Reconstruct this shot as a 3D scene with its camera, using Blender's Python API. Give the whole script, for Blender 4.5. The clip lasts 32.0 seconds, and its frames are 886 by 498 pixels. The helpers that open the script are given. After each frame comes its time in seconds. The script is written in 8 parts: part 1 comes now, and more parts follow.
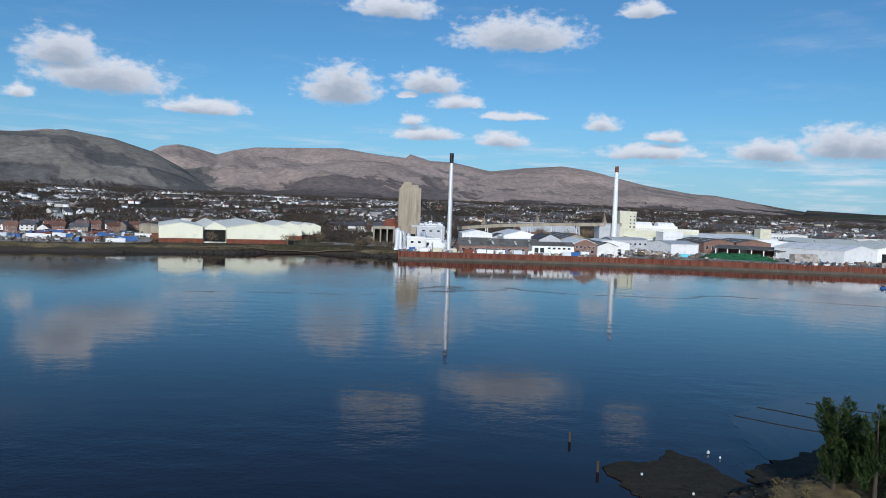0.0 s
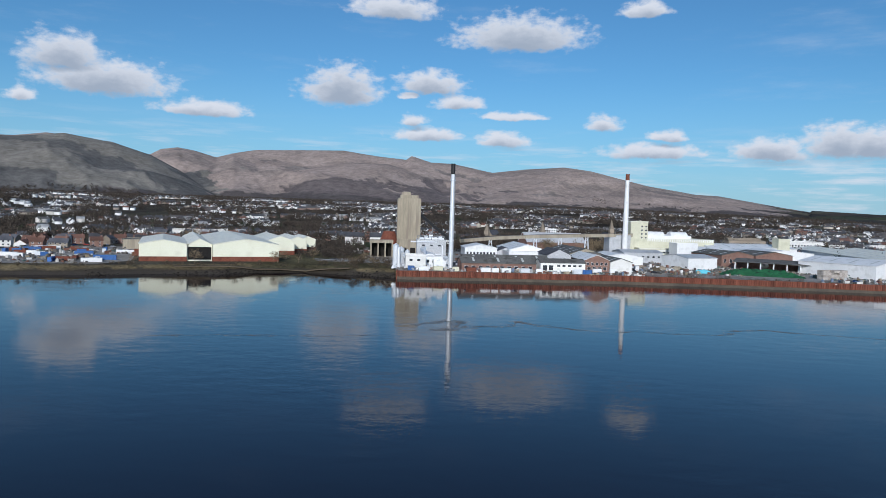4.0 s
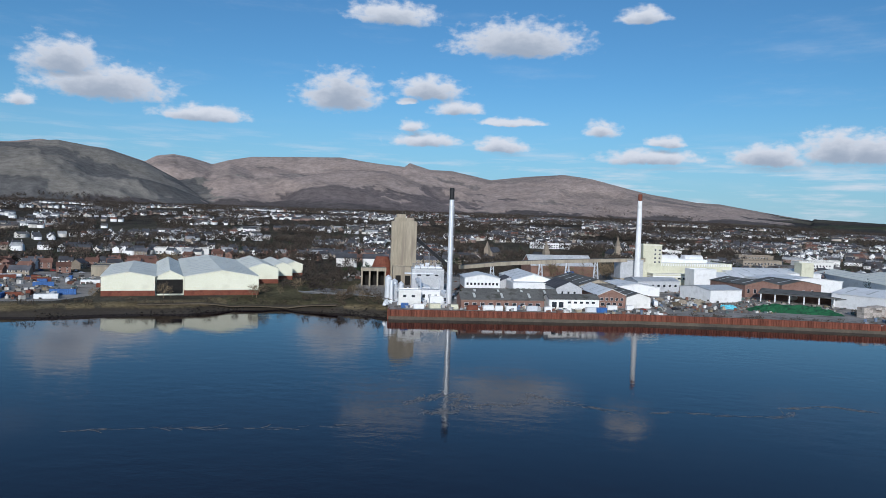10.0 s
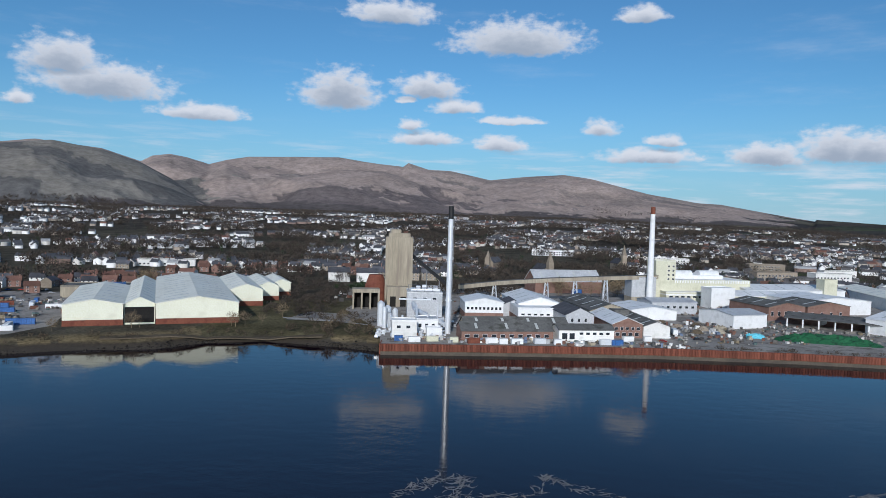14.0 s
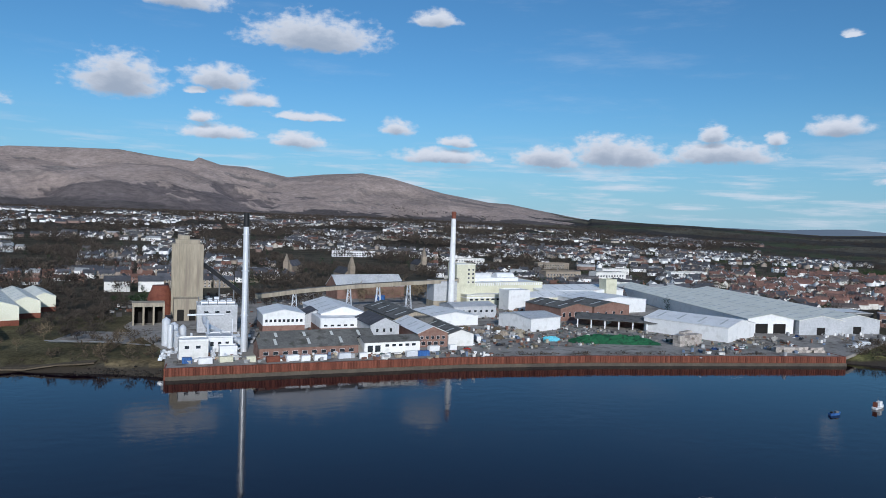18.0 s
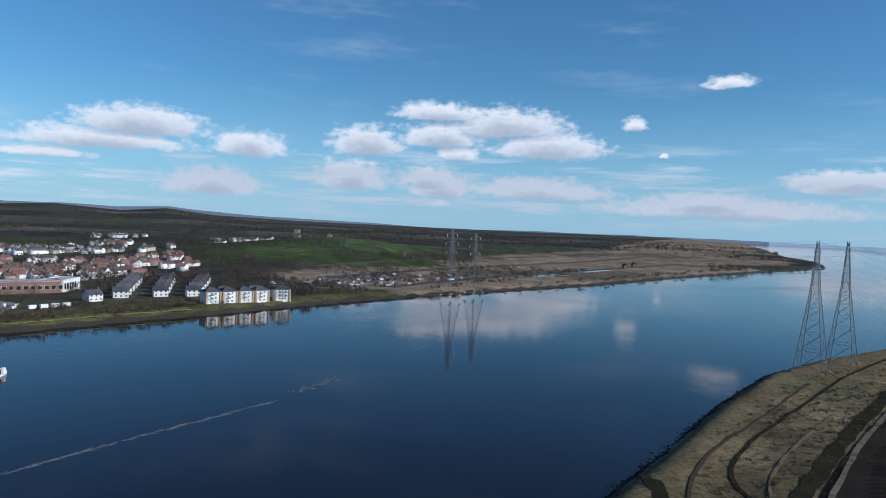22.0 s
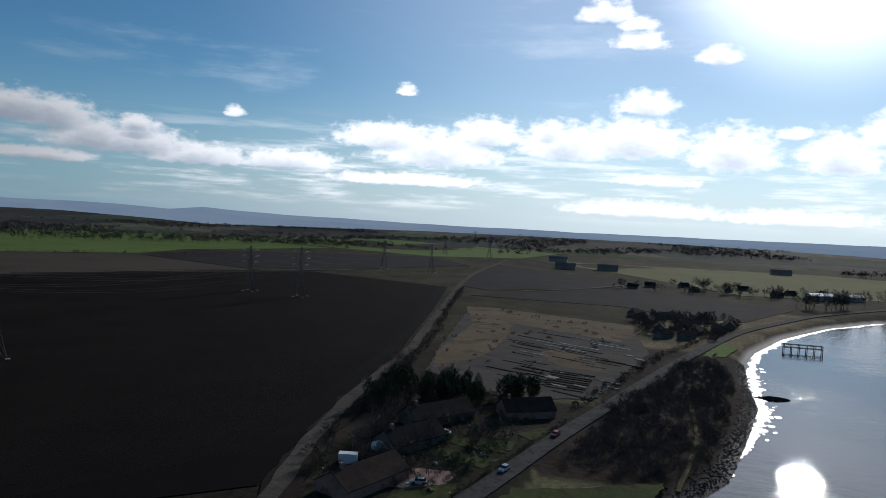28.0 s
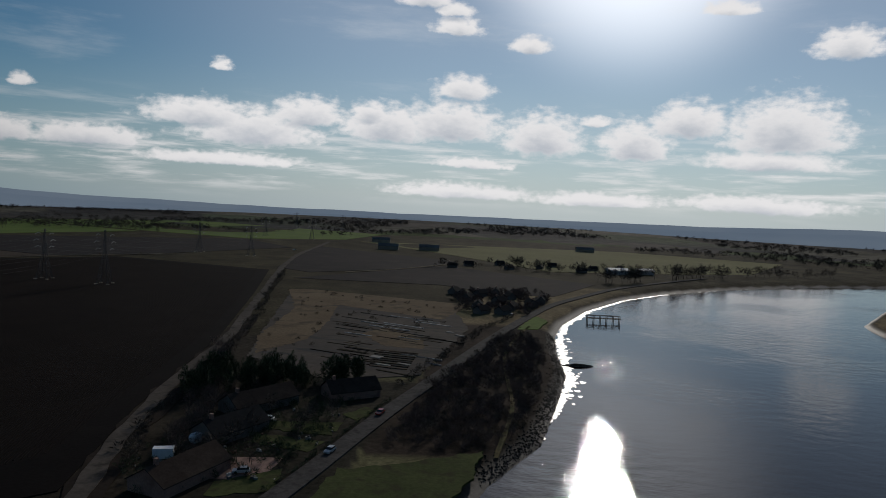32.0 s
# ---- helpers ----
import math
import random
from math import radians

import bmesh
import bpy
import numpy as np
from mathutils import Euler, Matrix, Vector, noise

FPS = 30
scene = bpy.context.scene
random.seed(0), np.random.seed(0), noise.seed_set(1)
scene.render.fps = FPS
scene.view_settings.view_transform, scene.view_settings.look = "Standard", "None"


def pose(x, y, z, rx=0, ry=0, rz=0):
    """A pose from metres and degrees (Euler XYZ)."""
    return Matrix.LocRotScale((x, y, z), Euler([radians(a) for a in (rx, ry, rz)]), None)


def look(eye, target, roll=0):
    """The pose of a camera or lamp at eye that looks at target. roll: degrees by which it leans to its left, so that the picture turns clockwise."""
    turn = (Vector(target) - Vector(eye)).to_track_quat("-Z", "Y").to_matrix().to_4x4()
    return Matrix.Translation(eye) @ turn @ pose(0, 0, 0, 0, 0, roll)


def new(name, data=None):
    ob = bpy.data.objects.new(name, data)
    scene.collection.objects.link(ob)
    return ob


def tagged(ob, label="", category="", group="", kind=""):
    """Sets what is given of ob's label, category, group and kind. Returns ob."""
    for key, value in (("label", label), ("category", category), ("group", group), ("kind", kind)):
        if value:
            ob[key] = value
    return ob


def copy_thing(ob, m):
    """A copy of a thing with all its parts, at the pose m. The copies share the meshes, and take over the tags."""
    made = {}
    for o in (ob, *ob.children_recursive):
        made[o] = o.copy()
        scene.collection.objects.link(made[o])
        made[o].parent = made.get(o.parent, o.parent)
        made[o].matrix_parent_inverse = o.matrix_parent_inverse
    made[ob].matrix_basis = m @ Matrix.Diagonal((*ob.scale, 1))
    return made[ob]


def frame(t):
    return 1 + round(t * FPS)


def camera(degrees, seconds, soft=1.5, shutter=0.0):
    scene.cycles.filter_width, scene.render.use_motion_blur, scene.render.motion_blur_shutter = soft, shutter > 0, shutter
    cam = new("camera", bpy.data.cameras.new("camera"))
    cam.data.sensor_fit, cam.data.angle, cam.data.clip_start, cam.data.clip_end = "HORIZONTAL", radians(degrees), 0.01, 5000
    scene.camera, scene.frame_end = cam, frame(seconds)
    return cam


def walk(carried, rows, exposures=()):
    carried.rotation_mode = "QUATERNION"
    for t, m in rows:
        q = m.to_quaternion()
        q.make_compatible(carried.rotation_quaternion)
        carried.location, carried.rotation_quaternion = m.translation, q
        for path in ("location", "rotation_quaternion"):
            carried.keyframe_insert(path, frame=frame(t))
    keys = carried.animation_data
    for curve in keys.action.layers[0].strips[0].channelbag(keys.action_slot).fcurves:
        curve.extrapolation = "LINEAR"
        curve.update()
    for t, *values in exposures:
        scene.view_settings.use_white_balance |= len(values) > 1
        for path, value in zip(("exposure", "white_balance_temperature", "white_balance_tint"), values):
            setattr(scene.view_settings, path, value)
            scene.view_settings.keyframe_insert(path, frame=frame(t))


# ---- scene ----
cam = camera(63.5, 32.0, soft=0.75)
PATH = [
    (0, (0.0, 0.394, 32.856), (0.004, 2.391, 32.75), 2.0),
    (0.5, (0.0, 4.974, 34.011), (0.0, 6.971, 33.902), 1.8),
    (1, (0.0, 9.527, 35.135), (0.0, 11.524, 35.026), 1.6),
    (1.5, (0.0, 14.051, 36.241), (0.0, 16.049, 36.133), 1.6),
    (2, (0.0, 18.555, 37.35), (0.0, 20.552, 37.243), 1.6),
    (2.5, (0.0, 23.038, 38.492), (-0.001, 25.035, 38.386), 1.7),
    (3, (0.0, 27.493, 39.693), (0.002, 29.49, 39.589), 1.7),
    (3.5, (0.0, 31.906, 40.958), (-0.001, 33.903, 40.853), 1.7),
    (5.5, (0.0, 48.971, 45.884), (0.0, 50.969, 45.784), 1.7),
    (6, (0.0, 53.078, 46.991), (0.001, 55.076, 46.892), 1.7),
    (6.5, (0.0, 57.117, 48.092), (0.0, 59.115, 47.995), 1.7),
    (7, (0.0, 61.098, 49.217), (0.0, 63.096, 49.121), 1.7),
    (7.5, (0.0, 65.044, 50.384), (0.001, 67.042, 50.29), 1.8),
    (8, (0.0, 68.988, 51.593), (0.002, 70.986, 51.5), 1.8),
    (8.5, (0.0, 72.966, 52.825), (0.002, 74.964, 52.733), 1.7),
    (9, (0.0, 77.004, 54.059), (0.001, 79.002, 53.969), 1.7),
    (9.5, (0.0, 81.127, 55.289), (0.003, 83.125, 55.2), 1.7),
    (10, (0.0, 85.363, 56.532), (0.003, 87.361, 56.443), 1.8),
    (10.5, (0.0, 89.746, 57.818), (0.004, 91.744, 57.73), 1.7),
    (11, (0.0, 94.313, 59.173), (0.003, 96.311, 59.085), 1.7),
    (11.5, (0.0, 99.097, 60.612), (0.003, 101.095, 60.524), 1.7),
    (12, (0.0, 104.129, 62.139), (0.004, 106.127, 62.051), 1.7),
    (12.5, (0.0, 109.431, 63.747), (0.004, 111.429, 63.657), 1.7),
    (13, (0.0, 115.004, 65.411), (0.003, 117.002, 65.32), 1.7),
    (13.5, (0.0, 120.802, 67.094), (0.006, 122.8, 67.002), 1.7),
    (14, (0.0, 126.686, 68.747), (0.006, 128.684, 68.654), 1.8),
    (14.5, (0.0, 132.365, 70.302), (0.005, 134.363, 70.208), 1.8),
    (16.5, (0.0, 145.344, 73.874), (0.012, 147.342, 73.782), 1.6),
    (17, (0.0, 145.802, 73.99), (0.096, 147.798, 73.901), 1.8),
    (17.5, (0.0, 145.798, 73.976), (0.337, 147.768, 73.891), 1.9),
    (18, (0.0, 145.674, 73.943), (0.557, 147.593, 73.861), 2.0),
    (18.5, (0.0, 145.57, 73.924), (0.75, 147.422, 73.844), 2.2),
    (19, (0.0, 145.517, 73.912), (1.001, 147.247, 73.834), 2.2),
    (19.5, (0.0, 145.502, 73.904), (1.236, 147.073, 73.827), 2.3),
    (20, (0.0, 145.5, 73.9), (1.452, 146.874, 73.824), 2.2),
    (20.5, (0.0, 145.5, 73.9), (1.632, 146.653, 73.823), 2.2),
    (21, (0.0, 145.5, 73.9), (1.782, 146.405, 73.822), 2.3),
    (21.5, (0.0, 145.5, 73.9), (1.893, 146.142, 73.82), 2.3),
    (22, (0.0, 145.5, 73.9), (1.965, 145.862, 73.819), 2.3),
    (22.5, (0.0, 145.5, 73.9), (1.997, 145.581, 73.818), 2.3),
    (23, (0.0, 145.5, 73.9), (1.988, 145.294, 73.816), 2.3),
    (23.5, (0.0, 145.5, 73.9), (1.942, 145.029, 73.814), 2.3),
    (24, (0.0, 145.5, 73.9), (1.912, 144.922, 73.811), 2.3),
    (24.5, (0.0, 145.5, 73.9), (1.884, 144.837, 73.808), 2.4),
    (25, (0.0, 145.5, 73.9), (1.788, 144.61, 73.804), 2.4),
    (25.5, (0.0, 145.5, 73.9), (1.648, 144.372, 73.801), 2.3),
    (27.5, (0.0, 145.5, 73.9), (1.002, 143.773, 73.79), 2.6),
    (28, (0.0, 145.5, 73.9), (0.775, 143.66, 73.788), 2.8),
    (28.5, (0.0, 145.5, 73.9), (0.603, 143.597, 73.785), 2.8),
    (29, (0.0, 145.5, 73.9), (0.554, 143.582, 73.781), 2.8),
    (29.5, (0.0, 145.5, 73.9), (0.544, 143.579, 73.777), 2.8),
    (30, (0.0, 145.5, 73.9), (0.487, 143.564, 73.773), 2.9),
    (30.5, (0.0, 145.5, 73.9), (0.387, 143.542, 73.77), 2.9),
    (31, (0.0, 145.5, 73.9), (0.363, 143.538, 73.766), 3.0),
    (31.5, (0.0, 145.5, 73.9), (0.347, 143.535, 73.763), 3.0),
    (32, (0.0, 145.5, 73.9), (0.301, 143.528, 73.76), 3.0),
]
walk(cam, [(t, look(eye, target, roll)) for t, eye, target, roll in PATH], [(0, -.15, 5820, 10.5), (16, -.2, 5820, 10.5), (20.5, -.12, 5620, 10.5), (23, .13, 5780, 11), (25.5, .05, 5920, 11), (27.5, -.5, 6000, 10.5), (29, -.95, 6200, 11), (32, -1.35, 6550, 11)])

# ---- light: sun from the south, low; sky with fair-weather cumulus ----
SUN_AZ, SUN_EL = 185.0, 22.0


def heading(az, el):
    a, b = radians(az), radians(el)
    return Vector((math.sin(a) * math.cos(b), math.cos(a) * math.cos(b), math.sin(b)))


sun = new("sun", bpy.data.lights.new("sun", "SUN"))
sun.data.energy, sun.data.angle, sun.data.color = 3.7, radians(0.53), (1.0, 0.94, 0.85)
sun.matrix_world = look(heading(SUN_AZ, SUN_EL) * 400, (0, 0, 0))

# clouds: azimuth, elevation of the base, half width, height in degrees
CLOUDS_NORTH = [(-27.9, 9.81, 3.2, 2.16), (-25.4, 8.32, 5.3, 2.13), (-30.6, 6.92, 1.2, 0.88), (-18.7, 6.97, 4.0, 1.01), (-4.4, 15.15, 4.0, 1.44), (5.6, 13.26, 6.0, 2.26),
                (-8.3, 8.89, 3.6, 2.68), (-1.4, 9.69, 3.2, 1.55), (0.9, 8.34, 2.4, 0.92), (-2.7, 6.99, 1.3, 0.74), (-1.6, 5.85, 3.4, 0.93), (5.1, 7.50, 2.9, 0.59),
                (4.4, 5.60, 2.4, 1.04), (12.3, 6.87, 1.6, 1.08), (16.8, 6.08, 1.4, 0.71), (15.9, 4.80, 4.8, 1.01), (24.2, 4.93, 3.2, 1.37), (28.7, 5.21, 3.1, 2.06),
                (15.0, 15.22, 2.1, 1.06), (-3.1, 8.89, 0.9, 0.54)]
CLOUDS_NORTH_EAST = [(17.4, 6.03, 1.3, 0.81), (24.5, 4.76, 3.1, 1.24), (30.4, 5.06, 3.5, 1.90), (37.0, 5.31, 4.9, 1.46), (36.5, 6.73, 1.2, 1.20), (40.8, 6.44, 0.8, 0.92),
                     (44.7, 7.13, 2.4, 1.18), (45.2, 13.42, 0.8, 0.49), (56.4, 5.93, 5.5, 1.82), (53.8, 4.60, 7.0, 1.29), (64.2, 4.81, 3.2, 1.64), (50.2, 3.55, 3.6, 0.71)]
CLOUDS_EAST = [(79.0, 8.18, 4.3, 1.28), (84.3, 7.27, 5.5, 2.02), (73.2, 5.49, 3.4, 2.03), (79.1, 6.25, 3.8, 1.74), (87.7, 5.68, 5.2, 1.84), (80.5, 5.08, 2.1, 0.97),
               (72.1, 2.78, 3.9, 2.05), (61.5, 1.82, 4.5, 1.97), (79.2, 2.36, 3.8, 1.88), (88.2, 2.29, 5.6, 1.30), (99.6, 1.89, 6.3, 1.13), (108.0, 3.20, 3.4, 1.09),
               (79.1, 1.24, 1.1, 0.60), (100.7, 10.66, 2.1, 0.84), (94.1, 7.66, 1.2, 0.85), (96.4, 5.44, 0.4, 0.50)]
CLOUDS_SOUTH_EAST = [(78.3, 3.08, 3.7, 1.39), (86.6, 2.43, 5.9, 1.59), (100.7, 1.37, 11.7, 1.35), (109.1, 3.57, 5.7, 1.13), (114.5, 3.09, 4.7, 1.12), (120.7, 3.21, 2.6, 1.57),
                     (127.2, 2.48, 4.2, 0.71), (126.3, 5.29, 5.9, 1.68), (133.4, 3.54, 5.5, 1.68), (133.7, 5.08, 1.7, 0.84)]
CLOUDS_SOUTH = [(128.3, 4.94, 3.3, 1.94), (130.8, 3.69, 3.8, 1.91), (133.8, 4.64, 1.7, 1.02), (138.2, 2.94, 5.3, 1.41), (144.7, 2.99, 5.0, 1.39), (128.3, 2.31, 3.3, 0.76),
                (152.3, 5.13, 5.0, 1.74), (156.2, 4.13, 6.2, 2.60), (160.2, 5.66, 3.8, 1.92), (165.0, 6.13, 1.9, 1.39), (166.4, 5.01, 4.6, 2.55), (171.4, 5.43, 5.1, 2.69),
                (172.2, 8.32, 2.7, 1.65), (178.7, 4.65, 3.9, 2.94), (182.9, 6.36, 1.5, 0.76), (173.3, 2.75, 3.8, 0.79), (153.9, 2.00, 7.9, 0.87), (172.5, 0.43, 7.3, 1.09),
                (177.3, 11.86, 2.0, 1.23), (171.7, 13.05, 2.4, 1.29), (169.0, 15.02, 2.5, 1.34), (171.3, 14.30, 1.7, 1.00), (153.7, 8.96, 0.9, 0.83), (140.6, 6.49, 0.9, 0.71)]
CLOUDS_SOUTH_WEST = [(185.8, 4.50, 3.3, 2.66), (189.7, 6.22, 3.5, 2.41), (196.2, 5.50, 5.1, 3.62), (199.9, 11.55, 2.8, 1.82), (191.9, 14.47, 2.4, 0.95), (195.3, 3.64, 6.1, 1.28),
                     (194.7, 0.46, 7.2, 1.19), (183.3, 0.32, 6.7, 0.98)]
CLOUDS_WEST = [(215., 7., 8., 1.5), (232., 6., 9., 1.3), (250., 8., 7., 1.4), (270., 6., 8., 1.2), (290., 9., 6., 1.3), (312., 7., 6., 1.)]


def make_sky():
    world = bpy.data.worlds.new("sky")
    scene.world = world
    world.use_nodes = True
    nt = world.node_tree
    nt.nodes.clear()
    N, L = nt.nodes.new, nt.links.new

    def math_node(op, a, b=None, c=None, clamp=False):
        n = N("ShaderNodeMath")
        n.operation, n.use_clamp = op, clamp
        for i, v in enumerate((a, b, c)):
            if v is None:
                continue
            if isinstance(v, (int, float)):
                n.inputs[i].default_value = v
            else:
                L(v, n.inputs[i])
        return n.outputs[0]

    coord = N("ShaderNodeTexCoord").outputs["Generated"]
    sep = N("ShaderNodeSeparateXYZ")
    L(coord, sep.inputs[0])
    az = math_node("MULTIPLY", math_node("ARCTAN2", sep.outputs[0], sep.outputs[1]), 180 / math.pi)
    az = math_node("WRAP", az, 320.0, -40.0)
    el = math_node("MULTIPLY", math_node("ARCSINE", sep.outputs[2]), 180 / math.pi)
    flat = N("ShaderNodeCombineXYZ")
    L(az, flat.inputs[0]), L(el, flat.inputs[1])

    def noise_node(scale, detail, rough, sx=1.0, sy=1.0):
        m = N("ShaderNodeMapping")
        m.inputs["Scale"].default_value = (sx, sy, 1)
        L(flat.outputs[0], m.inputs[0])
        n = N("ShaderNodeTexNoise")
        n.inputs["Scale"].default_value, n.inputs["Detail"].default_value, n.inputs["Roughness"].default_value = scale, detail, rough
        L(m.outputs[0], n.inputs["Vector"])
        return n

    warp = noise_node(0.55, 5, 0.62, 0.8, 1.3)
    shift = N("ShaderNodeVectorMath")
    shift.operation = "MULTIPLY_ADD"
    L(warp.outputs["Color"], shift.inputs[0])
    shift.inputs[1].default_value, shift.inputs[2].default_value = (1.7, 0.55, 0), (-0.85, -0.275, 0)
    moved = N("ShaderNodeVectorMath")
    L(flat.outputs[0], moved.inputs[0]), L(shift.outputs[0], moved.inputs[1])

    group = bpy.data.node_groups.new("cloud_field", "ShaderNodeTree")
    group.interface.new_socket("P", in_out="INPUT", socket_type="NodeSocketVector")
    group.interface.new_socket("D", in_out="OUTPUT", socket_type="NodeSocketFloat")
    gi, go = group.nodes.new("NodeGroupInput"), group.nodes.new("NodeGroupOutput")
    last = None
    for a, e, w, h in CLOUDS_NORTH + CLOUDS_NORTH_EAST + CLOUDS_EAST + CLOUDS_SOUTH_EAST + CLOUDS_SOUTH + CLOUDS_SOUTH_WEST + CLOUDS_WEST:
        m = group.nodes.new("ShaderNodeVectorMath")
        m.operation = "MULTIPLY_ADD"
        group.links.new(gi.outputs[0], m.inputs[0])
        m.inputs[1].default_value, m.inputs[2].default_value = (1 / w, 1 / h, 0), (-a / w, -e / h, 0)
        # flat below, heaped above
        under, far = group.nodes.new("ShaderNodeVectorMath"), group.nodes.new("ShaderNodeVectorMath")
        under.operation, far.operation = "MULTIPLY", "MAXIMUM"
        group.links.new(m.outputs[0], under.inputs[0])
        under.inputs[1].default_value = (-1, -2.6, 0)
        group.links.new(m.outputs[0], far.inputs[0]), group.links.new(under.outputs[0], far.inputs[1])
        d = group.nodes.new("ShaderNodeVectorMath")
        d.operation = "LENGTH"
        group.links.new(far.outputs[0], d.inputs[0])
        if last is None:
            last = d.outputs["Value"]
        else:
            s = group.nodes.new("ShaderNodeMath")
            s.operation = "MINIMUM"
            group.links.new(last, s.inputs[0]), group.links.new(d.outputs["Value"], s.inputs[1])
            last = s.outputs[0]
    group.links.new(last, go.inputs[0])

    def field(vec):
        g = N("ShaderNodeGroup")
        g.node_tree = group
        L(vec, g.inputs[0])
        return g.outputs[0]

    above = N("ShaderNodeVectorMath")
    L(moved.outputs[0], above.inputs[0])
    above.inputs[1].default_value = (0, 0.5, 0)
    fine = noise_node(1.25, 6, 0.54, 0.8, 1.35)
    fine_v = math_node("MULTIPLY", math_node("SUBTRACT", fine.outputs["Fac"], 0.5), 1.15)
    dens = math_node("ADD", math_node("SUBTRACT", 1.06, field(moved.outputs[0])), fine_v)
    dens_up = math_node("ADD", math_node("SUBTRACT", 1.06, field(above.outputs[0])), fine_v)

    def ramp(v, lo, hi):
        n = N("ShaderNodeMapRange")
        n.interpolation_type = "SMOOTHSTEP"
        n.inputs["From Min"].default_value, n.inputs["From Max"].default_value = lo, hi
        L(v, n.inputs["Value"])
        return n.outputs[0]

    cover = ramp(dens, -0.02, 0.58)
    # thin streaks near the horizon
    streak = noise_node(1.0, 6, 0.6, 0.12, 1.1)
    low = math_node("MULTIPLY", ramp(el, -1.0, 1.5), math_node("SUBTRACT", 1.0, ramp(el, 2.5, 7.5)))
    thin = math_node("MULTIPLY", math_node("MULTIPLY", ramp(streak.outputs["Fac"], 0.46, 0.70), low), 0.8)
    high = noise_node(0.5, 6, 0.65, 0.1, 0.5)
    veil = math_node("MULTIPLY", ramp(high.outputs["Fac"], 0.52, 0.8), 0.22)
    cover = math_node("MAXIMUM", cover, math_node("MAXIMUM", thin, veil), clamp=True)
    # towards the sun the edges are brighter
    toward = N("ShaderNodeVectorMath")
    toward.operation = "DOT_PRODUCT"
    L(coord, toward.inputs[0])
    toward.inputs[1].default_value = heading(SUN_AZ, SUN_EL)
    backlit = ramp(toward.outputs["Value"], 0.45, 0.85)
    core = math_node("SUBTRACT", math_node("SUBTRACT", dens_up, math_node("MULTIPLY", fine_v, 0.55)), math_node("MULTIPLY", backlit, 0.22))
    shade = math_node("MULTIPLY", ramp(core, 0.05, 0.95), math_node("SUBTRACT", 0.8, math_node("MULTIPLY", backlit, 0.1)))
    # long low banks in the east are seen from their shaded side
    eastern = math_node("MULTIPLY", math_node("MULTIPLY", ramp(az, 44, 62), math_node("SUBTRACT", 1.0, ramp(az, 112, 135))), math_node("SUBTRACT", 1.0, ramp(el, 3.4, 5.2)))
    shade = math_node("MAXIMUM", shade, math_node("MULTIPLY", eastern, 0.55))

    lit = N("ShaderNodeMix")
    lit.data_type = "RGBA"
    L(shade, lit.inputs["Factor"])
    lit.inputs["A"].default_value, lit.inputs["B"].default_value = (0.93, 0.93, 0.94, 1), (0.36, 0.43, 0.52, 1)
    glow = math_node("MULTIPLY_ADD", backlit, 1.35, 0.95)
    bright = N("ShaderNodeVectorMath")
    bright.operation = "SCALE"
    L(lit.outputs["Result"], bright.inputs[0]), L(glow, bright.inputs["Scale"])

    sky = N("ShaderNodeTexSky")
    sky.sky_type, sky.sun_disc = "NISHITA", False
    sky.sun_elevation, sky.sun_rotation = radians(SUN_EL), radians(SUN_AZ)
    sky.altitude, sky.air_density, sky.dust_density, sky.ozone_density = 50, 1.0, 0.0, 5.0
    bg_sky, bg_cloud, mix, out = N("ShaderNodeBackground"), N("ShaderNodeBackground"), N("ShaderNodeMixShader"), N("ShaderNodeOutputWorld")
    dim = N("ShaderNodeVectorMath")
    dim.operation = "MULTIPLY"
    L(sky.outputs[0], dim.inputs[0])
    dim.inputs[1].default_value = (SKY_STRENGTH * 0.80, SKY_STRENGTH * 1.05, SKY_STRENGTH * 1.05)
    # pale air near the horizon, and the bright air round the sun
    pale = N("ShaderNodeMix")
    pale.data_type = "RGBA"
    L(math_node("MULTIPLY", math_node("SUBTRACT", 1.0, ramp(el, -2.0, 11.0)), 0.72), pale.inputs["Factor"])
    L(dim.outputs[0], pale.inputs["A"])
    low_air = N("ShaderNodeMix")
    low_air.data_type = "RGBA"
    L(backlit, low_air.inputs["Factor"])
    low_air.inputs["A"].default_value, low_air.inputs["B"].default_value = (0.30, 0.50, 0.68, 1), (0.80, 0.96, 1.10, 1)
    L(low_air.outputs["Result"], pale.inputs["B"])
    wide = math_node("MULTIPLY", math_node("POWER", ramp(toward.outputs["Value"], 0.45, 1.0), 4.0), 0.5)
    tight = math_node("MULTIPLY", math_node("POWER", ramp(toward.outputs["Value"], 0.955, 1.0), 3.0), 1.9)
    halo = N("ShaderNodeVectorMath")
    halo.operation = "SCALE"
    halo.inputs[0].default_value = (1.0, 0.97, 0.93)
    L(math_node("ADD", wide, tight), halo.inputs["Scale"])
    total = N("ShaderNodeVectorMath")
    L(pale.outputs["Result"], total.inputs[0]), L(halo.outputs[0], total.inputs[1])
    L(total.outputs[0], bg_sky.inputs[0])
    L(bright.outputs[0], bg_cloud.inputs[0])
    bg_cloud.inputs[1].default_value = CLOUD_STRENGTH
    L(cover, mix.inputs[0]), L(bg_sky.outputs[0], mix.inputs[1]), L(bg_cloud.outputs[0], mix.inputs[2]), L(mix.outputs[0], out.inputs[0])


SKY_STRENGTH, CLOUD_STRENGTH = 0.090, 0.92
make_sky()


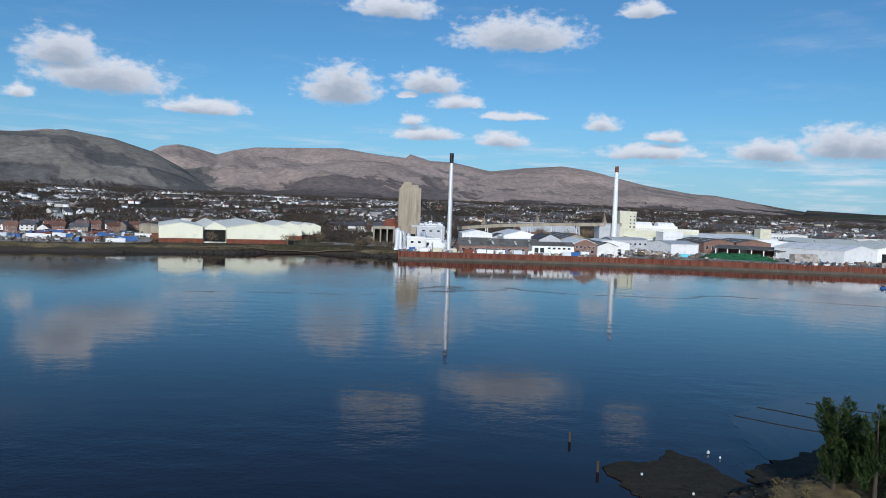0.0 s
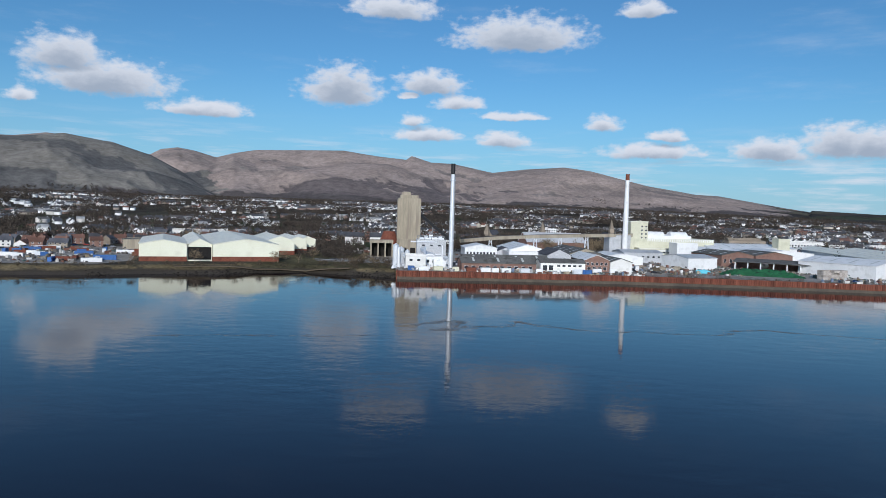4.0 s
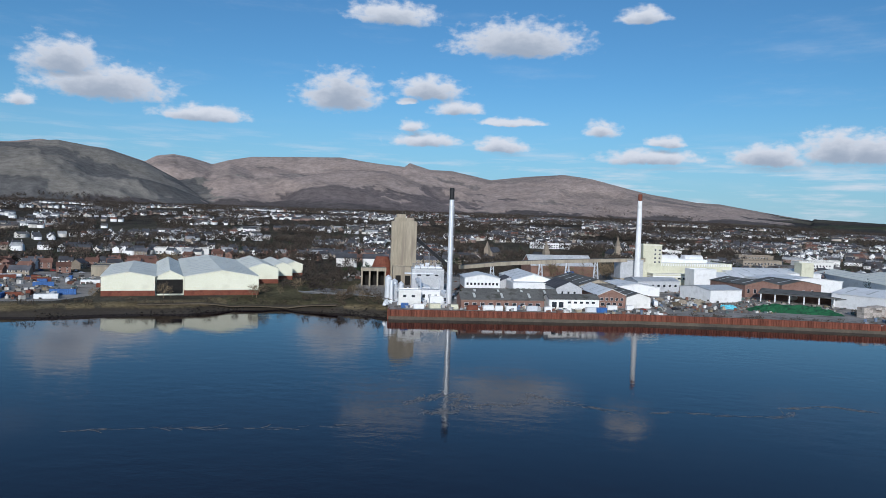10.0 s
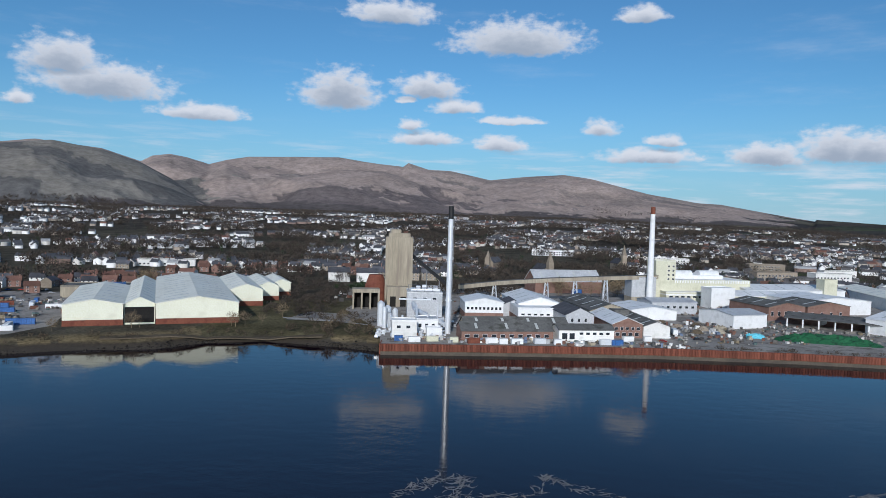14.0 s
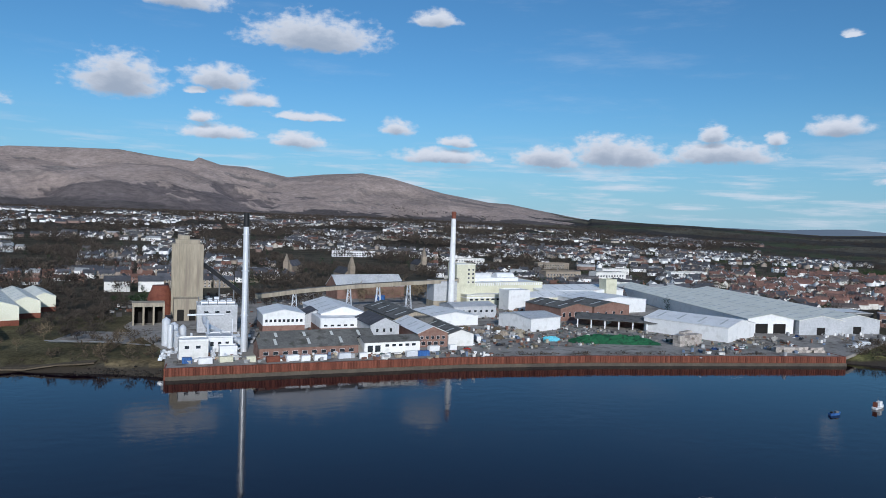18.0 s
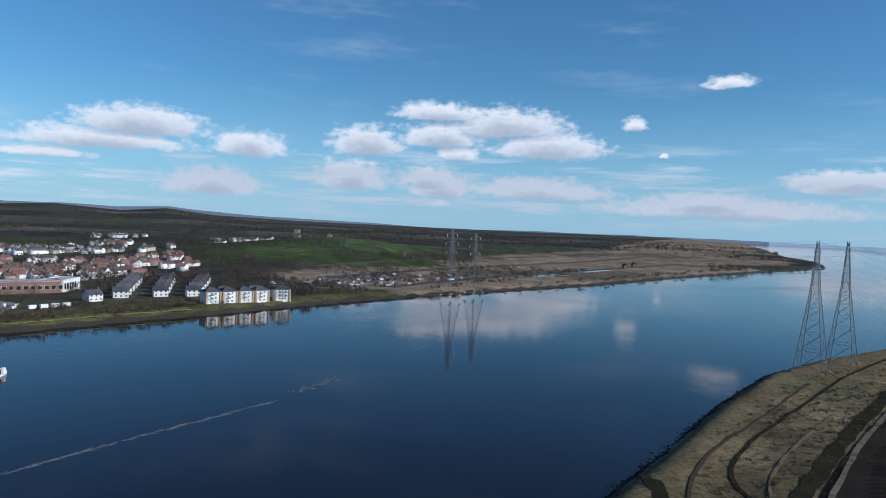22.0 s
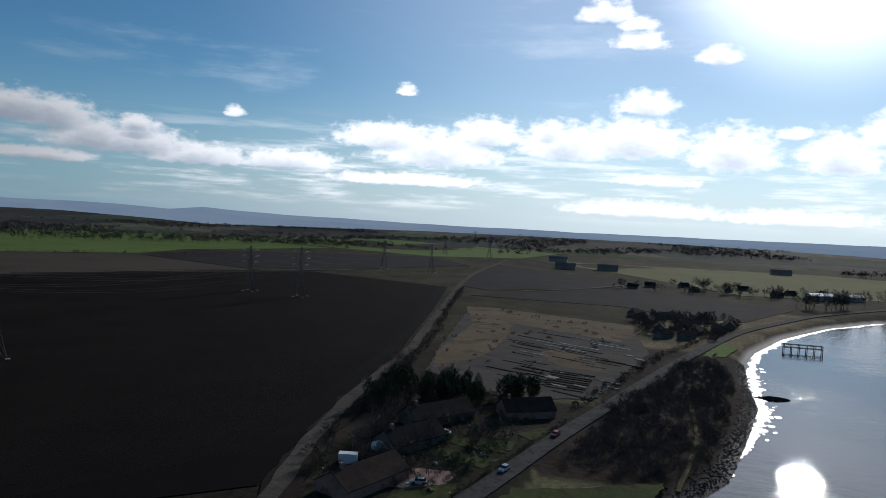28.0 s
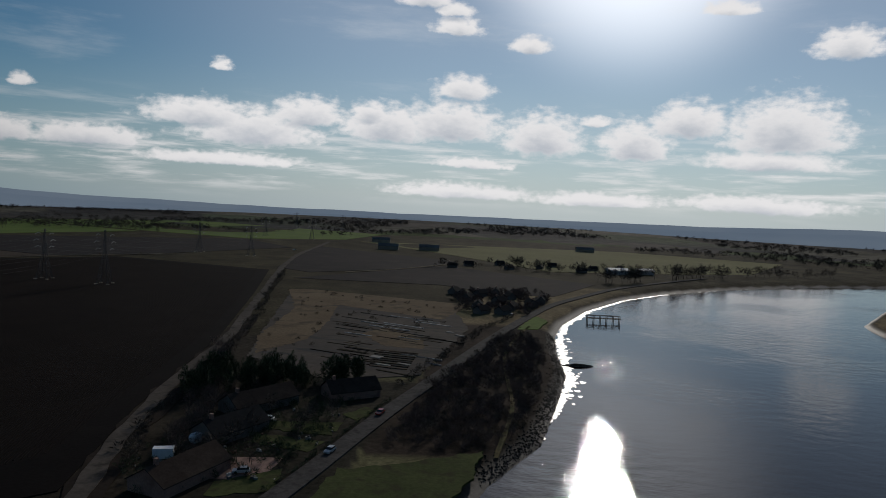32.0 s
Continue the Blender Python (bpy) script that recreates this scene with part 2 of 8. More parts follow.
# ---- materials ----
def material(name, a, b, rough=0.8, scale=0.3, fine=4.0, bump=0.0, metal=0.0, spec=0.3, stain=None, island=0.0, stretch=(1, 1, 1), world_space=False):
    """A surface of two colours that vary at two scales, with grain, an optional stain colour and a difference from piece to piece."""
    m = bpy.data.materials.new(name)
    m.use_nodes = True
    nt = m.node_tree
    N, L = nt.nodes.new, nt.links.new
    p = nt.nodes["Principled BSDF"]
    p.inputs["Roughness"].default_value, p.inputs["Metallic"].default_value, p.inputs["Specular IOR Level"].default_value = rough, metal, spec
    if world_space:
        vec = N("ShaderNodeNewGeometry").outputs["Position"]
    else:
        vec = N("ShaderNodeTexCoord").outputs["Object"]
    mp = N("ShaderNodeMapping")
    mp.inputs["Scale"].default_value = stretch
    L(vec, mp.inputs[0])
    big, small = N("ShaderNodeTexNoise"), N("ShaderNodeTexNoise")
    for n, s, d in ((big, scale, 5), (small, fine, 4)):
        n.inputs["Scale"].default_value, n.inputs["Detail"].default_value, n.inputs["Roughness"].default_value = s, d, 0.6
        L(mp.outputs[0], n.inputs["Vector"])
    r = N("ShaderNodeMapRange")
    r.inputs["From Min"].default_value, r.inputs["From Max"].default_value = 0.3, 0.7
    L(big.outputs["Fac"], r.inputs["Value"])
    mix = N("ShaderNodeMix")
    mix.data_type = "RGBA"
    L(r.outputs[0], mix.inputs["Factor"])
    mix.inputs["A"].default_value, mix.inputs["B"].default_value = (*a, 1), (*b, 1)
    grain = N("ShaderNodeMix")
    grain.data_type, grain.blend_type = "RGBA", "OVERLAY"
    grain.inputs["Factor"].default_value = 0.45
    L(mix.outputs["Result"], grain.inputs["A"]), L(small.outputs["Fac"], grain.inputs["B"])
    col = grain.outputs["Result"]
    if stain:
        st = N("ShaderNodeTexNoise")
        st.inputs["Scale"].default_value, st.inputs["Detail"].default_value = scale * 2.7, 6
        L(mp.outputs[0], st.inputs["Vector"])
        sr = N("ShaderNodeMapRange")
        sr.inputs["From Min"].default_value, sr.inputs["From Max"].default_value = 0.52, 0.68
        L(st.outputs["Fac"], sr.inputs["Value"])
        sm = N("ShaderNodeMix")
        sm.data_type = "RGBA"
        sm.inputs["B"].default_value = (*stain, 1)
        L(sr.outputs[0], sm.inputs["Factor"]), L(col, sm.inputs["A"])
        col = sm.outputs["Result"]
    if island:
        info = N("ShaderNodeNewGeometry").outputs["Random Per Island"] if island < 0 else N("ShaderNodeObjectInfo").outputs["Random"]
        ir = N("ShaderNodeMapRange")
        ir.inputs["To Min"].default_value, ir.inputs["To Max"].default_value = 1 - abs(island), 1 + abs(island)
        L(info, ir.inputs["Value"])
        sc = N("ShaderNodeVectorMath")
        sc.operation = "SCALE"
        L(col, sc.inputs[0]), L(ir.outputs[0], sc.inputs["Scale"])
        col = sc.outputs[0]
    L(col, p.inputs["Base Color"])
    if bump:
        bp = N("ShaderNodeBump")
        bp.inputs["Strength"].default_value, bp.inputs["Distance"].default_value = 0.6, bump
        L(small.outputs["Fac"], bp.inputs["Height"]), L(bp.outputs[0], p.inputs["Normal"])
    return m


def water_material():
    m = bpy.data.materials.new("river_water")
    m.use_nodes = True
    nt = m.node_tree
    N, L = nt.nodes.new, nt.links.new
    p = nt.nodes["Principled BSDF"]
    p.inputs["Roughness"].default_value, p.inputs["IOR"].default_value, p.inputs["Specular IOR Level"].default_value = 0.05, 1.33, 0.36
    pos = N("ShaderNodeNewGeometry").outputs["Position"]
    mp = N("ShaderNodeMapping")
    mp.inputs["Scale"].default_value = (1, 1.6, 1)
    mp.inputs["Rotation"].default_value = (0, 0, radians(20))
    L(pos, mp.inputs[0])
    big, mid, small = N("ShaderNodeTexNoise"), N("ShaderNodeTexNoise"), N("ShaderNodeTexNoise")
    for n, s, d in ((big, 0.008, 4), (mid, 0.12, 5), (small, 0.9, 3)):
        n.inputs["Scale"].default_value, n.inputs["Detail"].default_value = s, d
        L(mp.outputs[0], n.inputs["Vector"])
    mix = N("ShaderNodeMix")
    mix.data_type = "RGBA"
    L(big.outputs["Fac"], mix.inputs["Factor"])
    mix.inputs["A"].default_value, mix.inputs["B"].default_value = (0.0065, 0.003, 0.006, 1), (0.0095, 0.0045, 0.009, 1)
    L(mix.outputs["Result"], p.inputs["Base Color"])
    # calmer and rougher patches
    pr = N("ShaderNodeMapRange")
    pr.inputs["From Min"].default_value, pr.inputs["From Max"].default_value = 0.45, 0.62
    pr.inputs["To Min"].default_value, pr.inputs["To Max"].default_value = 0.12, 0.38
    L(big.outputs["Fac"], pr.inputs["Value"])
    # the reach south of the point is ruffled by the wind
    px = N("ShaderNodeSeparateXYZ")
    L(pos, px.inputs[0])
    wind = N("ShaderNodeMapRange")
    wind.inputs["From Min"].default_value, wind.inputs["From Max"].default_value = 150.0, -40.0
    wind.inputs["To Min"].default_value, wind.inputs["To Max"].default_value = 1.0, 3.2
    L(px.outputs[1], wind.inputs["Value"])
    west = N("ShaderNodeMapRange")
    west.inputs["From Min"].default_value, west.inputs["From Max"].default_value = 120.0, 40.0
    L(px.outputs[0], west.inputs["Value"])
    gust = N("ShaderNodeMix")
    L(west.outputs[0], gust.inputs["Factor"])
    gust.inputs["A"].default_value = 1.0
    L(wind.outputs[0], gust.inputs["B"])
    sheen = N("ShaderNodeMapRange")
    sheen.inputs["From Min"].default_value, sheen.inputs["From Max"].default_value = 1.0, 3.2
    sheen.inputs["To Min"].default_value, sheen.inputs["To Max"].default_value = 0.035, 0.03
    L(gust.outputs["Result"], sheen.inputs["Value"]), L(sheen.outputs[0], p.inputs["Roughness"])
    force = N("ShaderNodeMath")
    force.operation = "MULTIPLY"
    L(pr.outputs[0], force.inputs[0]), L(gust.outputs["Result"], force.inputs[1])
    b1, b2 = N("ShaderNodeBump"), N("ShaderNodeBump")
    b1.inputs["Distance"].default_value, b2.inputs["Distance"].default_value = 0.22, 0.05
    L(force.outputs[0], b1.inputs["Strength"]), L(force.outputs[0], b2.inputs["Strength"])
    L(mid.outputs["Fac"], b1.inputs["Height"]), L(small.outputs["Fac"], b2.inputs["Height"])
    L(b1.outputs[0], b2.inputs["Normal"]), L(b2.outputs[0], p.inputs["Normal"])
    return m


WATER = water_material()
# field soil and its furrows: near-black, the backlit darkness put into the colour
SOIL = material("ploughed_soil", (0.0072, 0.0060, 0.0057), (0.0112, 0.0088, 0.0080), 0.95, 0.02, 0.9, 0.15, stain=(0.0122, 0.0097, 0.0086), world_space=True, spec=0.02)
# soil of the farther fields, paler and cooler with haze in its colour
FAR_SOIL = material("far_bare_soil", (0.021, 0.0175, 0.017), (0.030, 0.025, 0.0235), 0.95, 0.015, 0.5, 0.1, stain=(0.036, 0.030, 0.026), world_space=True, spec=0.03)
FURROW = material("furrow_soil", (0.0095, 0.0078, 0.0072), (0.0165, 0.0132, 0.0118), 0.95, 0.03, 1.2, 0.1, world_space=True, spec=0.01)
DRY_GRASS = material("dry_rough_grass", (0.12, 0.095, 0.045), (0.19, 0.15, 0.075), 0.95, 0.03, 0.7, 0.3, stain=(0.09, 0.085, 0.035), world_space=True, spec=0.03)
GREEN = material("green_pasture", (0.095, 0.14, 0.033), (0.135, 0.18, 0.045), 0.95, 0.015, 0.5, 0.1, world_space=True, spec=0.03)
OLIVE = material("olive_stubble", (0.13, 0.125, 0.05), (0.18, 0.165, 0.07), 0.95, 0.012, 0.4, 0.1, world_space=True, spec=0.03)
BROWN_FIELD = material("brown_field", (0.06, 0.045, 0.032), (0.085, 0.062, 0.045), 0.95, 0.01, 0.4, 0.1, world_space=True, spec=0.03)
DRY_TAN = material("tawny_rough_grass", (0.13, 0.094, 0.058), (0.18, 0.133, 0.082), 0.95, 0.04, 0.7, 0.3, stain=(0.095, 0.074, 0.05), world_space=True, spec=0.02)
HEADLAND = material("unploughed_headland", (0.022, 0.017, 0.014), (0.038, 0.029, 0.022), 0.95, 0.06, 0.7, 0.1, stain=(0.028, 0.023, 0.015), world_space=True, spec=0.02)
DITCH = material("wet_ditch", (0.020, 0.018, 0.011), (0.036, 0.031, 0.018), 0.95, 0.1, 0.8, 0.3, world_space=True, spec=0.02)
TRACK_PALE = material("pale_rutted_earth", (0.13, 0.105, 0.072), (0.19, 0.155, 0.11), 0.95, 0.1, 0.8, 0.05, stain=(0.09, 0.072, 0.05), world_space=True, spec=0.03)
TRACK_DIRT = material("trodden_earth", (0.065, 0.054, 0.045), (0.105, 0.088, 0.072), 0.95, 0.08, 0.7, 0.05, stain=(0.045, 0.039, 0.032), world_space=True, spec=0.03)
LANE = material("worn_lane", (0.055, 0.050, 0.046), (0.085, 0.078, 0.071), 0.95, 0.15, 1.2, 0.02, stain=(0.042, 0.038, 0.034), world_space=True, spec=0.03)
LAWN = material("winter_lawn", (0.048, 0.058, 0.022), (0.078, 0.088, 0.032), 0.95, 0.12, 0.9, 0.2, stain=(0.05, 0.048, 0.024), world_space=True, spec=0.02)
ROUGH_PLOT = material("old_plot_ground", (0.11, 0.092, 0.072), (0.08, 0.069, 0.060), 0.95, 0.03, 0.5, 0.2, stain=(0.065, 0.060, 0.056), stretch=(0.5, 1.8, 1), world_space=True, spec=0.02)
INSULATOR = material("pale_insulator", (0.20, 0.20, 0.195), (0.27, 0.27, 0.26), 0.6, 0.5, 3.0)
PYLON_DARK = material("dark_weathered_steel", (0.05, 0.052, 0.055), (0.085, 0.087, 0.09), 0.75, 0.2, 2.0)
# glass of the flats: reflected sky put into its pale blue base colour
FLAT_GLASS = material("sky_toned_glass", (0.11, 0.14, 0.17), (0.17, 0.20, 0.23), 0.12, 0.5, 3.0, spec=0.6)
WET_MUD = material("wet_mud", (0.03, 0.026, 0.021), (0.05, 0.042, 0.034), 0.36, 0.15, 0.6, 0.12, spec=0.6, world_space=True)
MUD = material("bank_mud", (0.06, 0.05, 0.04), (0.11, 0.09, 0.065), 0.7, 0.08, 0.8, 0.2, world_space=True)
ASPHALT = material("asphalt", (0.055, 0.055, 0.055), (0.085, 0.083, 0.08), 0.9, 0.06, 1.5, 0.02, world_space=True, spec=0.03)
DIRT = material("pale_dirt_track", (0.09, 0.072, 0.05), (0.14, 0.112, 0.078), 0.95, 0.08, 0.8, 0.05, world_space=True, spec=0.03)
YARD = material("concrete_yard", (0.24, 0.22, 0.195), (0.36, 0.335, 0.30), 0.9, 0.05, 0.6, 0.02, stain=(0.15, 0.13, 0.11), world_space=True, spec=0.03)
CREAM = material("cream_cladding", (0.72, 0.71, 0.55), (0.77, 0.76, 0.61), 0.6, 0.05, 1.2, 0.0, stain=(0.68, 0.665, 0.52))
CREAM_ROOF = material("cream_roof_sheet", (0.73, 0.72, 0.62), (0.79, 0.78, 0.69), 0.6, 0.05, 0.9, 0.0, stain=(0.66, 0.65, 0.56), spec=0.15)
WHITE = material("white_sheet", (0.72, 0.72, 0.705), (0.80, 0.795, 0.78), 0.5, 0.09, 1.1, 0.0, stain=(0.66, 0.655, 0.635))
WHITE_WALL = material("white_render", (0.70, 0.685, 0.645), (0.78, 0.765, 0.72), 0.8, 0.1, 1.2, 0.0, stain=(0.63, 0.62, 0.57), island=0.12)
GREY_SHEET = material("grey_sheet", (0.42, 0.43, 0.44), (0.50, 0.505, 0.515), 0.5, 0.06, 0.9, 0.0, stain=(0.37, 0.38, 0.39))
DARK_ROOF = material("dark_asbestos_roof", (0.095, 0.095, 0.09), (0.16, 0.155, 0.145), 0.85, 0.08, 1.0, 0.0, stain=(0.07, 0.07, 0.06), spec=0.08)
SLATE = material("slate_roof", (0.06, 0.062, 0.07), (0.11, 0.11, 0.12), 0.9, 0.15, 1.8, 0.0, island=0.35, spec=0.02)
TILE = material("red_tile_roof", (0.13, 0.072, 0.055), (0.19, 0.105, 0.08), 0.85, 0.15, 1.5, 0.0, island=0.25, spec=0.08)
BRICK = material("red_brick", (0.19, 0.11, 0.085), (0.27, 0.165, 0.13), 0.9, 0.12, 2.0, 0.0, stain=(0.18, 0.10, 0.075))
SANDSTONE = material("sandstone", (0.22, 0.18, 0.135), (0.31, 0.26, 0.20), 0.9, 0.1, 1.5, 0.0, island=0.25)
CONCRETE = material("weathered_concrete", (0.30, 0.26, 0.19), (0.39, 0.34, 0.26), 0.9, 0.05, 0.8, 0.0, stain=(0.26, 0.22, 0.17), stretch=(1.5, 1.5, 0.15))
RUST = material("rusted_steel", (0.14, 0.045, 0.028), (0.21, 0.075, 0.045), 0.85, 0.12, 1.3, 0.02, stain=(0.13, 0.04, 0.025))
YELLOW = material("pale_yellow_cladding", (0.56, 0.54, 0.40), (0.63, 0.61, 0.465), 0.65, 0.06, 1.0, 0.0, stain=(0.50, 0.485, 0.35))
STEEL = material("painted_steel", (0.68, 0.70, 0.72), (0.78, 0.79, 0.80), 0.35, 0.1, 1.0, 0.0, metal=0.3)
GALV = material("galvanised_steel", (0.13, 0.135, 0.14), (0.20, 0.205, 0.21), 0.65, 0.2, 2.0, 0.0, metal=0.2)
BLACK = material("black_paint", (0.012, 0.012, 0.013), (0.025, 0.025, 0.026), 0.5, 0.4, 3.0)
GLASS = material("window_glass", (0.02, 0.025, 0.03), (0.035, 0.04, 0.045), 0.08, 0.5, 3.0, spec=0.6)
# stands for the shade inside doorways and bays; also on a dark fitting
DARK = material("dark_interior", (0.012, 0.011, 0.010), (0.022, 0.02, 0.018), 0.95, 0.2, 1.0)
BLUE = material("blue_paint", (0.03, 0.09, 0.25), (0.05, 0.13, 0.33), 0.5, 0.4, 2.0, island=0.2)
NET_GREEN = material("green_netting", (0.012, 0.075, 0.03), (0.02, 0.11, 0.045), 0.85, 0.15, 1.5, 0.2, stain=(0.01, 0.035, 0.018))
TARP = material("turquoise_sheet", (0.12, 0.50, 0.60), (0.20, 0.60, 0.70), 0.5, 0.3, 2.0)
BARK = material("bare_twigs", (0.042, 0.033, 0.026), (0.08, 0.063, 0.048), 0.95, 0.05, 1.0, world_space=True, island=-0.3)
BARK_PALE = material("pale_bare_twigs", (0.16, 0.12, 0.075), (0.22, 0.165, 0.10), 0.95, 0.05, 1.0, world_space=True, island=-0.3)
CONIFER = material("dark_conifer", (0.018, 0.032, 0.014), (0.035, 0.055, 0.022), 0.95, 0.2, 1.5, island=-0.3)
THORN = material("purple_thorn_twigs", (0.085, 0.062, 0.056), (0.14, 0.105, 0.09), 0.95, 0.06, 0.8, world_space=True, island=-0.35, spec=0.02)
SCRUB = material("winter_scrub", (0.06, 0.044, 0.03), (0.10, 0.075, 0.048), 0.95, 0.05, 0.8, world_space=True, island=-0.35)
STONE = material("shore_stone", (0.022, 0.02, 0.017), (0.05, 0.045, 0.038), 0.85, 0.3, 2.0, island=-0.4, spec=0.08)


def ground_material():
    """Land cover by region, broken up at three scales, with wet mud along the water."""
    m = bpy.data.materials.new("ground_cover")
    m.use_nodes = True
    nt = m.node_tree
    N, L = nt.nodes.new, nt.links.new
    p = nt.nodes["Principled BSDF"]
    p.inputs["Roughness"].default_value, p.inputs["Specular IOR Level"].default_value = 0.95, 0.02
    pos = N("ShaderNodeNewGeometry").outputs["Position"]
    cover, shore = N("ShaderNodeAttribute"), N("ShaderNodeAttribute")
    cover.attribute_name, shore.attribute_name = "cover", "shore"
    col = cover.outputs["Color"]
    heights = []
    for s, d, f in ((0.0045, 6, .34), (0.035, 5, .48), (0.5, 5, .5)):
        n = N("ShaderNodeTexNoise")
        n.inputs["Scale"].default_value, n.inputs["Detail"].default_value, n.inputs["Roughness"].default_value = s, d, 0.65
        L(pos, n.inputs["Vector"])
        r = N("ShaderNodeMapRange")
        r.inputs["From Min"].default_value, r.inputs["From Max"].default_value = 0.3, 0.7
        r.inputs["To Min"].default_value, r.inputs["To Max"].default_value = 1 - f, 1 + f * .8
        L(n.outputs["Fac"], r.inputs["Value"])
        amount = N("ShaderNodeMix")
        L(cover.outputs["Alpha"], amount.inputs["Factor"]), L(r.outputs[0], amount.inputs["B"])
        amount.inputs["A"].default_value = 1.0
        sc = N("ShaderNodeVectorMath")
        sc.operation = "SCALE"
        L(col, sc.inputs[0]), L(amount.outputs["Result"], sc.inputs["Scale"])
        col = sc.outputs[0]
        heights.append(n.outputs["Fac"])
    edge = N("ShaderNodeMath")
    edge.operation = "MULTIPLY_ADD"
    L(heights[1], edge.inputs[0])
    edge.inputs[1].default_value = 7.0
    L(shore.outputs["Fac"], edge.inputs[2])
    er = N("ShaderNodeMapRange")
    er.inputs["From Min"].default_value, er.inputs["From Max"].default_value = 7.0, 9.5
    L(edge.outputs[0], er.inputs["Value"])
    mud = N("ShaderNodeMix")
    mud.data_type = "RGBA"
    L(heights[2], mud.inputs["Factor"])
    mud.inputs["A"].default_value, mud.inputs["B"].default_value = (0.035, 0.029, 0.023, 1), (0.085, 0.07, 0.052, 1)
    mix = N("ShaderNodeMix")
    mix.data_type = "RGBA"
    L(er.outputs[0], mix.inputs["Factor"]), L(mud.outputs["Result"], mix.inputs["A"]), L(col, mix.inputs["B"])
    L(mix.outputs["Result"], p.inputs["Base Color"])
    wet = N("ShaderNodeMapRange")
    wet.inputs["From Min"].default_value, wet.inputs["From Max"].default_value = 1.5, 5.0
    wet.inputs["To Min"].default_value, wet.inputs["To Max"].default_value = 0.6, 0.95
    L(shore.outputs["Fac"], wet.inputs["Value"]), L(wet.outputs[0], p.inputs["Roughness"])
    shine = N("ShaderNodeMapRange")
    shine.inputs["From Min"].default_value, shine.inputs["From Max"].default_value = 1.5, 5.0
    shine.inputs["To Min"].default_value, shine.inputs["To Max"].default_value = 0.12, 0.02
    L(shore.outputs["Fac"], shine.inputs["Value"]), L(shine.outputs[0], p.inputs["Specular IOR Level"])
    b = N("ShaderNodeBump")
    b.inputs["Strength"].default_value, b.inputs["Distance"].default_value = 0.5, 0.4
    L(heights[2], b.inputs["Height"]), L(b.outputs[0], p.inputs["Normal"])
    return m


GROUND_COVER = ground_material()


# ---- mesh helpers ----
class Geo:
    """Collects simple solids into one mesh."""

    def __init__(self):
        self.v, self.f = [], []

    def add(self, verts, faces):
        n = len(self.v)
        self.v += [tuple(p) for p in verts]
        self.f += [tuple(i + n for i in f) for f in faces]
        return self

    def box(self, cx, cy, z0, sx, sy, sz, rot=0.0):
        c, s = math.cos(radians(rot)), math.sin(radians(rot))
        vs = []
        for z in (z0, z0 + sz):
            for dx, dy in ((-.5, -.5), (.5, -.5), (.5, .5), (-.5, .5)):
                x, y = dx * sx, dy * sy
                vs.append((cx + x * c - y * s, cy + x * s + y * c, z))
        return self.add(vs, [(3, 2, 1, 0), (4, 5, 6, 7), (0, 1, 5, 4), (1, 2, 6, 5), (2, 3, 7, 6), (3, 0, 4, 7)])

    def tube(self, p, q, r0, r1=None, n=8, caps=True):
        p, q = Vector(p), Vector(q)
        r1 = r0 if r1 is None else r1
        d = (q - p).normalized()
        a = d.orthogonal().normalized()
        b = d.cross(a)
        vs = []
        for c, r in ((p, r0), (q, r1)):
            for k in range(n):
                t = 2 * math.pi * k / n
                vs.append(c + a * (r * math.cos(t)) + b * (r * math.sin(t)))
        fs = [(k, (k + 1) % n, n + (k + 1) % n, n + k) for k in range(n)]
        if caps:
            fs += [tuple(reversed(range(n))), tuple(range(n, 2 * n))]
        return self.add(vs, fs)

    def path(self, pts, r, n=4):
        """One round bar through the points."""
        pts = [Vector(p) for p in pts]
        vs = []
        for k, p in enumerate(pts):
            d = (pts[min(k + 1, len(pts) - 1)] - pts[max(k - 1, 0)]).normalized()
            a = d.cross(Vector((0, 0, 1))).normalized()
            b = d.cross(a)
            vs += [p + a * (r * math.cos(6.283 * j / n)) + b * (r * math.sin(6.283 * j / n)) for j in range(n)]
        return self.add(vs, [(k * n + j, k * n + (j + 1) % n, (k + 1) * n + (j + 1) % n, (k + 1) * n + j) for k in range(len(pts) - 1) for j in range(n)])

    def slab(self, pts, thick):
        """A sheet through the points (in order round it), thickened downwards."""
        n = len(pts)
        vs = list(pts) + [(x, y, z - thick) for x, y, z in pts]
        fs = [tuple(range(n)), tuple(reversed(range(n, 2 * n)))] + [(k + n, (k + 1) % n + n, (k + 1) % n, k) for k in range(n)]
        return self.add(vs, fs)

    def prism(self, outline, y0, y1):
        """An outline of (x, z) drawn out along y."""
        n = len(outline)
        vs = [(x, y0, z) for x, z in outline] + [(x, y1, z) for x, z in outline]
        fs = [tuple(range(n)), tuple(reversed(range(n, 2 * n)))] + [(k, k + n, (k + 1) % n + n, (k + 1) % n) for k in range(n)]
        return self.add(vs, fs)

    def mesh(self, name, mat):
        me = bpy.data.meshes.new(name)
        me.from_pydata(self.v, [], self.f)
        me.materials.append(mat)
        return me


def part(name, geo, mat, parent, label=""):
    ob = new(name, geo if isinstance(geo, bpy.types.Mesh) else geo.mesh(name, mat))
    ob.parent = parent
    if label:
        ob["label"] = label
    return ob


def thing(name, x, y, z=0.0, rot=0.0, label="", category="", group="", kind=""):
    ob = new(name)
    ob.matrix_basis = pose(x, y, z, 0, 0, rot)
    return tagged(ob, label, category, group, kind)


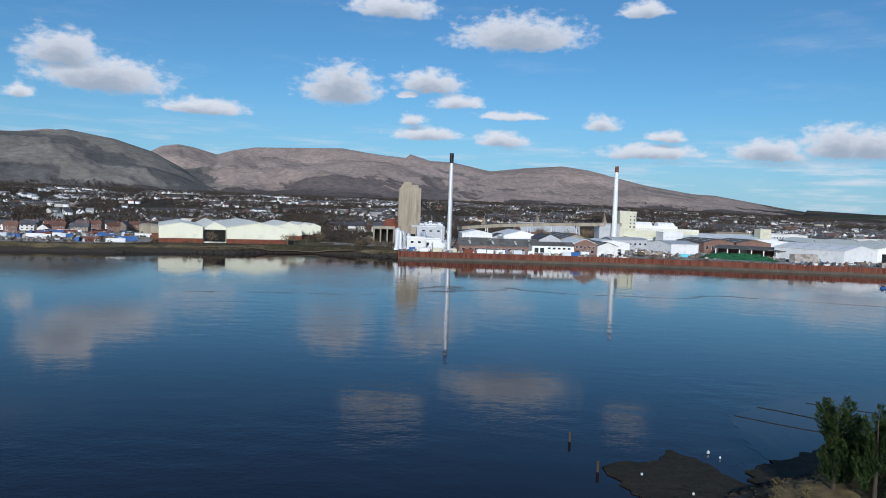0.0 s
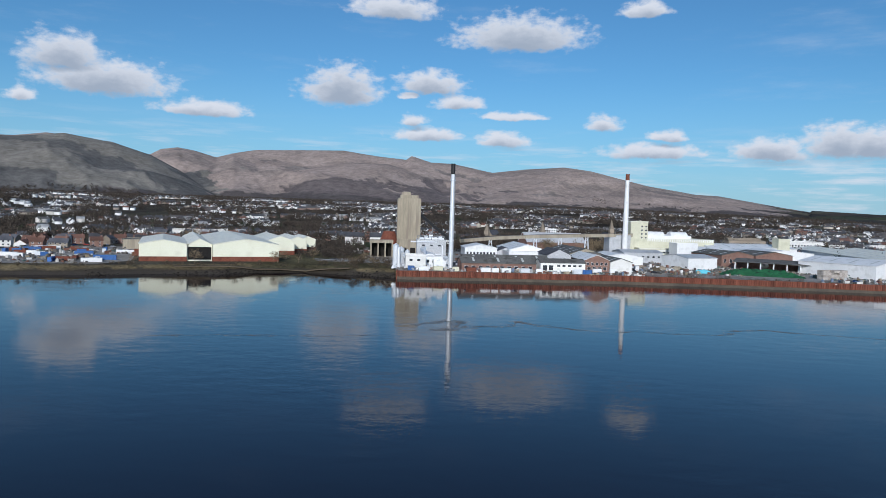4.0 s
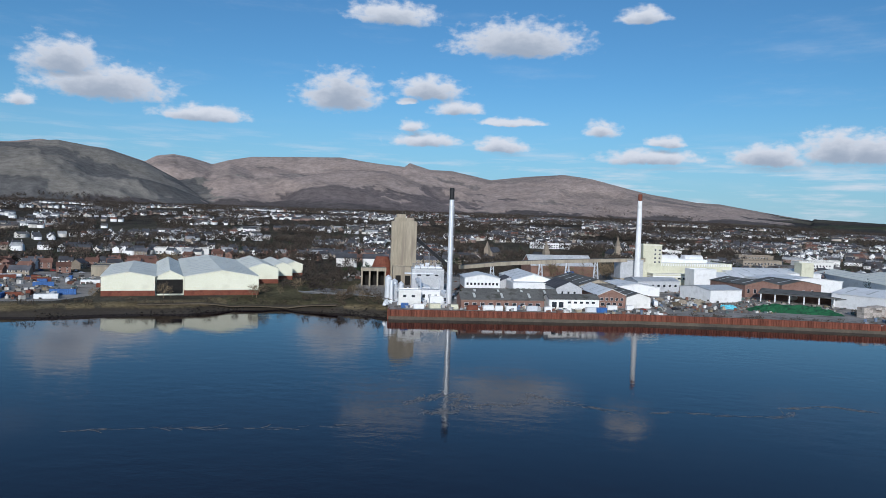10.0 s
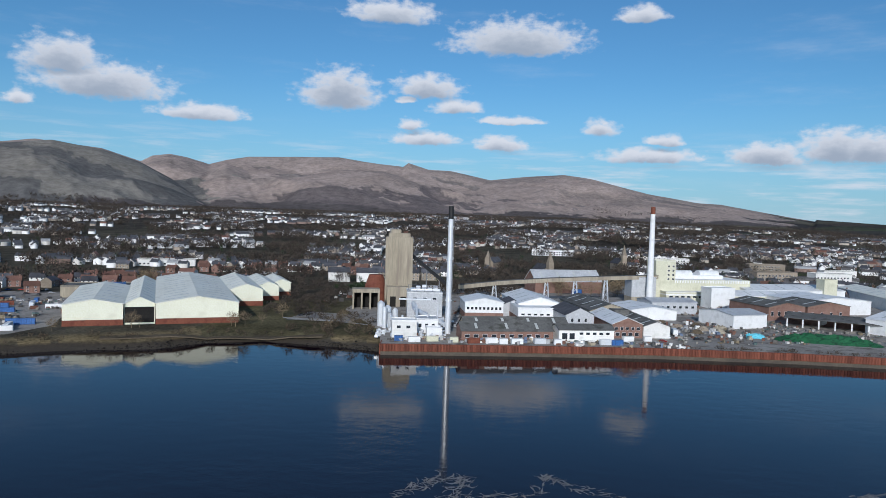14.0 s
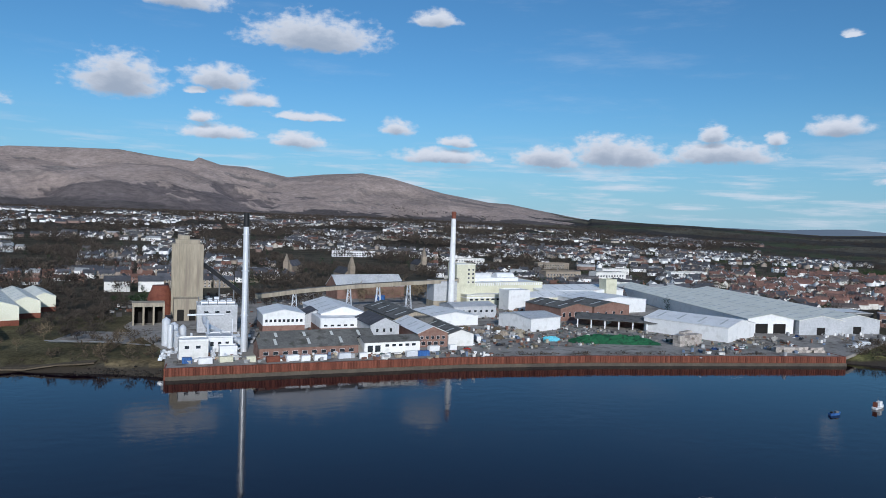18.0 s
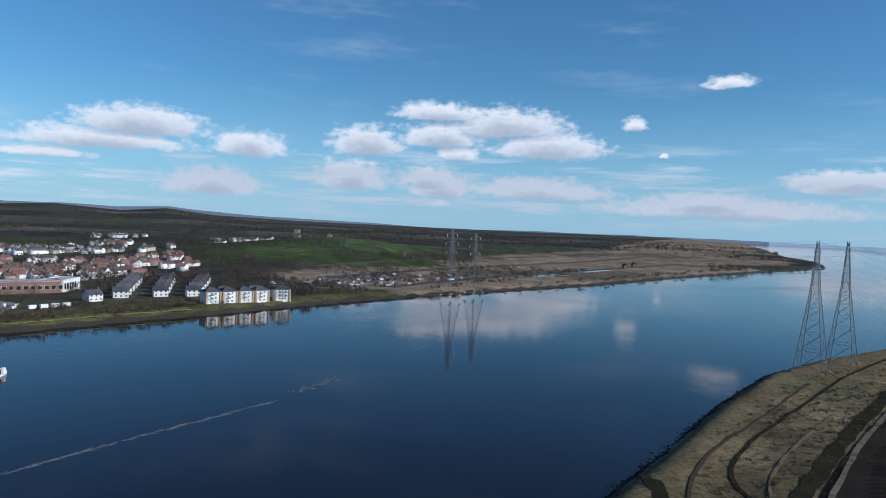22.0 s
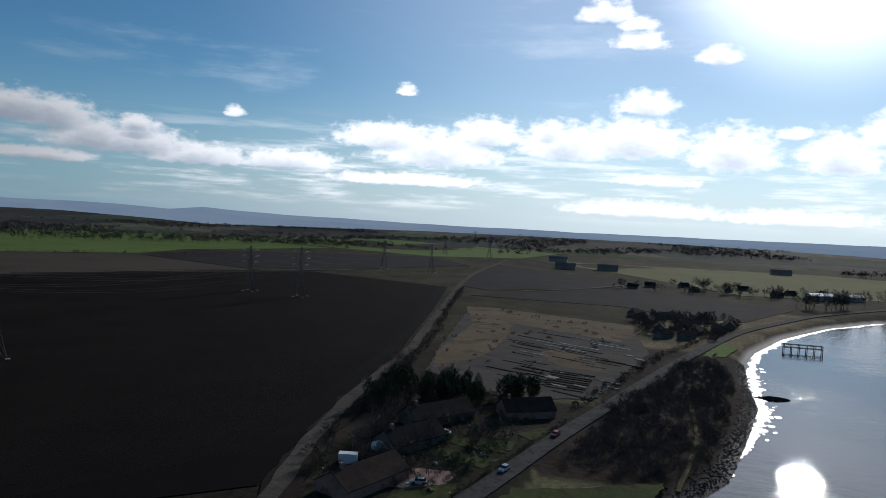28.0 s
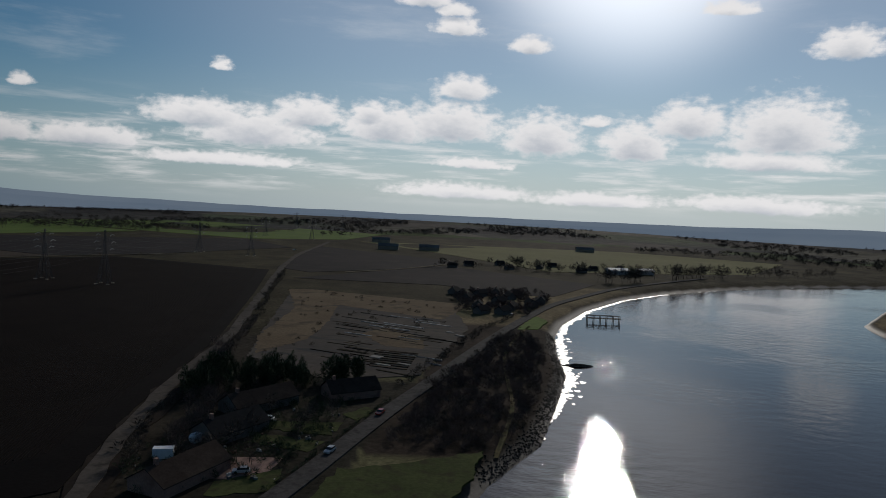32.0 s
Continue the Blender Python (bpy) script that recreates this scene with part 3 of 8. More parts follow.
# ---- the river and the ground ----
LAND = 4.0
HOVER = (0.0, 145.0)
NORTH_BANK = [(-1500, 250), (-600, 360), (-350, 405), (-203, 444), (-178, 459), (-137, 471), (-119, 491), (-91, 500), (-53, 491), (-30, 482), (-28, 474), (40, 480), (110, 485),
              (180, 482), (250, 474), (329, 464), (333, 472), (359, 456), (415, 428), (463, 400), (540, 363), (608, 326), (680, 280), (780, 212), (920, 115), (1120, 0), (1400, -180),
              (1700, -400), (2000, -480), (2400, -500), (3200, -640), (5600, -1000)]
SOUTH_BANK = [(5600, -2200), (3200, -1150), (2217, -861), (1508, -690), (1354, -608), (1150, -545), (1000, -478), (850, -370), (697, -228), (655, -205), (579, -120), (503, -50),
              (450, 0), (390, 46), (316, 83), (246, 112), (190, 137), (150, 134), (110, 121), (80, 107), (58, 95), (44, 89), (35, 84), (29, 72), (25, 40), (20, 0), (13, -36),
              (0, -72), (-5, -117), (-9, -165), (-5, -210), (-4, -255), (-8, -295), (-26, -365), (-58, -440), (-100, -505)]
WEST_BANK = [(-164, -575), (-260, -655), (-370, -716), (-800, -860), (-1500, -900), (-1500, -650), (-800, -620), (-420, -560), (-274, -488), (-217, -387), (-213, -343), (-250, -170), (-420, 0),
             (-800, 80), (-1500, 60)]
RIVER = np.array(NORTH_BANK + SOUTH_BANK + WEST_BANK, float)


def river_distance(x, y):
    """How far a place lies from the river's edge: above 0 on land."""
    best = np.full(x.shape, 1e9)
    inside = np.zeros(x.shape, bool)
    for (ax, ay), (bx, by) in zip(RIVER, np.roll(RIVER, -1, axis=0)):
        dx, dy = bx - ax, by - ay
        t = np.clip(((x - ax) * dx + (y - ay) * dy) / (dx * dx + dy * dy), 0, 1)
        best = np.minimum(best, np.hypot(x - ax - t * dx, y - ay - t * dy))
        if dy:
            cross = (ay > y) != (by > y)
            inside ^= cross & (x < (bx - ax) * (y - ay) / dy + ax)
    return np.where(inside, -best, best)


# skyline: azimuth, elevation of the ridge, its distance
SKYLINE = np.array([(-180.0, -1.35, 3000), (-157.0, -0.85, 3000), (-120.0, 0.60, 3400), (-60.0, 3.00, 4500), (-31.7, 4.05, 4750), (-29.7, 4.40, 4750), (-25.5, 4.04, 4750), (-22.9, 3.26, 4750), (-22.1, 3.73, 4750), (-20.9, 3.92, 4750), (-19.7, 3.74, 4750), (-18.1, 3.31, 4750), (-16.9, 3.68, 4750), (-15.2, 4.02, 4750), (-11.8, 4.18, 4750)])
SKYLINE_HILLS = np.array([(-8.3, 4.30, 4750), (-5.7, 3.95, 4750), (-3.2, 3.73, 4750), (-2.8, 4.05, 4750), (-1.2, 3.57, 4750), (0.6, 3.53, 4750), (3.8, 2.89, 4750), (6.5, 3.23, 4750), (9.6, 3.44, 4750), (11.7, 3.16, 4750), (16.0, 2.10, 4750), (19.7, 1.49, 4750), (21.3, 1.42, 4750), (25.9, 0.62, 4750), (27.7, 0.34, 4750)])
SKYLINE_EAST = np.array([(27.0, 0.50, 4700), (32.0, 0.25, 4300), (39.6, 0.09, 4200), (44.0, 0.00, 4200), (46.5, 0.10, 4200), (51.0, 0.31, 4200), (55.2, 0.00, 4200), (58.5, 0.28, 4200), (61.9, -0.20, 4000), (68.3, -0.50, 3700), (80.0, -0.70, 3600), (98.0, -0.95, 3600)])
SKYLINE_SOUTH = np.array([(104.0, -1.05, 3700), (115.0, -1.00, 3700), (124.0, -1.10, 3600), (132.0, -1.30, 3300), (148.0, -1.30, 3200), (157.0, -1.50, 3100), (171.0, -1.55, 3000), (180.0, -1.35, 3000)])
SKY = np.concatenate([SKYLINE, SKYLINE_HILLS, SKYLINE_EAST, SKYLINE_SOUTH])

# nearer hills in front of the ridge: crest distance, then azimuth and height of the crest
FRONT_HILLS = [
    (3950, [(-33.6, 341), (-31.7, 347), (-28.7, 377), (-25.5, 345), (-22.9, 292), (-20.9, 220), (-18.5, 120), (-17.7, 57)]),
    (4350, [(-20.9, 137), (-19.3, 239), (-18.1, 279), (-16.9, 330), (-15.2, 303), (-13.5, 218), (-11.8, 128), (-10.9, 63)]),
    (4150, [(-13.9, 66), (-13.1, 154), (-11.4, 265), (-8.3, 309), (-4.8, 313), (-2.0, 257), (0.2, 166), (2.1, 124), (3.0, 83)]),
    (4300, [(1.6, 102), (2.9, 196), (5.2, 252), (7.8, 264), (10.0, 241), (13.1, 215), (16.1, 165), (18.1, 116)]),
]


def smooth(lo, hi, v):
    t = np.clip((v - lo) / (hi - lo), 0, 1)
    return t * t * (3 - 2 * t)


def wave_noise(x, y, seed, scale, octaves=4):
    """A quick sum of turned sine waves, for relief."""
    rng = np.random.RandomState(seed)
    out = np.zeros(np.shape(x))
    amp = 1.0
    for _ in range(octaves):
        for _ in range(5):
            a, ph = rng.uniform(0, 6.28, 2)
            out = out + amp * np.sin((x * math.cos(a) + y * math.sin(a)) * 6.28 / scale * rng.uniform(.7, 1.4) + ph) / 5
        amp, scale = amp * .5, scale * .5
    return out


def crags(x, y):
    """Spurs and gullies between 0 and 1, sharp along the spurs."""
    out = np.array([noise.ridged_multi_fractal((a, b, 3.7), .9, 2.1, 7, 1.0, 2.0) for a, b in zip(x.ravel() / 900, y.ravel() / 1300)]).reshape(x.shape)
    return np.clip(out / 2.6, 0, 1)


def land_height(x, y):
    """The height of the land, river bed and hills included."""
    rx, ry = x - HOVER[0], y - HOVER[1]
    r = np.hypot(rx, ry)
    az = np.degrees(np.arctan2(rx, ry))
    el, rr = np.interp(az, SKY[:, 0], SKY[:, 1]), np.interp(az, SKY[:, 0], SKY[:, 2])
    far_side = (az > 100) | (az < -100)
    rr = np.where(far_side, rr * .82, rr)
    el = el - .22 * smooth(34, 46, az) * smooth(100, 80, az)
    top = 74 + rr * np.tan(np.radians(el))
    top = np.where(far_side, LAND + 2, np.maximum(top, LAND + 2))
    d = river_distance(x, y)
    quay = (x > -29) & (x < 332) & (y > 455)
    soft = np.where(quay, 3.0, 9.0)
    d = np.where(quay, d - 3.5, d)
    base = -2.5 + (LAND + 2.5) * smooth(-soft * .8, soft, d)
    tall = np.clip((top - 40) / 200, 0, 1)
    start = rr * (0.42 + 0.2 * tall)
    up = smooth(0, 1, np.clip((r - start) / (rr - start), 0, 1)) ** (1 + .3 * tall)
    gully = wave_noise(x, y, 8, 1500, 5)
    rise = (top - LAND) * up
    relief = (1 - tall) * 5 * gully * np.sin(np.clip((r - 900) / (rr - 900), 0, 1) * math.pi)
    over = smooth(rr, rr * 1.18, r) * ~((az > 58) & (az < 108))
    z = base + np.where(d > 0, smooth(30, 500, d), 0) * (rise + relief) - over * (top * .8 + 60)
    # the town climbs towards the foot of the hills
    climb = np.interp(az, (-75, -50, 12, 27, 45), (56, 60, 58, 40, 12)) * smooth(850, 2750, r) * (np.abs(az) < 75)
    z = np.where((np.abs(az) < 75) & (r < rr), np.maximum(z, base + np.where(d > 0, climb, 0)), z)
    hills = (az > -75) & (az < 34) & (r > 2700)
    if hills.any():
        hx, hy, hr, ha, ht, hrr = x[hills], y[hills], r[hills], az[hills], top[hills], rr[hills]
        rough = crags(hx, hy)
        floor = 4 + np.interp(ha, (-75, -50, 12, 27, 45), (54, 56, 54, 38, 12))
        best = floor.copy()
        for dist, line in [(None, None)] + FRONT_HILLS:
            if dist is None:
                crest, foot, peak = hrr, hrr - 1500, ht
            else:
                line_a, line_z = zip(*line)
                crest, foot, peak = dist, dist - 1150, np.interp(ha, line_a, line_z, left=0, right=0)
            t = np.clip((hr - foot) / (crest - foot), 0, 1)
            face = floor + (peak - floor) * (t * .55 + .45 * smooth(0, 1, t)) + np.maximum(peak - floor, 0) * .62 * (rough - .5) * np.sin(t ** .8 * math.pi)
            face = np.where(hr > crest, peak - (hr - crest) * .5, face)
            best = np.where(peak > floor + 2, np.maximum(best, face), best)
        z[hills] = np.maximum(best, z[hills] * (hr < 3200))
    # hummocks on the rough bank
    z = z + .7 * wave_noise(x, y, 91, 26, 3) * smooth(3, 12, d) * smooth(48, 34, d) * ((x > 110) & (x < 560) & (y < 140))
    # the small green hill with a tower north-east of the flats
    z = z + 24 * np.exp(-(((x - 1320) / 330) ** 2 + ((y - 620) / 170) ** 2))
    return z


def make_ground():
    az = np.radians(np.concatenate([np.arange(-40, 30, .13), np.arange(30, 320, .45)]))
    rad = np.concatenate([12 * np.exp(np.linspace(0, math.log(2650 / 12), 200)), np.linspace(2675, 4880, 88), np.linspace(4930, 5600, 8)])
    na, nr = len(az), len(rad)
    R, A = np.meshgrid(rad, az, indexing="ij")
    x, y = HOVER[0] + R * np.sin(A), HOVER[1] + R * np.cos(A)
    z = land_height(x, y)
    co = np.stack([x, y, z], -1).reshape(-1, 3)
    i, k = np.meshgrid(np.arange(nr - 1), np.arange(na), indexing="ij")
    a, b = i * na + k, i * na + (k + 1) % na
    quads = np.stack([a, a + na, b + na, b], -1).reshape(-1, 4)[:, ::-1]
    co = np.concatenate([co, [[HOVER[0], HOVER[1], -2.5]]])
    me = bpy.data.meshes.new("ground")
    me.vertices.add(len(co)), me.vertices.foreach_set("co", co.ravel())
    fan = np.stack([np.full(na, len(co) - 1), (np.arange(na) + 1) % na, np.arange(na)], -1)[:, ::-1]
    loops = np.concatenate([quads.ravel(), fan.ravel()])
    starts = np.concatenate([np.arange(len(quads)) * 4, len(quads) * 4 + np.arange(na) * 3])
    totals = np.concatenate([np.full(len(quads), 4), np.full(na, 3)])
    me.loops.add(len(loops)), me.loops.foreach_set("vertex_index", loops)
    me.polygons.add(len(starts)), me.polygons.foreach_set("loop_start", starts), me.polygons.foreach_set("loop_total", totals)
    me.materials.append(GROUND_COVER)
    c = co
    d = river_distance(c[:, 0], c[:, 1])
    r = np.hypot(c[:, 0] - HOVER[0], c[:, 1] - HOVER[1])
    caz = np.degrees(np.arctan2(c[:, 0] - HOVER[0], c[:, 1] - HOVER[1]))
    ragged = wave_noise(c[:, 0], c[:, 1], 21, 420, 4)
    broad = wave_noise(c[:, 0], c[:, 1], 5, 1100, 5)
    caz = np.where(r > 700, caz + 3.5 * ragged * (np.abs(caz) < 150), caz)
    cover = np.tile((0.085, 0.075, 0.055), (len(c), 1))
    cover[(r > 1500 + 250 * ragged)] = (0.07, 0.061, 0.048)
    cover[(r > 1000) & (ragged > 0.25) & (caz > 28) & (caz < 140)] = (0.068, 0.088, 0.034)
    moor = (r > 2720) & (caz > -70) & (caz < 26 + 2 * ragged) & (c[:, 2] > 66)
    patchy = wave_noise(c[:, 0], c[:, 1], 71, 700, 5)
    # moor tones lifted paler and cooler, haze being put into their colour
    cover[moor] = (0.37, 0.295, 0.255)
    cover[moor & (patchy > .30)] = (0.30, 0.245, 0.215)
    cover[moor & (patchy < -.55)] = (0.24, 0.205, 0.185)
    # left foothill: its olive grey, darkened further in place of a cloud's shadow
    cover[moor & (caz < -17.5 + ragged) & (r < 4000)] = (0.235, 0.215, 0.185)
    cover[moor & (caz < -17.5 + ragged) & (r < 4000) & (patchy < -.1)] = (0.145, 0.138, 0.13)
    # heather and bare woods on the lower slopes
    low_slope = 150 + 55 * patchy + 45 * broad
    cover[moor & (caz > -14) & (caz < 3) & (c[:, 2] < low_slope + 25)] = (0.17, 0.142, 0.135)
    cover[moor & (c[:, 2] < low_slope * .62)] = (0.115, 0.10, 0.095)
    south = (caz > 93) | (caz < -100)
    cover[south & (r < 2600)] = (0.06, 0.05, 0.028)
    cover[south & (r > 1300) & (ragged > -.1)] = (0.058, 0.08, 0.024)
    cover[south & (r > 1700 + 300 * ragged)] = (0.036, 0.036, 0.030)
    # a touch of haze in this far colour; the field tints below replace it
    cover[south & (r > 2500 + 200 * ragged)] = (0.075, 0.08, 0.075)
    cover[(caz > 62) & (caz < 106) & (r > 2100 + 300 * ragged)] = (0.05, 0.05, 0.034)
    # hedged fields of many colours far out on the plain
    wob = 60 * wave_noise(c[:, 0], c[:, 1], 33, 600, 3)
    cell = (np.floor((c[:, 0] * .94 + c[:, 1] * .34 + wob) / 300) * 7 + np.floor((c[:, 1] * .94 - c[:, 0] * .34 + wob) / 190) * 13).astype(int) % 8
    tints = np.array([(.062, .068, .046), (.10, .092, .066), (.058, .052, .047), (.076, .09, .05), (.08, .068, .056), (.052, .049, .045), (.13, .116, .085), (.062, .057, .05)])
    plain = (caz > 16) & (caz < 104) & ~moor & (r > 1650 + 150 * ragged) & (c[:, 2] < 120)
    cover[plain] = tints[cell[plain]]
    plain = south & (r > 1350 + 150 * ragged)
    cover[plain] = tints[cell[plain]]
    marsh = (c[:, 0] > 640) & (d < 520) & (caz < 104) & (caz > 40) & (c[:, 1] < 520 - .25 * (c[:, 0] - 640))
    cover[marsh] = (0.29, 0.215, 0.145)
    cover[marsh & (ragged > .3)] = (0.17, 0.13, 0.09)
    cover[(caz > 60) & (caz < 78) & (r > 1000 + 90 * ragged) & (r < 1700) & (d > 260)] = (0.075, 0.10, 0.038)
    cover[(d > 5) & (d < 26 + 8 * ragged) & (c[:, 0] < -20) & (c[:, 1] > 300)] = (0.20, 0.155, 0.085)
    cover[(r < 620) & (c[:, 1] < 170) & (d > 4) & (d < 75)] = (0.19, 0.145, 0.078)
    cover[(r < 620) & (c[:, 1] < 170) & (d > 4) & (d < 75) & (ragged > .3)] = (0.125, 0.112, 0.055)
    cover[(c[:, 0] > 400) & (c[:, 0] < 720) & (c[:, 1] > 420) & (c[:, 1] < 640)] = (0.095, 0.09, 0.06)
    cover[(c[:, 0] > 336) & (c[:, 0] < 660) & (d < 60) & (c[:, 1] > 200)] = (0.12, 0.115, 0.05)
    cover[(c[:, 0] > -130) & (c[:, 0] < -30) & (c[:, 1] > 500) & (c[:, 1] < 650)] = (0.115, 0.10, 0.055)
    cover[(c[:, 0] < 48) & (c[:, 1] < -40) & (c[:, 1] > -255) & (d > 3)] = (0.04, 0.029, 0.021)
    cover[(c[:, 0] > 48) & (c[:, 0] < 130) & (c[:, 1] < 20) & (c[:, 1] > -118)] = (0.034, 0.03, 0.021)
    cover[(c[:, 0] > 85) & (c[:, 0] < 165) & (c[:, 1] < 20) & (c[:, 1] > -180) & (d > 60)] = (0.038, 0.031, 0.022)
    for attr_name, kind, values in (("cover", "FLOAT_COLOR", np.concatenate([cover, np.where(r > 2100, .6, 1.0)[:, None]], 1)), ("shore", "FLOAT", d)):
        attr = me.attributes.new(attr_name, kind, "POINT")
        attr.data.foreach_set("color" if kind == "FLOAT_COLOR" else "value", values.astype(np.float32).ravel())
    me.polygons.foreach_set("use_smooth", np.ones(len(starts), bool))
    me.update(calc_edges=True)
    tagged(new("ground", me), "river plain with mud banks, marsh, pasture and bare brown moorland hills", "ground", kind="structure")


make_ground()
water = Geo()
water.add([(-1700, -2250, 0), (5600, -2250, 0), (5600, 1200, 0), (-1700, 1200, 0)], [(0, 1, 2, 3)])
tagged(new("water", water.mesh("water", WATER)), "calm dark blue tidal river reflecting sky and clouds", "river", kind="structure")


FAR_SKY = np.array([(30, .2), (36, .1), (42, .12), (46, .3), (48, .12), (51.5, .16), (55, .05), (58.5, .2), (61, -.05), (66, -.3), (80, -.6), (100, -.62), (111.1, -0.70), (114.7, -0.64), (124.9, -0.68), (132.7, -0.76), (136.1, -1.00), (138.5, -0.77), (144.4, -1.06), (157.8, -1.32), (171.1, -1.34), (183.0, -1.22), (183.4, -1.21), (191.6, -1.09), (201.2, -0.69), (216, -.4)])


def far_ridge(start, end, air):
    """The country beyond the plain; the pale blue haze of miles of air is painted as glow."""
    m = bpy.data.materials.new("hazed_country")
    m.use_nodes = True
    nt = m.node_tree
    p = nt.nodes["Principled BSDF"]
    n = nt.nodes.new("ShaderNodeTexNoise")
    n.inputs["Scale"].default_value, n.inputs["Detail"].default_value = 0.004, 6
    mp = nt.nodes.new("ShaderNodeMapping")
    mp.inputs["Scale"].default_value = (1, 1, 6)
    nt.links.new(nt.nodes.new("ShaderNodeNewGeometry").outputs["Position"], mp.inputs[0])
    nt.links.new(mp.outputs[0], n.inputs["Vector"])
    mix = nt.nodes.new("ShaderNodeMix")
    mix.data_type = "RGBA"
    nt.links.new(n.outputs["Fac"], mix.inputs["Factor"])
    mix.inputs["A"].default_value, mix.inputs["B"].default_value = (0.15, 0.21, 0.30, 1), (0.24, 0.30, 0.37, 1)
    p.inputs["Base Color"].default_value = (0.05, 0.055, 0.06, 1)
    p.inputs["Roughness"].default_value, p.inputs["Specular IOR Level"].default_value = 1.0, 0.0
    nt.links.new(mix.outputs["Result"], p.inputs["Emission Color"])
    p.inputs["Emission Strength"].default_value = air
    az = np.arange(start, end, .25)
    el = np.interp(az, FAR_SKY[:, 0], FAR_SKY[:, 1]) + .03 * wave_noise(az * 10, az * 0, 3, 60, 4)
    # in the south it stands nearer, in place of the hazed plain
    near = .94 - .30 * smooth(106, 118, az) - .24 * smooth(120, 140, az)
    a = np.radians(az)
    vs, fs = [], []
    for k, (rad, drop) in enumerate(((5000, 1.6), (5200, .35), (5350, 0), (5500, .9))):
        rad = rad * near
        z = 74 + rad * np.tan(np.radians(el - drop))
        vs += list(zip(HOVER[0] + rad * np.sin(a), HOVER[1] + rad * np.cos(a), z))
    n_az = len(az)
    for k in range(3):
        for i in range(n_az - 1):
            fs.append((k * n_az + i + 1, k * n_az + i, (k + 1) * n_az + i, (k + 1) * n_az + i + 1))
    tagged(new("backdrop", Geo().add(vs, fs).mesh("backdrop", m)), "distant hills beyond the plain, glowing pale blue in place of haze", "hills", kind="structure")


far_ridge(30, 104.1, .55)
# stronger glow towards the sun, where haze is brighter
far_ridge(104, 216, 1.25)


def height_at(x, y):
    return float(land_height(np.array([float(x)]), np.array([float(y)]))[0])


def patch(name, pts, mat, label, lift=0.25, category="field"):
    """A flat piece of land cover that lies on the plain, as a thin sheet."""
    z = LAND
    g = Geo()
    if category in ("lawn", "grass", "ground"):
        # frayed edges where grass runs out
        rng, frayed = random.Random(len(pts)), []
        for (ax, ay), (bx, by) in zip(pts, pts[1:] + pts[:1]):
            n = max(1, int(math.hypot(bx - ax, by - ay) / 2.2))
            frayed += [(ax + (bx - ax) * k / n + rng.uniform(-.8, .8), ay + (by - ay) * k / n + rng.uniform(-.8, .8)) for k in range(n)]
        pts = frayed
    g.slab([(x, y, max(z, height_at(x, y)) + lift) for x, y in pts], 0.6)
    return tagged(new(name, g.mesh(name, mat)), label, category, kind="structure")


def ribbon(name, pts, width, mat, label, lift=0.3, category="road", kind="structure", rounds=16, ragged=.28):
    """A strip that follows the points over the plain."""
    g = Geo()
    P = [Vector((x, y, 0)) for x, y in pts]
    dense = []
    for a, b in zip(P, P[1:]):
        n = max(1, int((b - a).length / 7))
        dense += [a.lerp(b, k / n) for k in range(n)]
    dense.append(P[-1])
    for _ in range(rounds):
        dense = [dense[0]] + [(dense[k - 1] + dense[k] * 2 + dense[k + 1]) / 4 for k in range(1, len(dense) - 1)] + [dense[-1]]
    left, right = [], []
    rng = random.Random(len(pts) * 7 + int(width * 10))
    uneven = 0 if mat in (ASPHALT, LANE) or width < 1 else ragged
    for k, p in enumerate(dense):
        d = (dense[min(k + 1, len(dense) - 1)] - dense[max(k - 1, 0)]).normalized()
        s = Vector((-d.y, d.x, 0)) * width / 2
        s, s2 = s * (1 + rng.uniform(-uneven, uneven)), s * (1 + rng.uniform(-uneven, uneven))
        z = max(height_at(p.x, p.y), .04) + lift
        left.append((p.x + s.x, p.y + s.y, z)), right.append((p.x - s2.x, p.y - s2.y, z))
    vs, fs = [], []
    for a, b in zip(left, right):
        vs += [a, b, (a[0], a[1], a[2] - .6), (b[0], b[1], b[2] - .6)]
    for k in range(len(left) - 1):
        i = 4 * k
        fs += [(i, i + 1, i + 5, i + 4), (i + 2, i, i + 4, i + 6), (i + 1, i + 3, i + 7, i + 5)]
    g.add(vs, fs)
    return tagged(new(name, g.mesh(name, mat)), label, category, kind=kind)




# ---- buildings ----
ROOFLIGHT = material("aged_rooflight", (0.42, 0.43, 0.40), (0.52, 0.53, 0.50), 0.4, 0.3, 2.0)

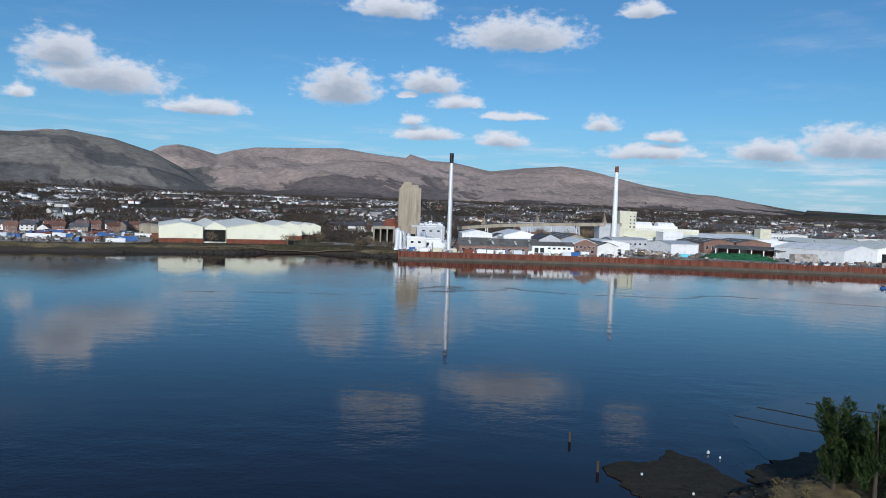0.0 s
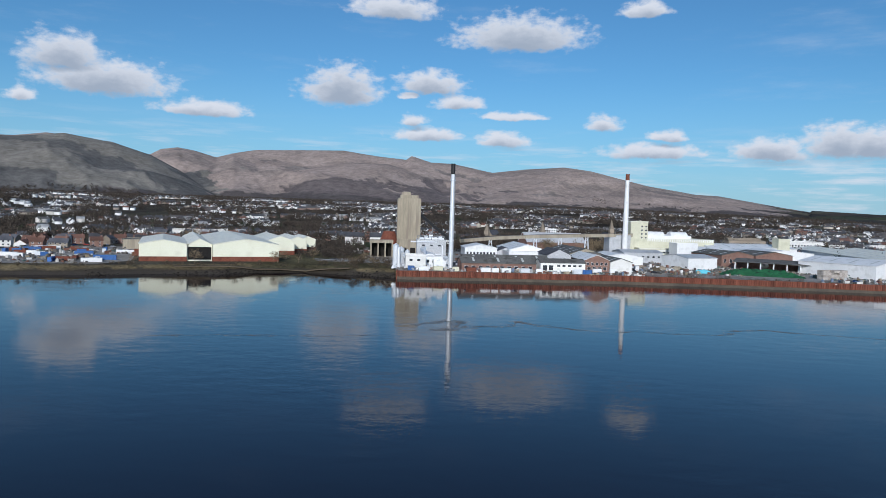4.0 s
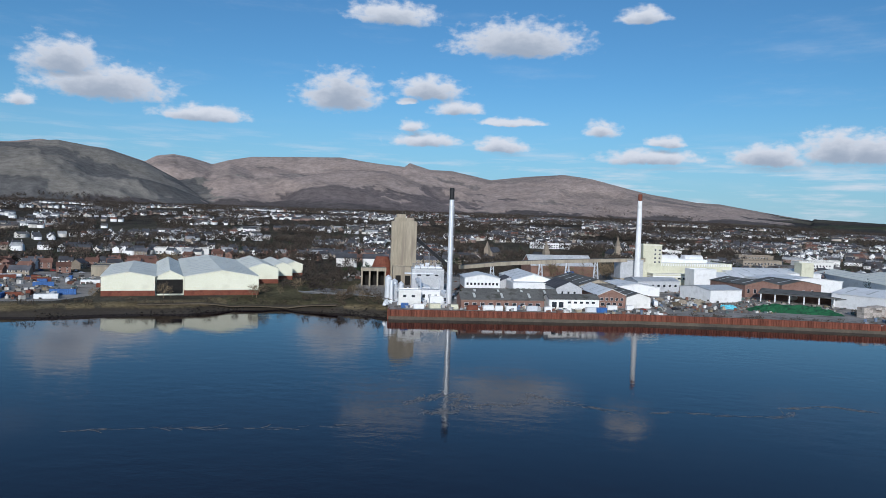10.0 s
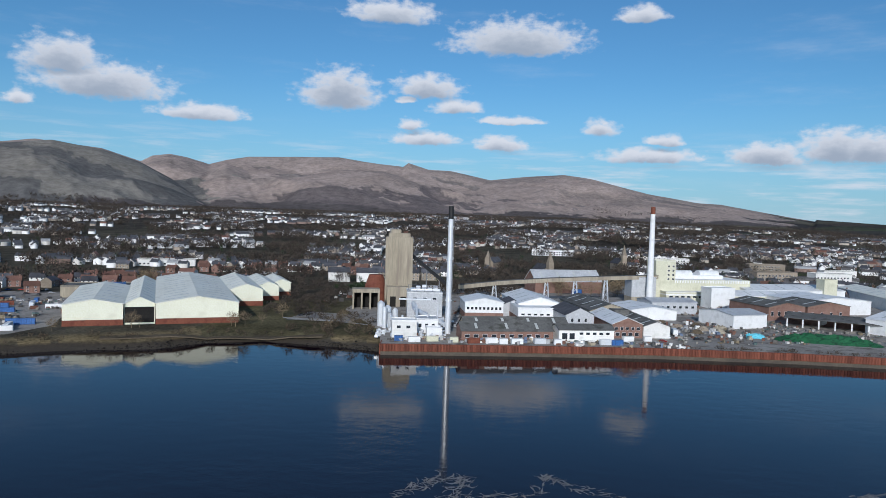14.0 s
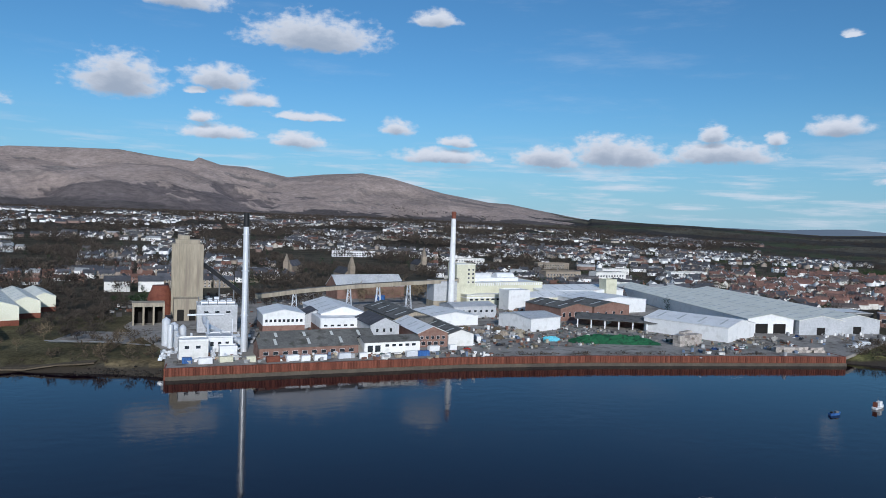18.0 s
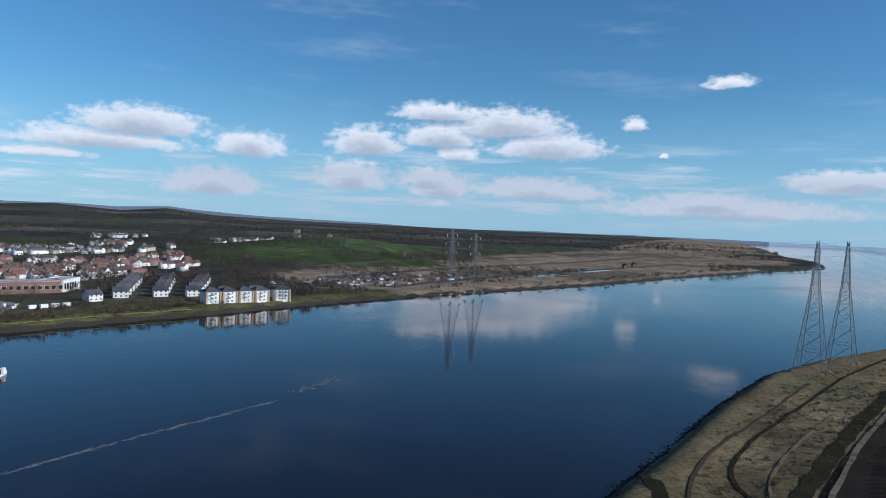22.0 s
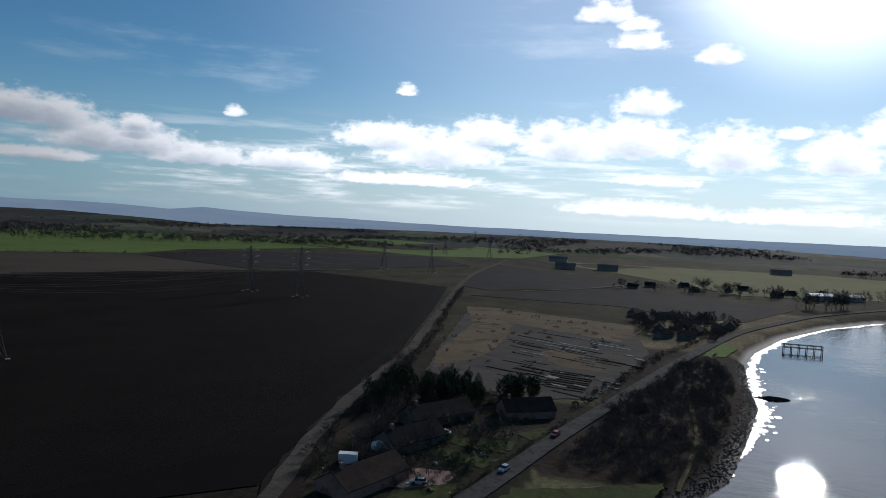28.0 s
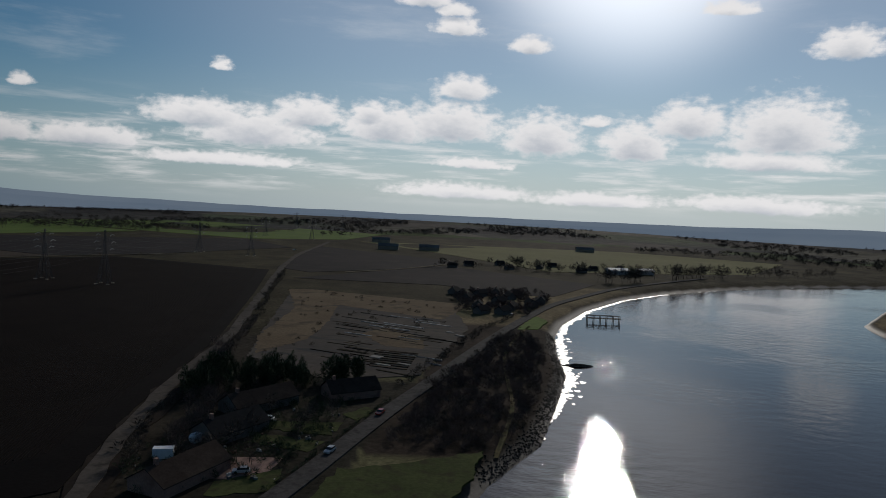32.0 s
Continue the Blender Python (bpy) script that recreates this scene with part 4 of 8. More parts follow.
def gable(name, x, y, rot, w, d, eave, ridge, wall, roof, label, category="building", ridge_along="y", z=None, over=0.5, plinth=None, doors=(), windows=(), group="", thick=0.3):
    """A pitched building whose front left corner stands at (x, y); w along its front, d to the back. Doors: (u, width, height); windows: (u, z, w, h) on the front."""
    z = height_at(x, y) if z is None else z
    ob = thing(name, x, y, z, rot, label, category, group)
    lo = -1.0
    g = Geo()
    if ridge_along == "y":
        g.prism([(0, lo), (w, lo), (w, eave), (w / 2, ridge), (0, eave)], 0, d)
    else:
        g.add([(0, 0, lo), (0, d, lo), (0, d, eave), (0, d / 2, ridge), (0, 0, eave), (w, 0, lo), (w, d, lo), (w, d, eave), (w, d / 2, ridge), (w, 0, eave)],
              [(4, 3, 2, 1, 0), (5, 6, 7, 8, 9), (0, 5, 9, 4), (1, 2, 7, 6), (4, 9, 8, 3), (3, 8, 7, 2), (0, 1, 6, 5)])
    part("wall", g, wall, ob)
    run, depth = (w, d) if ridge_along == "y" else (d, w)
    slope = (ridge - eave) / (run / 2)
    t = 0.06
    for side in (0, 1):
        a, b = (-over, run / 2) if side == 0 else (run / 2, run + over)
        za, zb = (eave - slope * over + t, ridge + t) if side == 0 else (ridge + t, eave - slope * over + t)
        pts = [(a, -over, za), (b, -over, zb), (b, depth + over, zb), (a, depth + over, za)]
        if ridge_along != "y":
            pts = [(q, p, h) for p, q, h in pts][::-1]
        rg = Geo()
        rg.slab([(p, q, h + thick) for p, q, h in pts], thick)
        part("roof", rg, roof, ob)
    if w * d > 700:
        n = max(2, int(depth / 13))
        for k in range(n):
            for side in (0, 1):
                v = depth * (k + .5) / n
                a, b = (run * .10, run * .40) if side == 0 else (run * .60, run * .90)
                za, zb = [eave + slope * (q if q < run / 2 else run - q) + t + thick + .04 for q in (a, b)]
                pts = [(a, v - .7, za), (b, v - .7, zb), (b, v + .7, zb), (a, v + .7, za)]
                if ridge_along != "y":
                    pts = [(q, p, h) for p, q, h in pts][::-1]
                part("rooflight", Geo().slab(pts, .06), ROOFLIGHT, ob)
    if plinth:
        pg = Geo()
        pg.box(w / 2, d / 2, lo, w + .12, d + .12, plinth[0] - lo)
        part("plinth", pg, plinth[1], ob)
    # doorways are near-black panels, the shade inside painted as their colour
    for u, dw, dh in doors:
        dg = Geo()
        dg.box(u, 0, 0.02, dw, .16, dh)
        part("door", dg, DARK, ob)
    for u, wz, ww, wh in windows:
        fg, pg = Geo(), Geo()
        fg.box(u, 0, wz - .08, ww + .16, .2, wh + .16)
        f = part("window", fg, WHITE, ob)
        pg.box(u, -.06, wz, ww, .12, wh)
        part("pane", pg, GLASS, f)
    return ob


# cream sheds on the bank
U, V = Vector((.931, .365)), Vector((-.365, .931))
SHED0, SHED_ROT = Vector((-198.5, 502)), 21.4


def shed_at(u, v):
    p = SHED0 + U * u + V * v
    return p.x, p.y


for u, v, w, d, e, r in ((0, 0, 29.5, 97, 10.5, 13.2), (46, 0, 44, 160, 10.5, 14.2), (91, 72, 22, 90, 10, 13.6), (113, 100, 15, 70, 9.5, 12.4), (128, 128, 13, 50, 9, 11.5)):
    gable("warehouse", *shed_at(u, v), SHED_ROT, w, d, e, r, CREAM, CREAM_ROOF, "cream sheet-clad warehouse with a pitched roof and red-brown base", "warehouse", plinth=(2.2, RUST), z=5, group="cream warehouses")
gable("warehouse", *shed_at(29.8, 2), SHED_ROT, 15.9, 130, 10.2, 14.0, CREAM, CREAM_ROOF, "cream warehouse with a tall dark open doorway", "warehouse", doors=((7.9, 15.0, 8.6),), z=5, group="cream warehouses")



def block(name, x, y, rot, w, d, h, wall, roof, label, category="building", z=5.0, windows=(), doors=(), parapet=.5, base=None, band=None):
    """A flat-roofed building from its front left corner. windows: (u, z, w, h)."""
    ob = thing(name, x, y, z, rot, label, category)
    g = Geo()
    g.box(w / 2, d / 2, -1, w, d, h + 1)
    part("wall", g, wall, ob)
    g = Geo()
    g.box(w / 2, d / 2, h, w + .3, d + .3, .25)
    part("roof", g, roof, ob)
    if parapet:
        g = Geo()
        for cx, cy, sx, sy in ((w / 2, .12, w + .34, .3), (w / 2, d - .12, w + .34, .3), (.12, d / 2, .3, d - .3), (w - .12, d / 2, .3, d - .3)):
            g.box(cx, cy, h + .26, sx, sy, parapet)
        part("parapet", g, wall, ob)
    if base:
        g = Geo()
        g.box(w / 2, d / 2, -1, w + .14, d + .14, base[0] + 1)
        part("plinth", g, base[1], ob)
    if band:
        g = Geo()
        g.box(w / 2, d / 2, band[0], w + .16, d + .16, band[1])
        part("band", g, band[2], ob)
    for u, wz, ww, wh in windows:
        fg, pg = Geo(), Geo()
        fg.box(u, -.02, wz - .1, ww + .2, .2, wh + .2)
        f = part("window", fg, WHITE, ob)
        pg.box(u, -.09, wz, ww, .12, wh)
        part("pane", pg, GLASS, f)
    # near-black panels again, with the inner shade as colour
    for u, dw, dh in doors:
        g = Geo()
        g.box(u, 0, .02, dw, .2, dh)
        part("door", g, DARK, ob)
    return ob


def row(n, u0, step, z, w, h):
    return [(u0 + step * k, z, w, h) for k in range(n)]


# quay: deck, rusted sheet piles, timber fender, coping
QUAY = [(-28, 474), (40, 480), (110, 485), (180, 482), (250, 474), (329, 464)]
yard = Geo()
yard.slab([(-28.5, 475, 5), (40, 481, 5), (110, 486, 5), (180, 483, 5), (250, 475, 5), (329.5, 465, 5), (430, 520, 5), (450, 660, 5), (420, 800, 5), (150, 830, 5), (-50, 720, 5), (-62, 600, 5), (-32, 520, 5)], 1.6)
tagged(new("yard", yard.mesh("yard", YARD)), "worn pale concrete factory yard with dark stains", "yard", kind="structure")
quay = thing("quay", 0, 0, 0, 0, "long river quay of rusted red-brown sheet piles", "quay", kind="structure")
pile = Geo()
pile.add([(-.7, 0, -2), (-.42, -.38, -2), (.2, -.38, -2), (.48, 0, -2), (.7, 0, -2), (-.7, 0, 5.3), (-.42, -.38, 5.3), (.2, -.38, 5.3), (.48, 0, 5.3), (.7, 0, 5.3), (-.7, .5, 5.3), (.7, .5, 5.3)],
         [(0, 1, 6, 5), (1, 2, 7, 6), (2, 3, 8, 7), (3, 4, 9, 8), (5, 6, 7, 8, 9, 11, 10)])
PILE_RUST = material("rusted_piles", (0.13, 0.042, 0.027), (0.20, 0.07, 0.042), 0.85, 0.2, 1.3, 0.02, stain=(0.13, 0.04, 0.025), island=0.3)
pile_mesh = pile.mesh("pile", PILE_RUST)
for (ax, ay), (bx, by) in zip(QUAY, QUAY[1:]):
    run = math.hypot(bx - ax, by - ay)
    ang = math.degrees(math.atan2(by - ay, bx - ax))
    n = int(run / 1.4)
    for k in range(n):
        t = (k + .5) / n
        p = part("pile", pile_mesh, PILE_RUST, quay)
        p.matrix_basis = pose(ax + (bx - ax) * t, ay + (by - ay) * t, random.uniform(-.12, .05), 0, 0, ang)
    for nm, off, z0, sy, sz, m in (("ledge", -.62, 1.5, .5, .28, DIRT), ("skirt", -.6, -2, .3, 3.45, MUD), ("coping", .45, 5.0, .9, .35, RUST)):
        g = Geo()
        g.box(run / 2, off, z0, run, sy, sz)
        part(nm, g, m, quay).matrix_basis = pose(ax, ay, 0, 0, 0, ang)
end = Geo()
end.box(329.3, 474, -2, .6, 19, 7.2), end.box(-28.4, 480, -2, .6, 11, 7.2)
part("end_wall", end, RUST, quay)

# concrete grain silo
silo = thing("silo", -38.5, 632, 5, 6, "tall weathered concrete grain silo with ribbed walls", "silo")
g = Geo()
g.box(9.5, 10, -1, 18, 19, 48.6)
part("body", g, CONCRETE, silo)
for k in range(9):
    for yy in (.5, 19.5):
        part("rib", Geo().box(1.5 + 2 * k, yy, -1, 1.1, 1.1, 48), CONCRETE, silo)
    for xx in (.5, 18.5):
        part("rib", Geo().box(xx, 1.8 + 2.05 * k, -1, 1.1, 1.1, 48), CONCRETE, silo)
g = Geo()
g.box(9.5, 11, 47.6, 15, 15, 2.6)
g.box(7, 11, 50.2, 7, 9, 2.6)
part("head_house", g, CONCRETE, silo, "concrete penthouse on top of the silo")
# chimneys
c1 = thing("chimney", 5, 512, 5, 0, "slender white steel chimney with a black tip", "chimney", "factory chimneys")
g = Geo()
g.tube((0, 0, -.5), (0, 0, 18), 1.55, 1.5, 20), g.tube((0, 0, 18), (0, 0, 62), 1.5, 1.3, 20)
part("shaft", g, STEEL, c1)
g = Geo()
g.tube((0, 0, 62), (0, 0, 69), 1.42, 1.42, 20)
part("tip", g, BLACK, c1)
c2 = thing("chimney", 163, 680, 5, 0, "tapered white factory chimney with a rusty rim", "chimney", "factory chimneys")
g = Geo()
g.tube((0, 0, -.5), (0, 0, 70), 2.7, 1.75, 24)
part("shaft", g, WHITE, c2)
g = Geo()
g.tube((0, 0, 70), (0, 0, 75.5), 1.75, 1.7, 24)
part("tip", g, RUST, c2)
for z0 in (18, 40, 58):
    g = Geo()
    g.tube((0, 0, z0), (0, 0, z0 + .4), 1.9, 1.9, 20)
    part("collar", g, STEEL, c1)
g = Geo()
g.box(1.75, 0, 0, .3, .5, 62)
part("ladder", g, GALV, c1)

# works buildings round the first chimney
block("boiler_house", -20, 572, 4, 22, 20, 15, GREY_SHEET, WHITE, "tall pale grey sheet-clad boiler house", windows=row(3, 5, 6, 11, 2.4, 1.2))
plant = thing("roof_plant", -9, 580, 20.3, 4, "cluster of pale roof ducts and housings on the boiler house", "plant")
g = Geo()
for k in range(5):
    g.box(-8 + 3.6 * k, (k % 2) * 3, 0, 2.6, 3, 2.2 + (k % 3))
part("housing", g, STEEL, plant)
g = Geo()
g.tube((-9, -3, 1.2), (9, -3, 1.2), .8)
part("duct", g, STEEL, plant)
duct = thing("flue_duct", -12, 545, 12, 0, "wide white flue duct on legs leading to the chimney", "duct")
g = Geo()
g.tube((-4, 24, 2), (-2, 2, 1), 1.5, n=14), g.tube((-2, 2, 1), (15.5, -31, -2.5), 1.4, n=14)
part("pipe", g, STEEL, duct)
for x, y, h in ((-2, 2, 6), (7, -15, 8)):
    g = Geo()
    g.box(x, y, -7.2, .6, .6, 7)
    part("leg", g, GALV, duct)
block("switch_house", -24, 494, 6, 13, 10, 8.5, WHITE_WALL, WHITE, "white rendered switch house with vents", windows=row(2, 3.5, 5, 5, 2, 1.4))
block("annexe", -12, 512, 6, 12, 14, 7, WHITE, GREY_SHEET, "white annexe with louvred walls", windows=row(3, 2, 3.6, 3, 1.6, 2))
block("plant_room", -6, 498, 6, 8, 7, 4.5, WHITE, WHITE, "low white plant room beside the chimney")
for x, y, r, h in ((-33, 533, 2.1, 13), (-29, 530, 2.1, 11), (-25, 534, 1.7, 9)):
    t = thing("storage_silo", x, y, 5, 0, "slim white cylindrical storage silo with a cone top", "silo", "storage silos")
    g = Geo()
    g.tube((0, 0, -.3), (0, 0, h), r, n=16)
    part("body", g, STEEL, t)
    g = Geo()
    g.tube((0, 0, h), (0, 0, h + 1.4), r, .3, 16)
    part("cone", g, STEEL, t)
# concrete arches and rusted drum beside the silo
arch = thing("loading_bay", -57, 600, 5, 8, "open concrete loading bay with dark openings", "loading bay")
for k in range(4):
    g = Geo()
    g.box(k * 5.6, 5, -1, 1, 10, 12)
    part("pier", g, CONCRETE, arch)
g = Geo()
g.box(8.4, 5, 11, 18, 10.4, 2.4)
part("beam", g, CONCRETE, arch)
# back wall painted near-black for the shade within the bay
g = Geo()
g.box(8.4, 9.6, 0, 16, .4, 11)
part("back_wall", g, DARK, arch)
drum = thing("kiln_drum", -47, 652, 5, 0, "rusted conical steel kiln house", "kiln")
g = Geo()
g.tube((0, 0, -.5), (0, 0, 11), 8, 8, 20), g.tube((0, 0, 11), (0, 0, 19), 8, 5, 20)
part("body", g, RUST, drum)
block("silo_annexe", -36, 618, 6, 15, 14, 13, CONCRETE, CONCRETE, "stained concrete annexe at the foot of the silo", doors=((4, 4, 7), (11, 4, 7)))

# conveyor from the silo and long gallery to the yellow building
inc = thing("inclined_conveyor", -22, 646, 42, 0, "dark enclosed conveyor sloping down from the silo", "conveyor")
g = Geo()
a, b = Vector((0, 0, 0)), Vector((27, 8, -22))
g.slab([(0, -1.6, 0), (27, 6.4, -22), (27, 9.6, -22), (0, 1.6, 0)], 3.2)
part("gallery", g, BLACK, inc)
for k in (.45, .8):
    g = Geo()
    p = a.lerp(b, k)
    g.box(p.x, p.y, -37.2, .8, .8, 37 + p.z - 3)
    part("leg", g, GALV, inc)
gal = thing("conveyor_gallery", 0, 0, 0, 0, "long raised concrete conveyor gallery on lattice trestles", "conveyor")
GAL = [(14, 640, 19.5), (45, 650, 22.5), (85, 664, 24.5), (130, 678, 26), (172, 692, 27)]
for p, q in zip(GAL, GAL[1:]):
    d = (Vector(q) - Vector(p)).normalized()
    s = Vector((-d.y, d.x, 0)) * 1.7
    P, Q = Vector(p), Vector(q)
    g = Geo()
    g.slab([tuple(P - s), tuple(Q - s), tuple(Q + s), tuple(P + s)], 2.9)
    part("gallery", g, CONCRETE, gal)
    g = Geo()
    up = Vector((0, 0, .25))
    g.slab([tuple(P - s * 1.15 + up), tuple(Q - s * 1.15 + up), tuple(Q + s * 1.15 + up), tuple(P + s * 1.15 + up)], .22)
    part("roof", g, DARK_ROOF, gal)
for x, y, z in ((80, 662, 24), (103, 669.5, 25), (128, 677, 26), (40, 648, 22)):
    tr = Geo()
    for sx, sy in ((-1, -1), (1, -1), (1, 1), (-1, 1)):
        tr.tube((x + 2.2 * sx, y + 1.6 * sy, 4.8), (x + .9 * sx, y + 1.2 * sy, z - 3), .28, n=6)
    for k in range(4):
        za, zb = 5 + (z - 8) * k / 4, 5 + (z - 8) * (k + 1) / 4
        tr.tube((x - 2.1 + .3 * k, y - 1.5, za), (x + 1.8 - .3 * k, y - 1.4, zb), .12, n=5)
        tr.tube((x + 2.1 - .3 * k, y - 1.5, za), (x - 1.8 + .3 * k, y - 1.4, zb), .12, n=5)
    part("trestle", tr, STEEL, gal, "white lattice trestle")
tank = thing("tank", 108, 688, 5, 0, "squat bright blue cylindrical tank", "tank")
g = Geo()
g.tube((0, 0, -.3), (0, 0, 9), 4, n=20)
part("body", g, BLUE, tank)

# yellow works with tower, barrel vents and toothed parapet
block("works_tower", 172, 696, 10, 17, 16, 33, YELLOW, WHITE, "pale yellow clad works tower with small windows", windows=[(11 + 4 * (k % 2), 18 + 3.4 * (k // 2), 1.6, 1.4) for k in range(8)])
hall = block("works_hall", 189, 704, 12, 70, 45, 17, YELLOW, WHITE, "large pale yellow works hall with a white roof and toothed parapet", windows=row(14, 4, 4.8, 4, 3, 2), band=(8, .8, WHITE))
for k in range(30):
    g = Geo()
    g.box(1.4 + 2.3 * k, -.25, 15.2, .9, .5, 2.2)
    part("tooth", g, WHITE, hall)
for u, v, ln in ((16, 24, 26), (46, 26, 18)):
    g = Geo()
    g.tube((u - ln / 2, v, 19), (u + ln / 2, v, 19), 5, n=20)
    part("vent", g, WHITE, hall, "white barrel roof vent")
g = Geo()
g.box(30, 26, 17.3, 52, 18, 3)
part("roof_box", g, WHITE, hall)
block("works_frontage", 178, 686, 10, 38, 14, 9, YELLOW, WHITE, "low yellow works front with a white band", windows=row(7, 4, 5, 5, 3, 1.5), band=(6.8, 1.0, WHITE))
block("lift_house", 205, 664, 12, 20, 14, 15, WHITE, WHITE, "plain white clad block between the works halls")
g_under = block("furnace_house", 150, 684, 8, 20, 14, 20, GREY_SHEET, DARK_ROOF, "blue-grey sheeted furnace house under the conveyor", base=(5, CONCRETE))
gable("works_shed", 222, 672, 10, 78, 30, 9, 12, YELLOW, WHITE, "long white-roofed works shed with a yellow band of windows", ridge_along="x", windows=row(13, 5, 5.6, 4.5, 3.6, 2), z=5)
gable("works_shed", 250, 706, 10, 90, 44, 11, 14, WHITE, WHITE, "wide white-roofed works shed", ridge_along="x", z=5)
block("water_tower", 318, 716, 10, 12, 10, 20, YELLOW, YELLOW, "square yellow tower above the shed roofs")
gable("works_shed", 262, 640, 14, 60, 40, 10, 12.5, WHITE, WHITE, "white gabled works shed with plain walls", z=5)

# front row along the quay
gable("workshop", 12, 492, 9, 49, 15, 5, 8.6, BRICK, DARK_ROOF, "long low workshop with a weathered dark sheet roof", ridge_along="x", z=5, windows=row(10, 3, 4.7, 1.6, 2.4, 1.6))
gable("workshop", 14, 509, 9, 58, 14, 5.5, 9, CONCRETE, DARK_ROOF, "second long workshop with rooflights in a dark roof", ridge_along="x", z=5)
gable("office", 63, 497, 8, 30, 13, 6.2, 8.4, WHITE_WALL, DARK_ROOF, "white office block with a dark roof facing the quay", ridge_along="x", z=5, windows=row(2, 3, 4, 1.4, 2.8, 3.2) + row(5, 12, 3.6, 3.8, 2, 1.2))
gable("store", 95, 515, 5, 17, 46, 7.5, 11, BRICK, WHITE, "red brick store with a white pitched roof", z=5, windows=row(5, 2.2, 3.1, 4.4, 1.6, 1.6) + row(4, 3, 3.6, 1.2, 2.2, 1.8))
gable("store", 112.6, 517, 5, 15, 55, 6.5, 9, WHITE_WALL, DARK_ROOF, "white-fronted store with a dark grey roof", z=5)
gable("saw_tooth_shed", 16, 566, 5, 24, 28, 11, 13.5, WHITE, WHITE, "white sheet shed on a brick base", z=5, plinth=(4.5, BRICK), windows=row(9, 2, 2.5, 6.5, 1.4, 1.6))
gable("small_shed", 41, 584, 5, 14, 20, 8, 11, GREY_SHEET, SLATE, "small dark grey gabled shed", z=5)
block("press_house", 48, 558, 6, 33, 50, 9, WHITE, WHITE, "white flat-roofed press house over a brick ground floor", base=(4, BRICK), windows=row(8, 3, 3.9, 5, 2, 1))
gable("press_shed", 50, 575, 6, 28, 55, 10, 14, WHITE, WHITE, "white pitched shed behind the press house", z=5)
gable("mill", 73, 536, 8, 17, 30, 9, 13, GREY_SHEET, SLATE, "pale blue-grey mill with a dark slate gable roof", z=5, windows=row(3, 4, 4, 5, 1.4, 2))
gable("mill", 92, 560, 8, 26, 60, 9, 13, CONCRETE, DARK_ROOF, "broad dark-roofed mill shed", z=5)
block("tank_house", 105, 552, 8, 9, 9, 10, DARK_ROOF, DARK_ROOF, "dark brown clad tank house")
gable("works_shed", 122, 588, 8, 34, 36, 6, 8.5, WHITE, WHITE, "low white shed among yard clutter", z=5)
gable("works_shed", 148, 622, 10, 34, 24, 8, 10, GREY_SHEET, GREY_SHEET, "grey sheet shed with square windows", z=5, ridge_along="x", windows=row(7, 3, 4.6, 4, 2, 1.6))
gable("grey_shed", 180, 561, 22, 27, 30, 8.2, 10.2, WHITE, GREY_SHEET, "white shed with a plain blue-grey roof", "shed", z=5, ridge_along="x")
gable("brick_shed", 222, 606, 16, 30, 40, 9, 12, BRICK, DARK_ROOF, "old red brick shed with a mossy dark roof", "shed", z=5, windows=row(5, 3, 5.6, 3, 2, 3))
gable("brick_shed", 253, 615, 16, 36, 34, 9, 12, BRICK, DARK_ROOF, "brick shed with boarded windows and a dark roof", "shed", z=5, windows=row(4, 4, 8, 3, 2, 2))
open_shed = thing("open_shed", 222, 582, 5, -32, "open-fronted timber store with a long dark roof on posts", "shed")
g = Geo()
g.slab([(-1, -1.5, 6), (57, -1.5, 6), (57, 17, 8), (-1, 17, 8)], .4)
part("roof", g, DARK_ROOF, open_shed)
for k in range(7):
    g = Geo()
    g.box(1 + 9 * k, 0, 0, .8, .8, 5.7)
    part("post", g, WHITE, open_shed)
g = Geo()
g.box(28, 16, 0, 57, .5, 7)
part("back_wall", g, BRICK, open_shed)
gable("white_shed", 289, 513, 30, 42, 56, 9, 12.5, WHITE, WHITE, "white ribbed-roof shed with plain pale walls", "shed", z=5)
for k in range(3):
    gable("long_shed", 331 + 33.5 * k * math.cos(radians(-6)), 547 - 33.5 * k * .1 - (6 if k == 1 else 0), -8, 33.2, 236 - 15 * k, 9.5, 12.8, GREY_SHEET if k else WHITE, CREAM_ROOF, "very long pale shed with a shallow pitched roof", "shed", z=5, doors=((10, 9, 6.5), (23, 9, 6.5)) if k == 0 else ((16, 6, 5),), group="long sheds")
for x, y, r in ((250, 586, 2.6),):
    t = thing("tank", x, y, 5, 0, "white horizontal storage tank on saddles", "tank")
    g = Geo()
    g.tube((-5, 0, 3), (5, 0, 3), r, n=18)
    part("body", g, WHITE, t)
    for u in (-3, 3):
        g = Geo()
        g.box(u, 0, -.2, .8, 3.6, 1.6)
        part("saddle", g, CONCRETE, t)


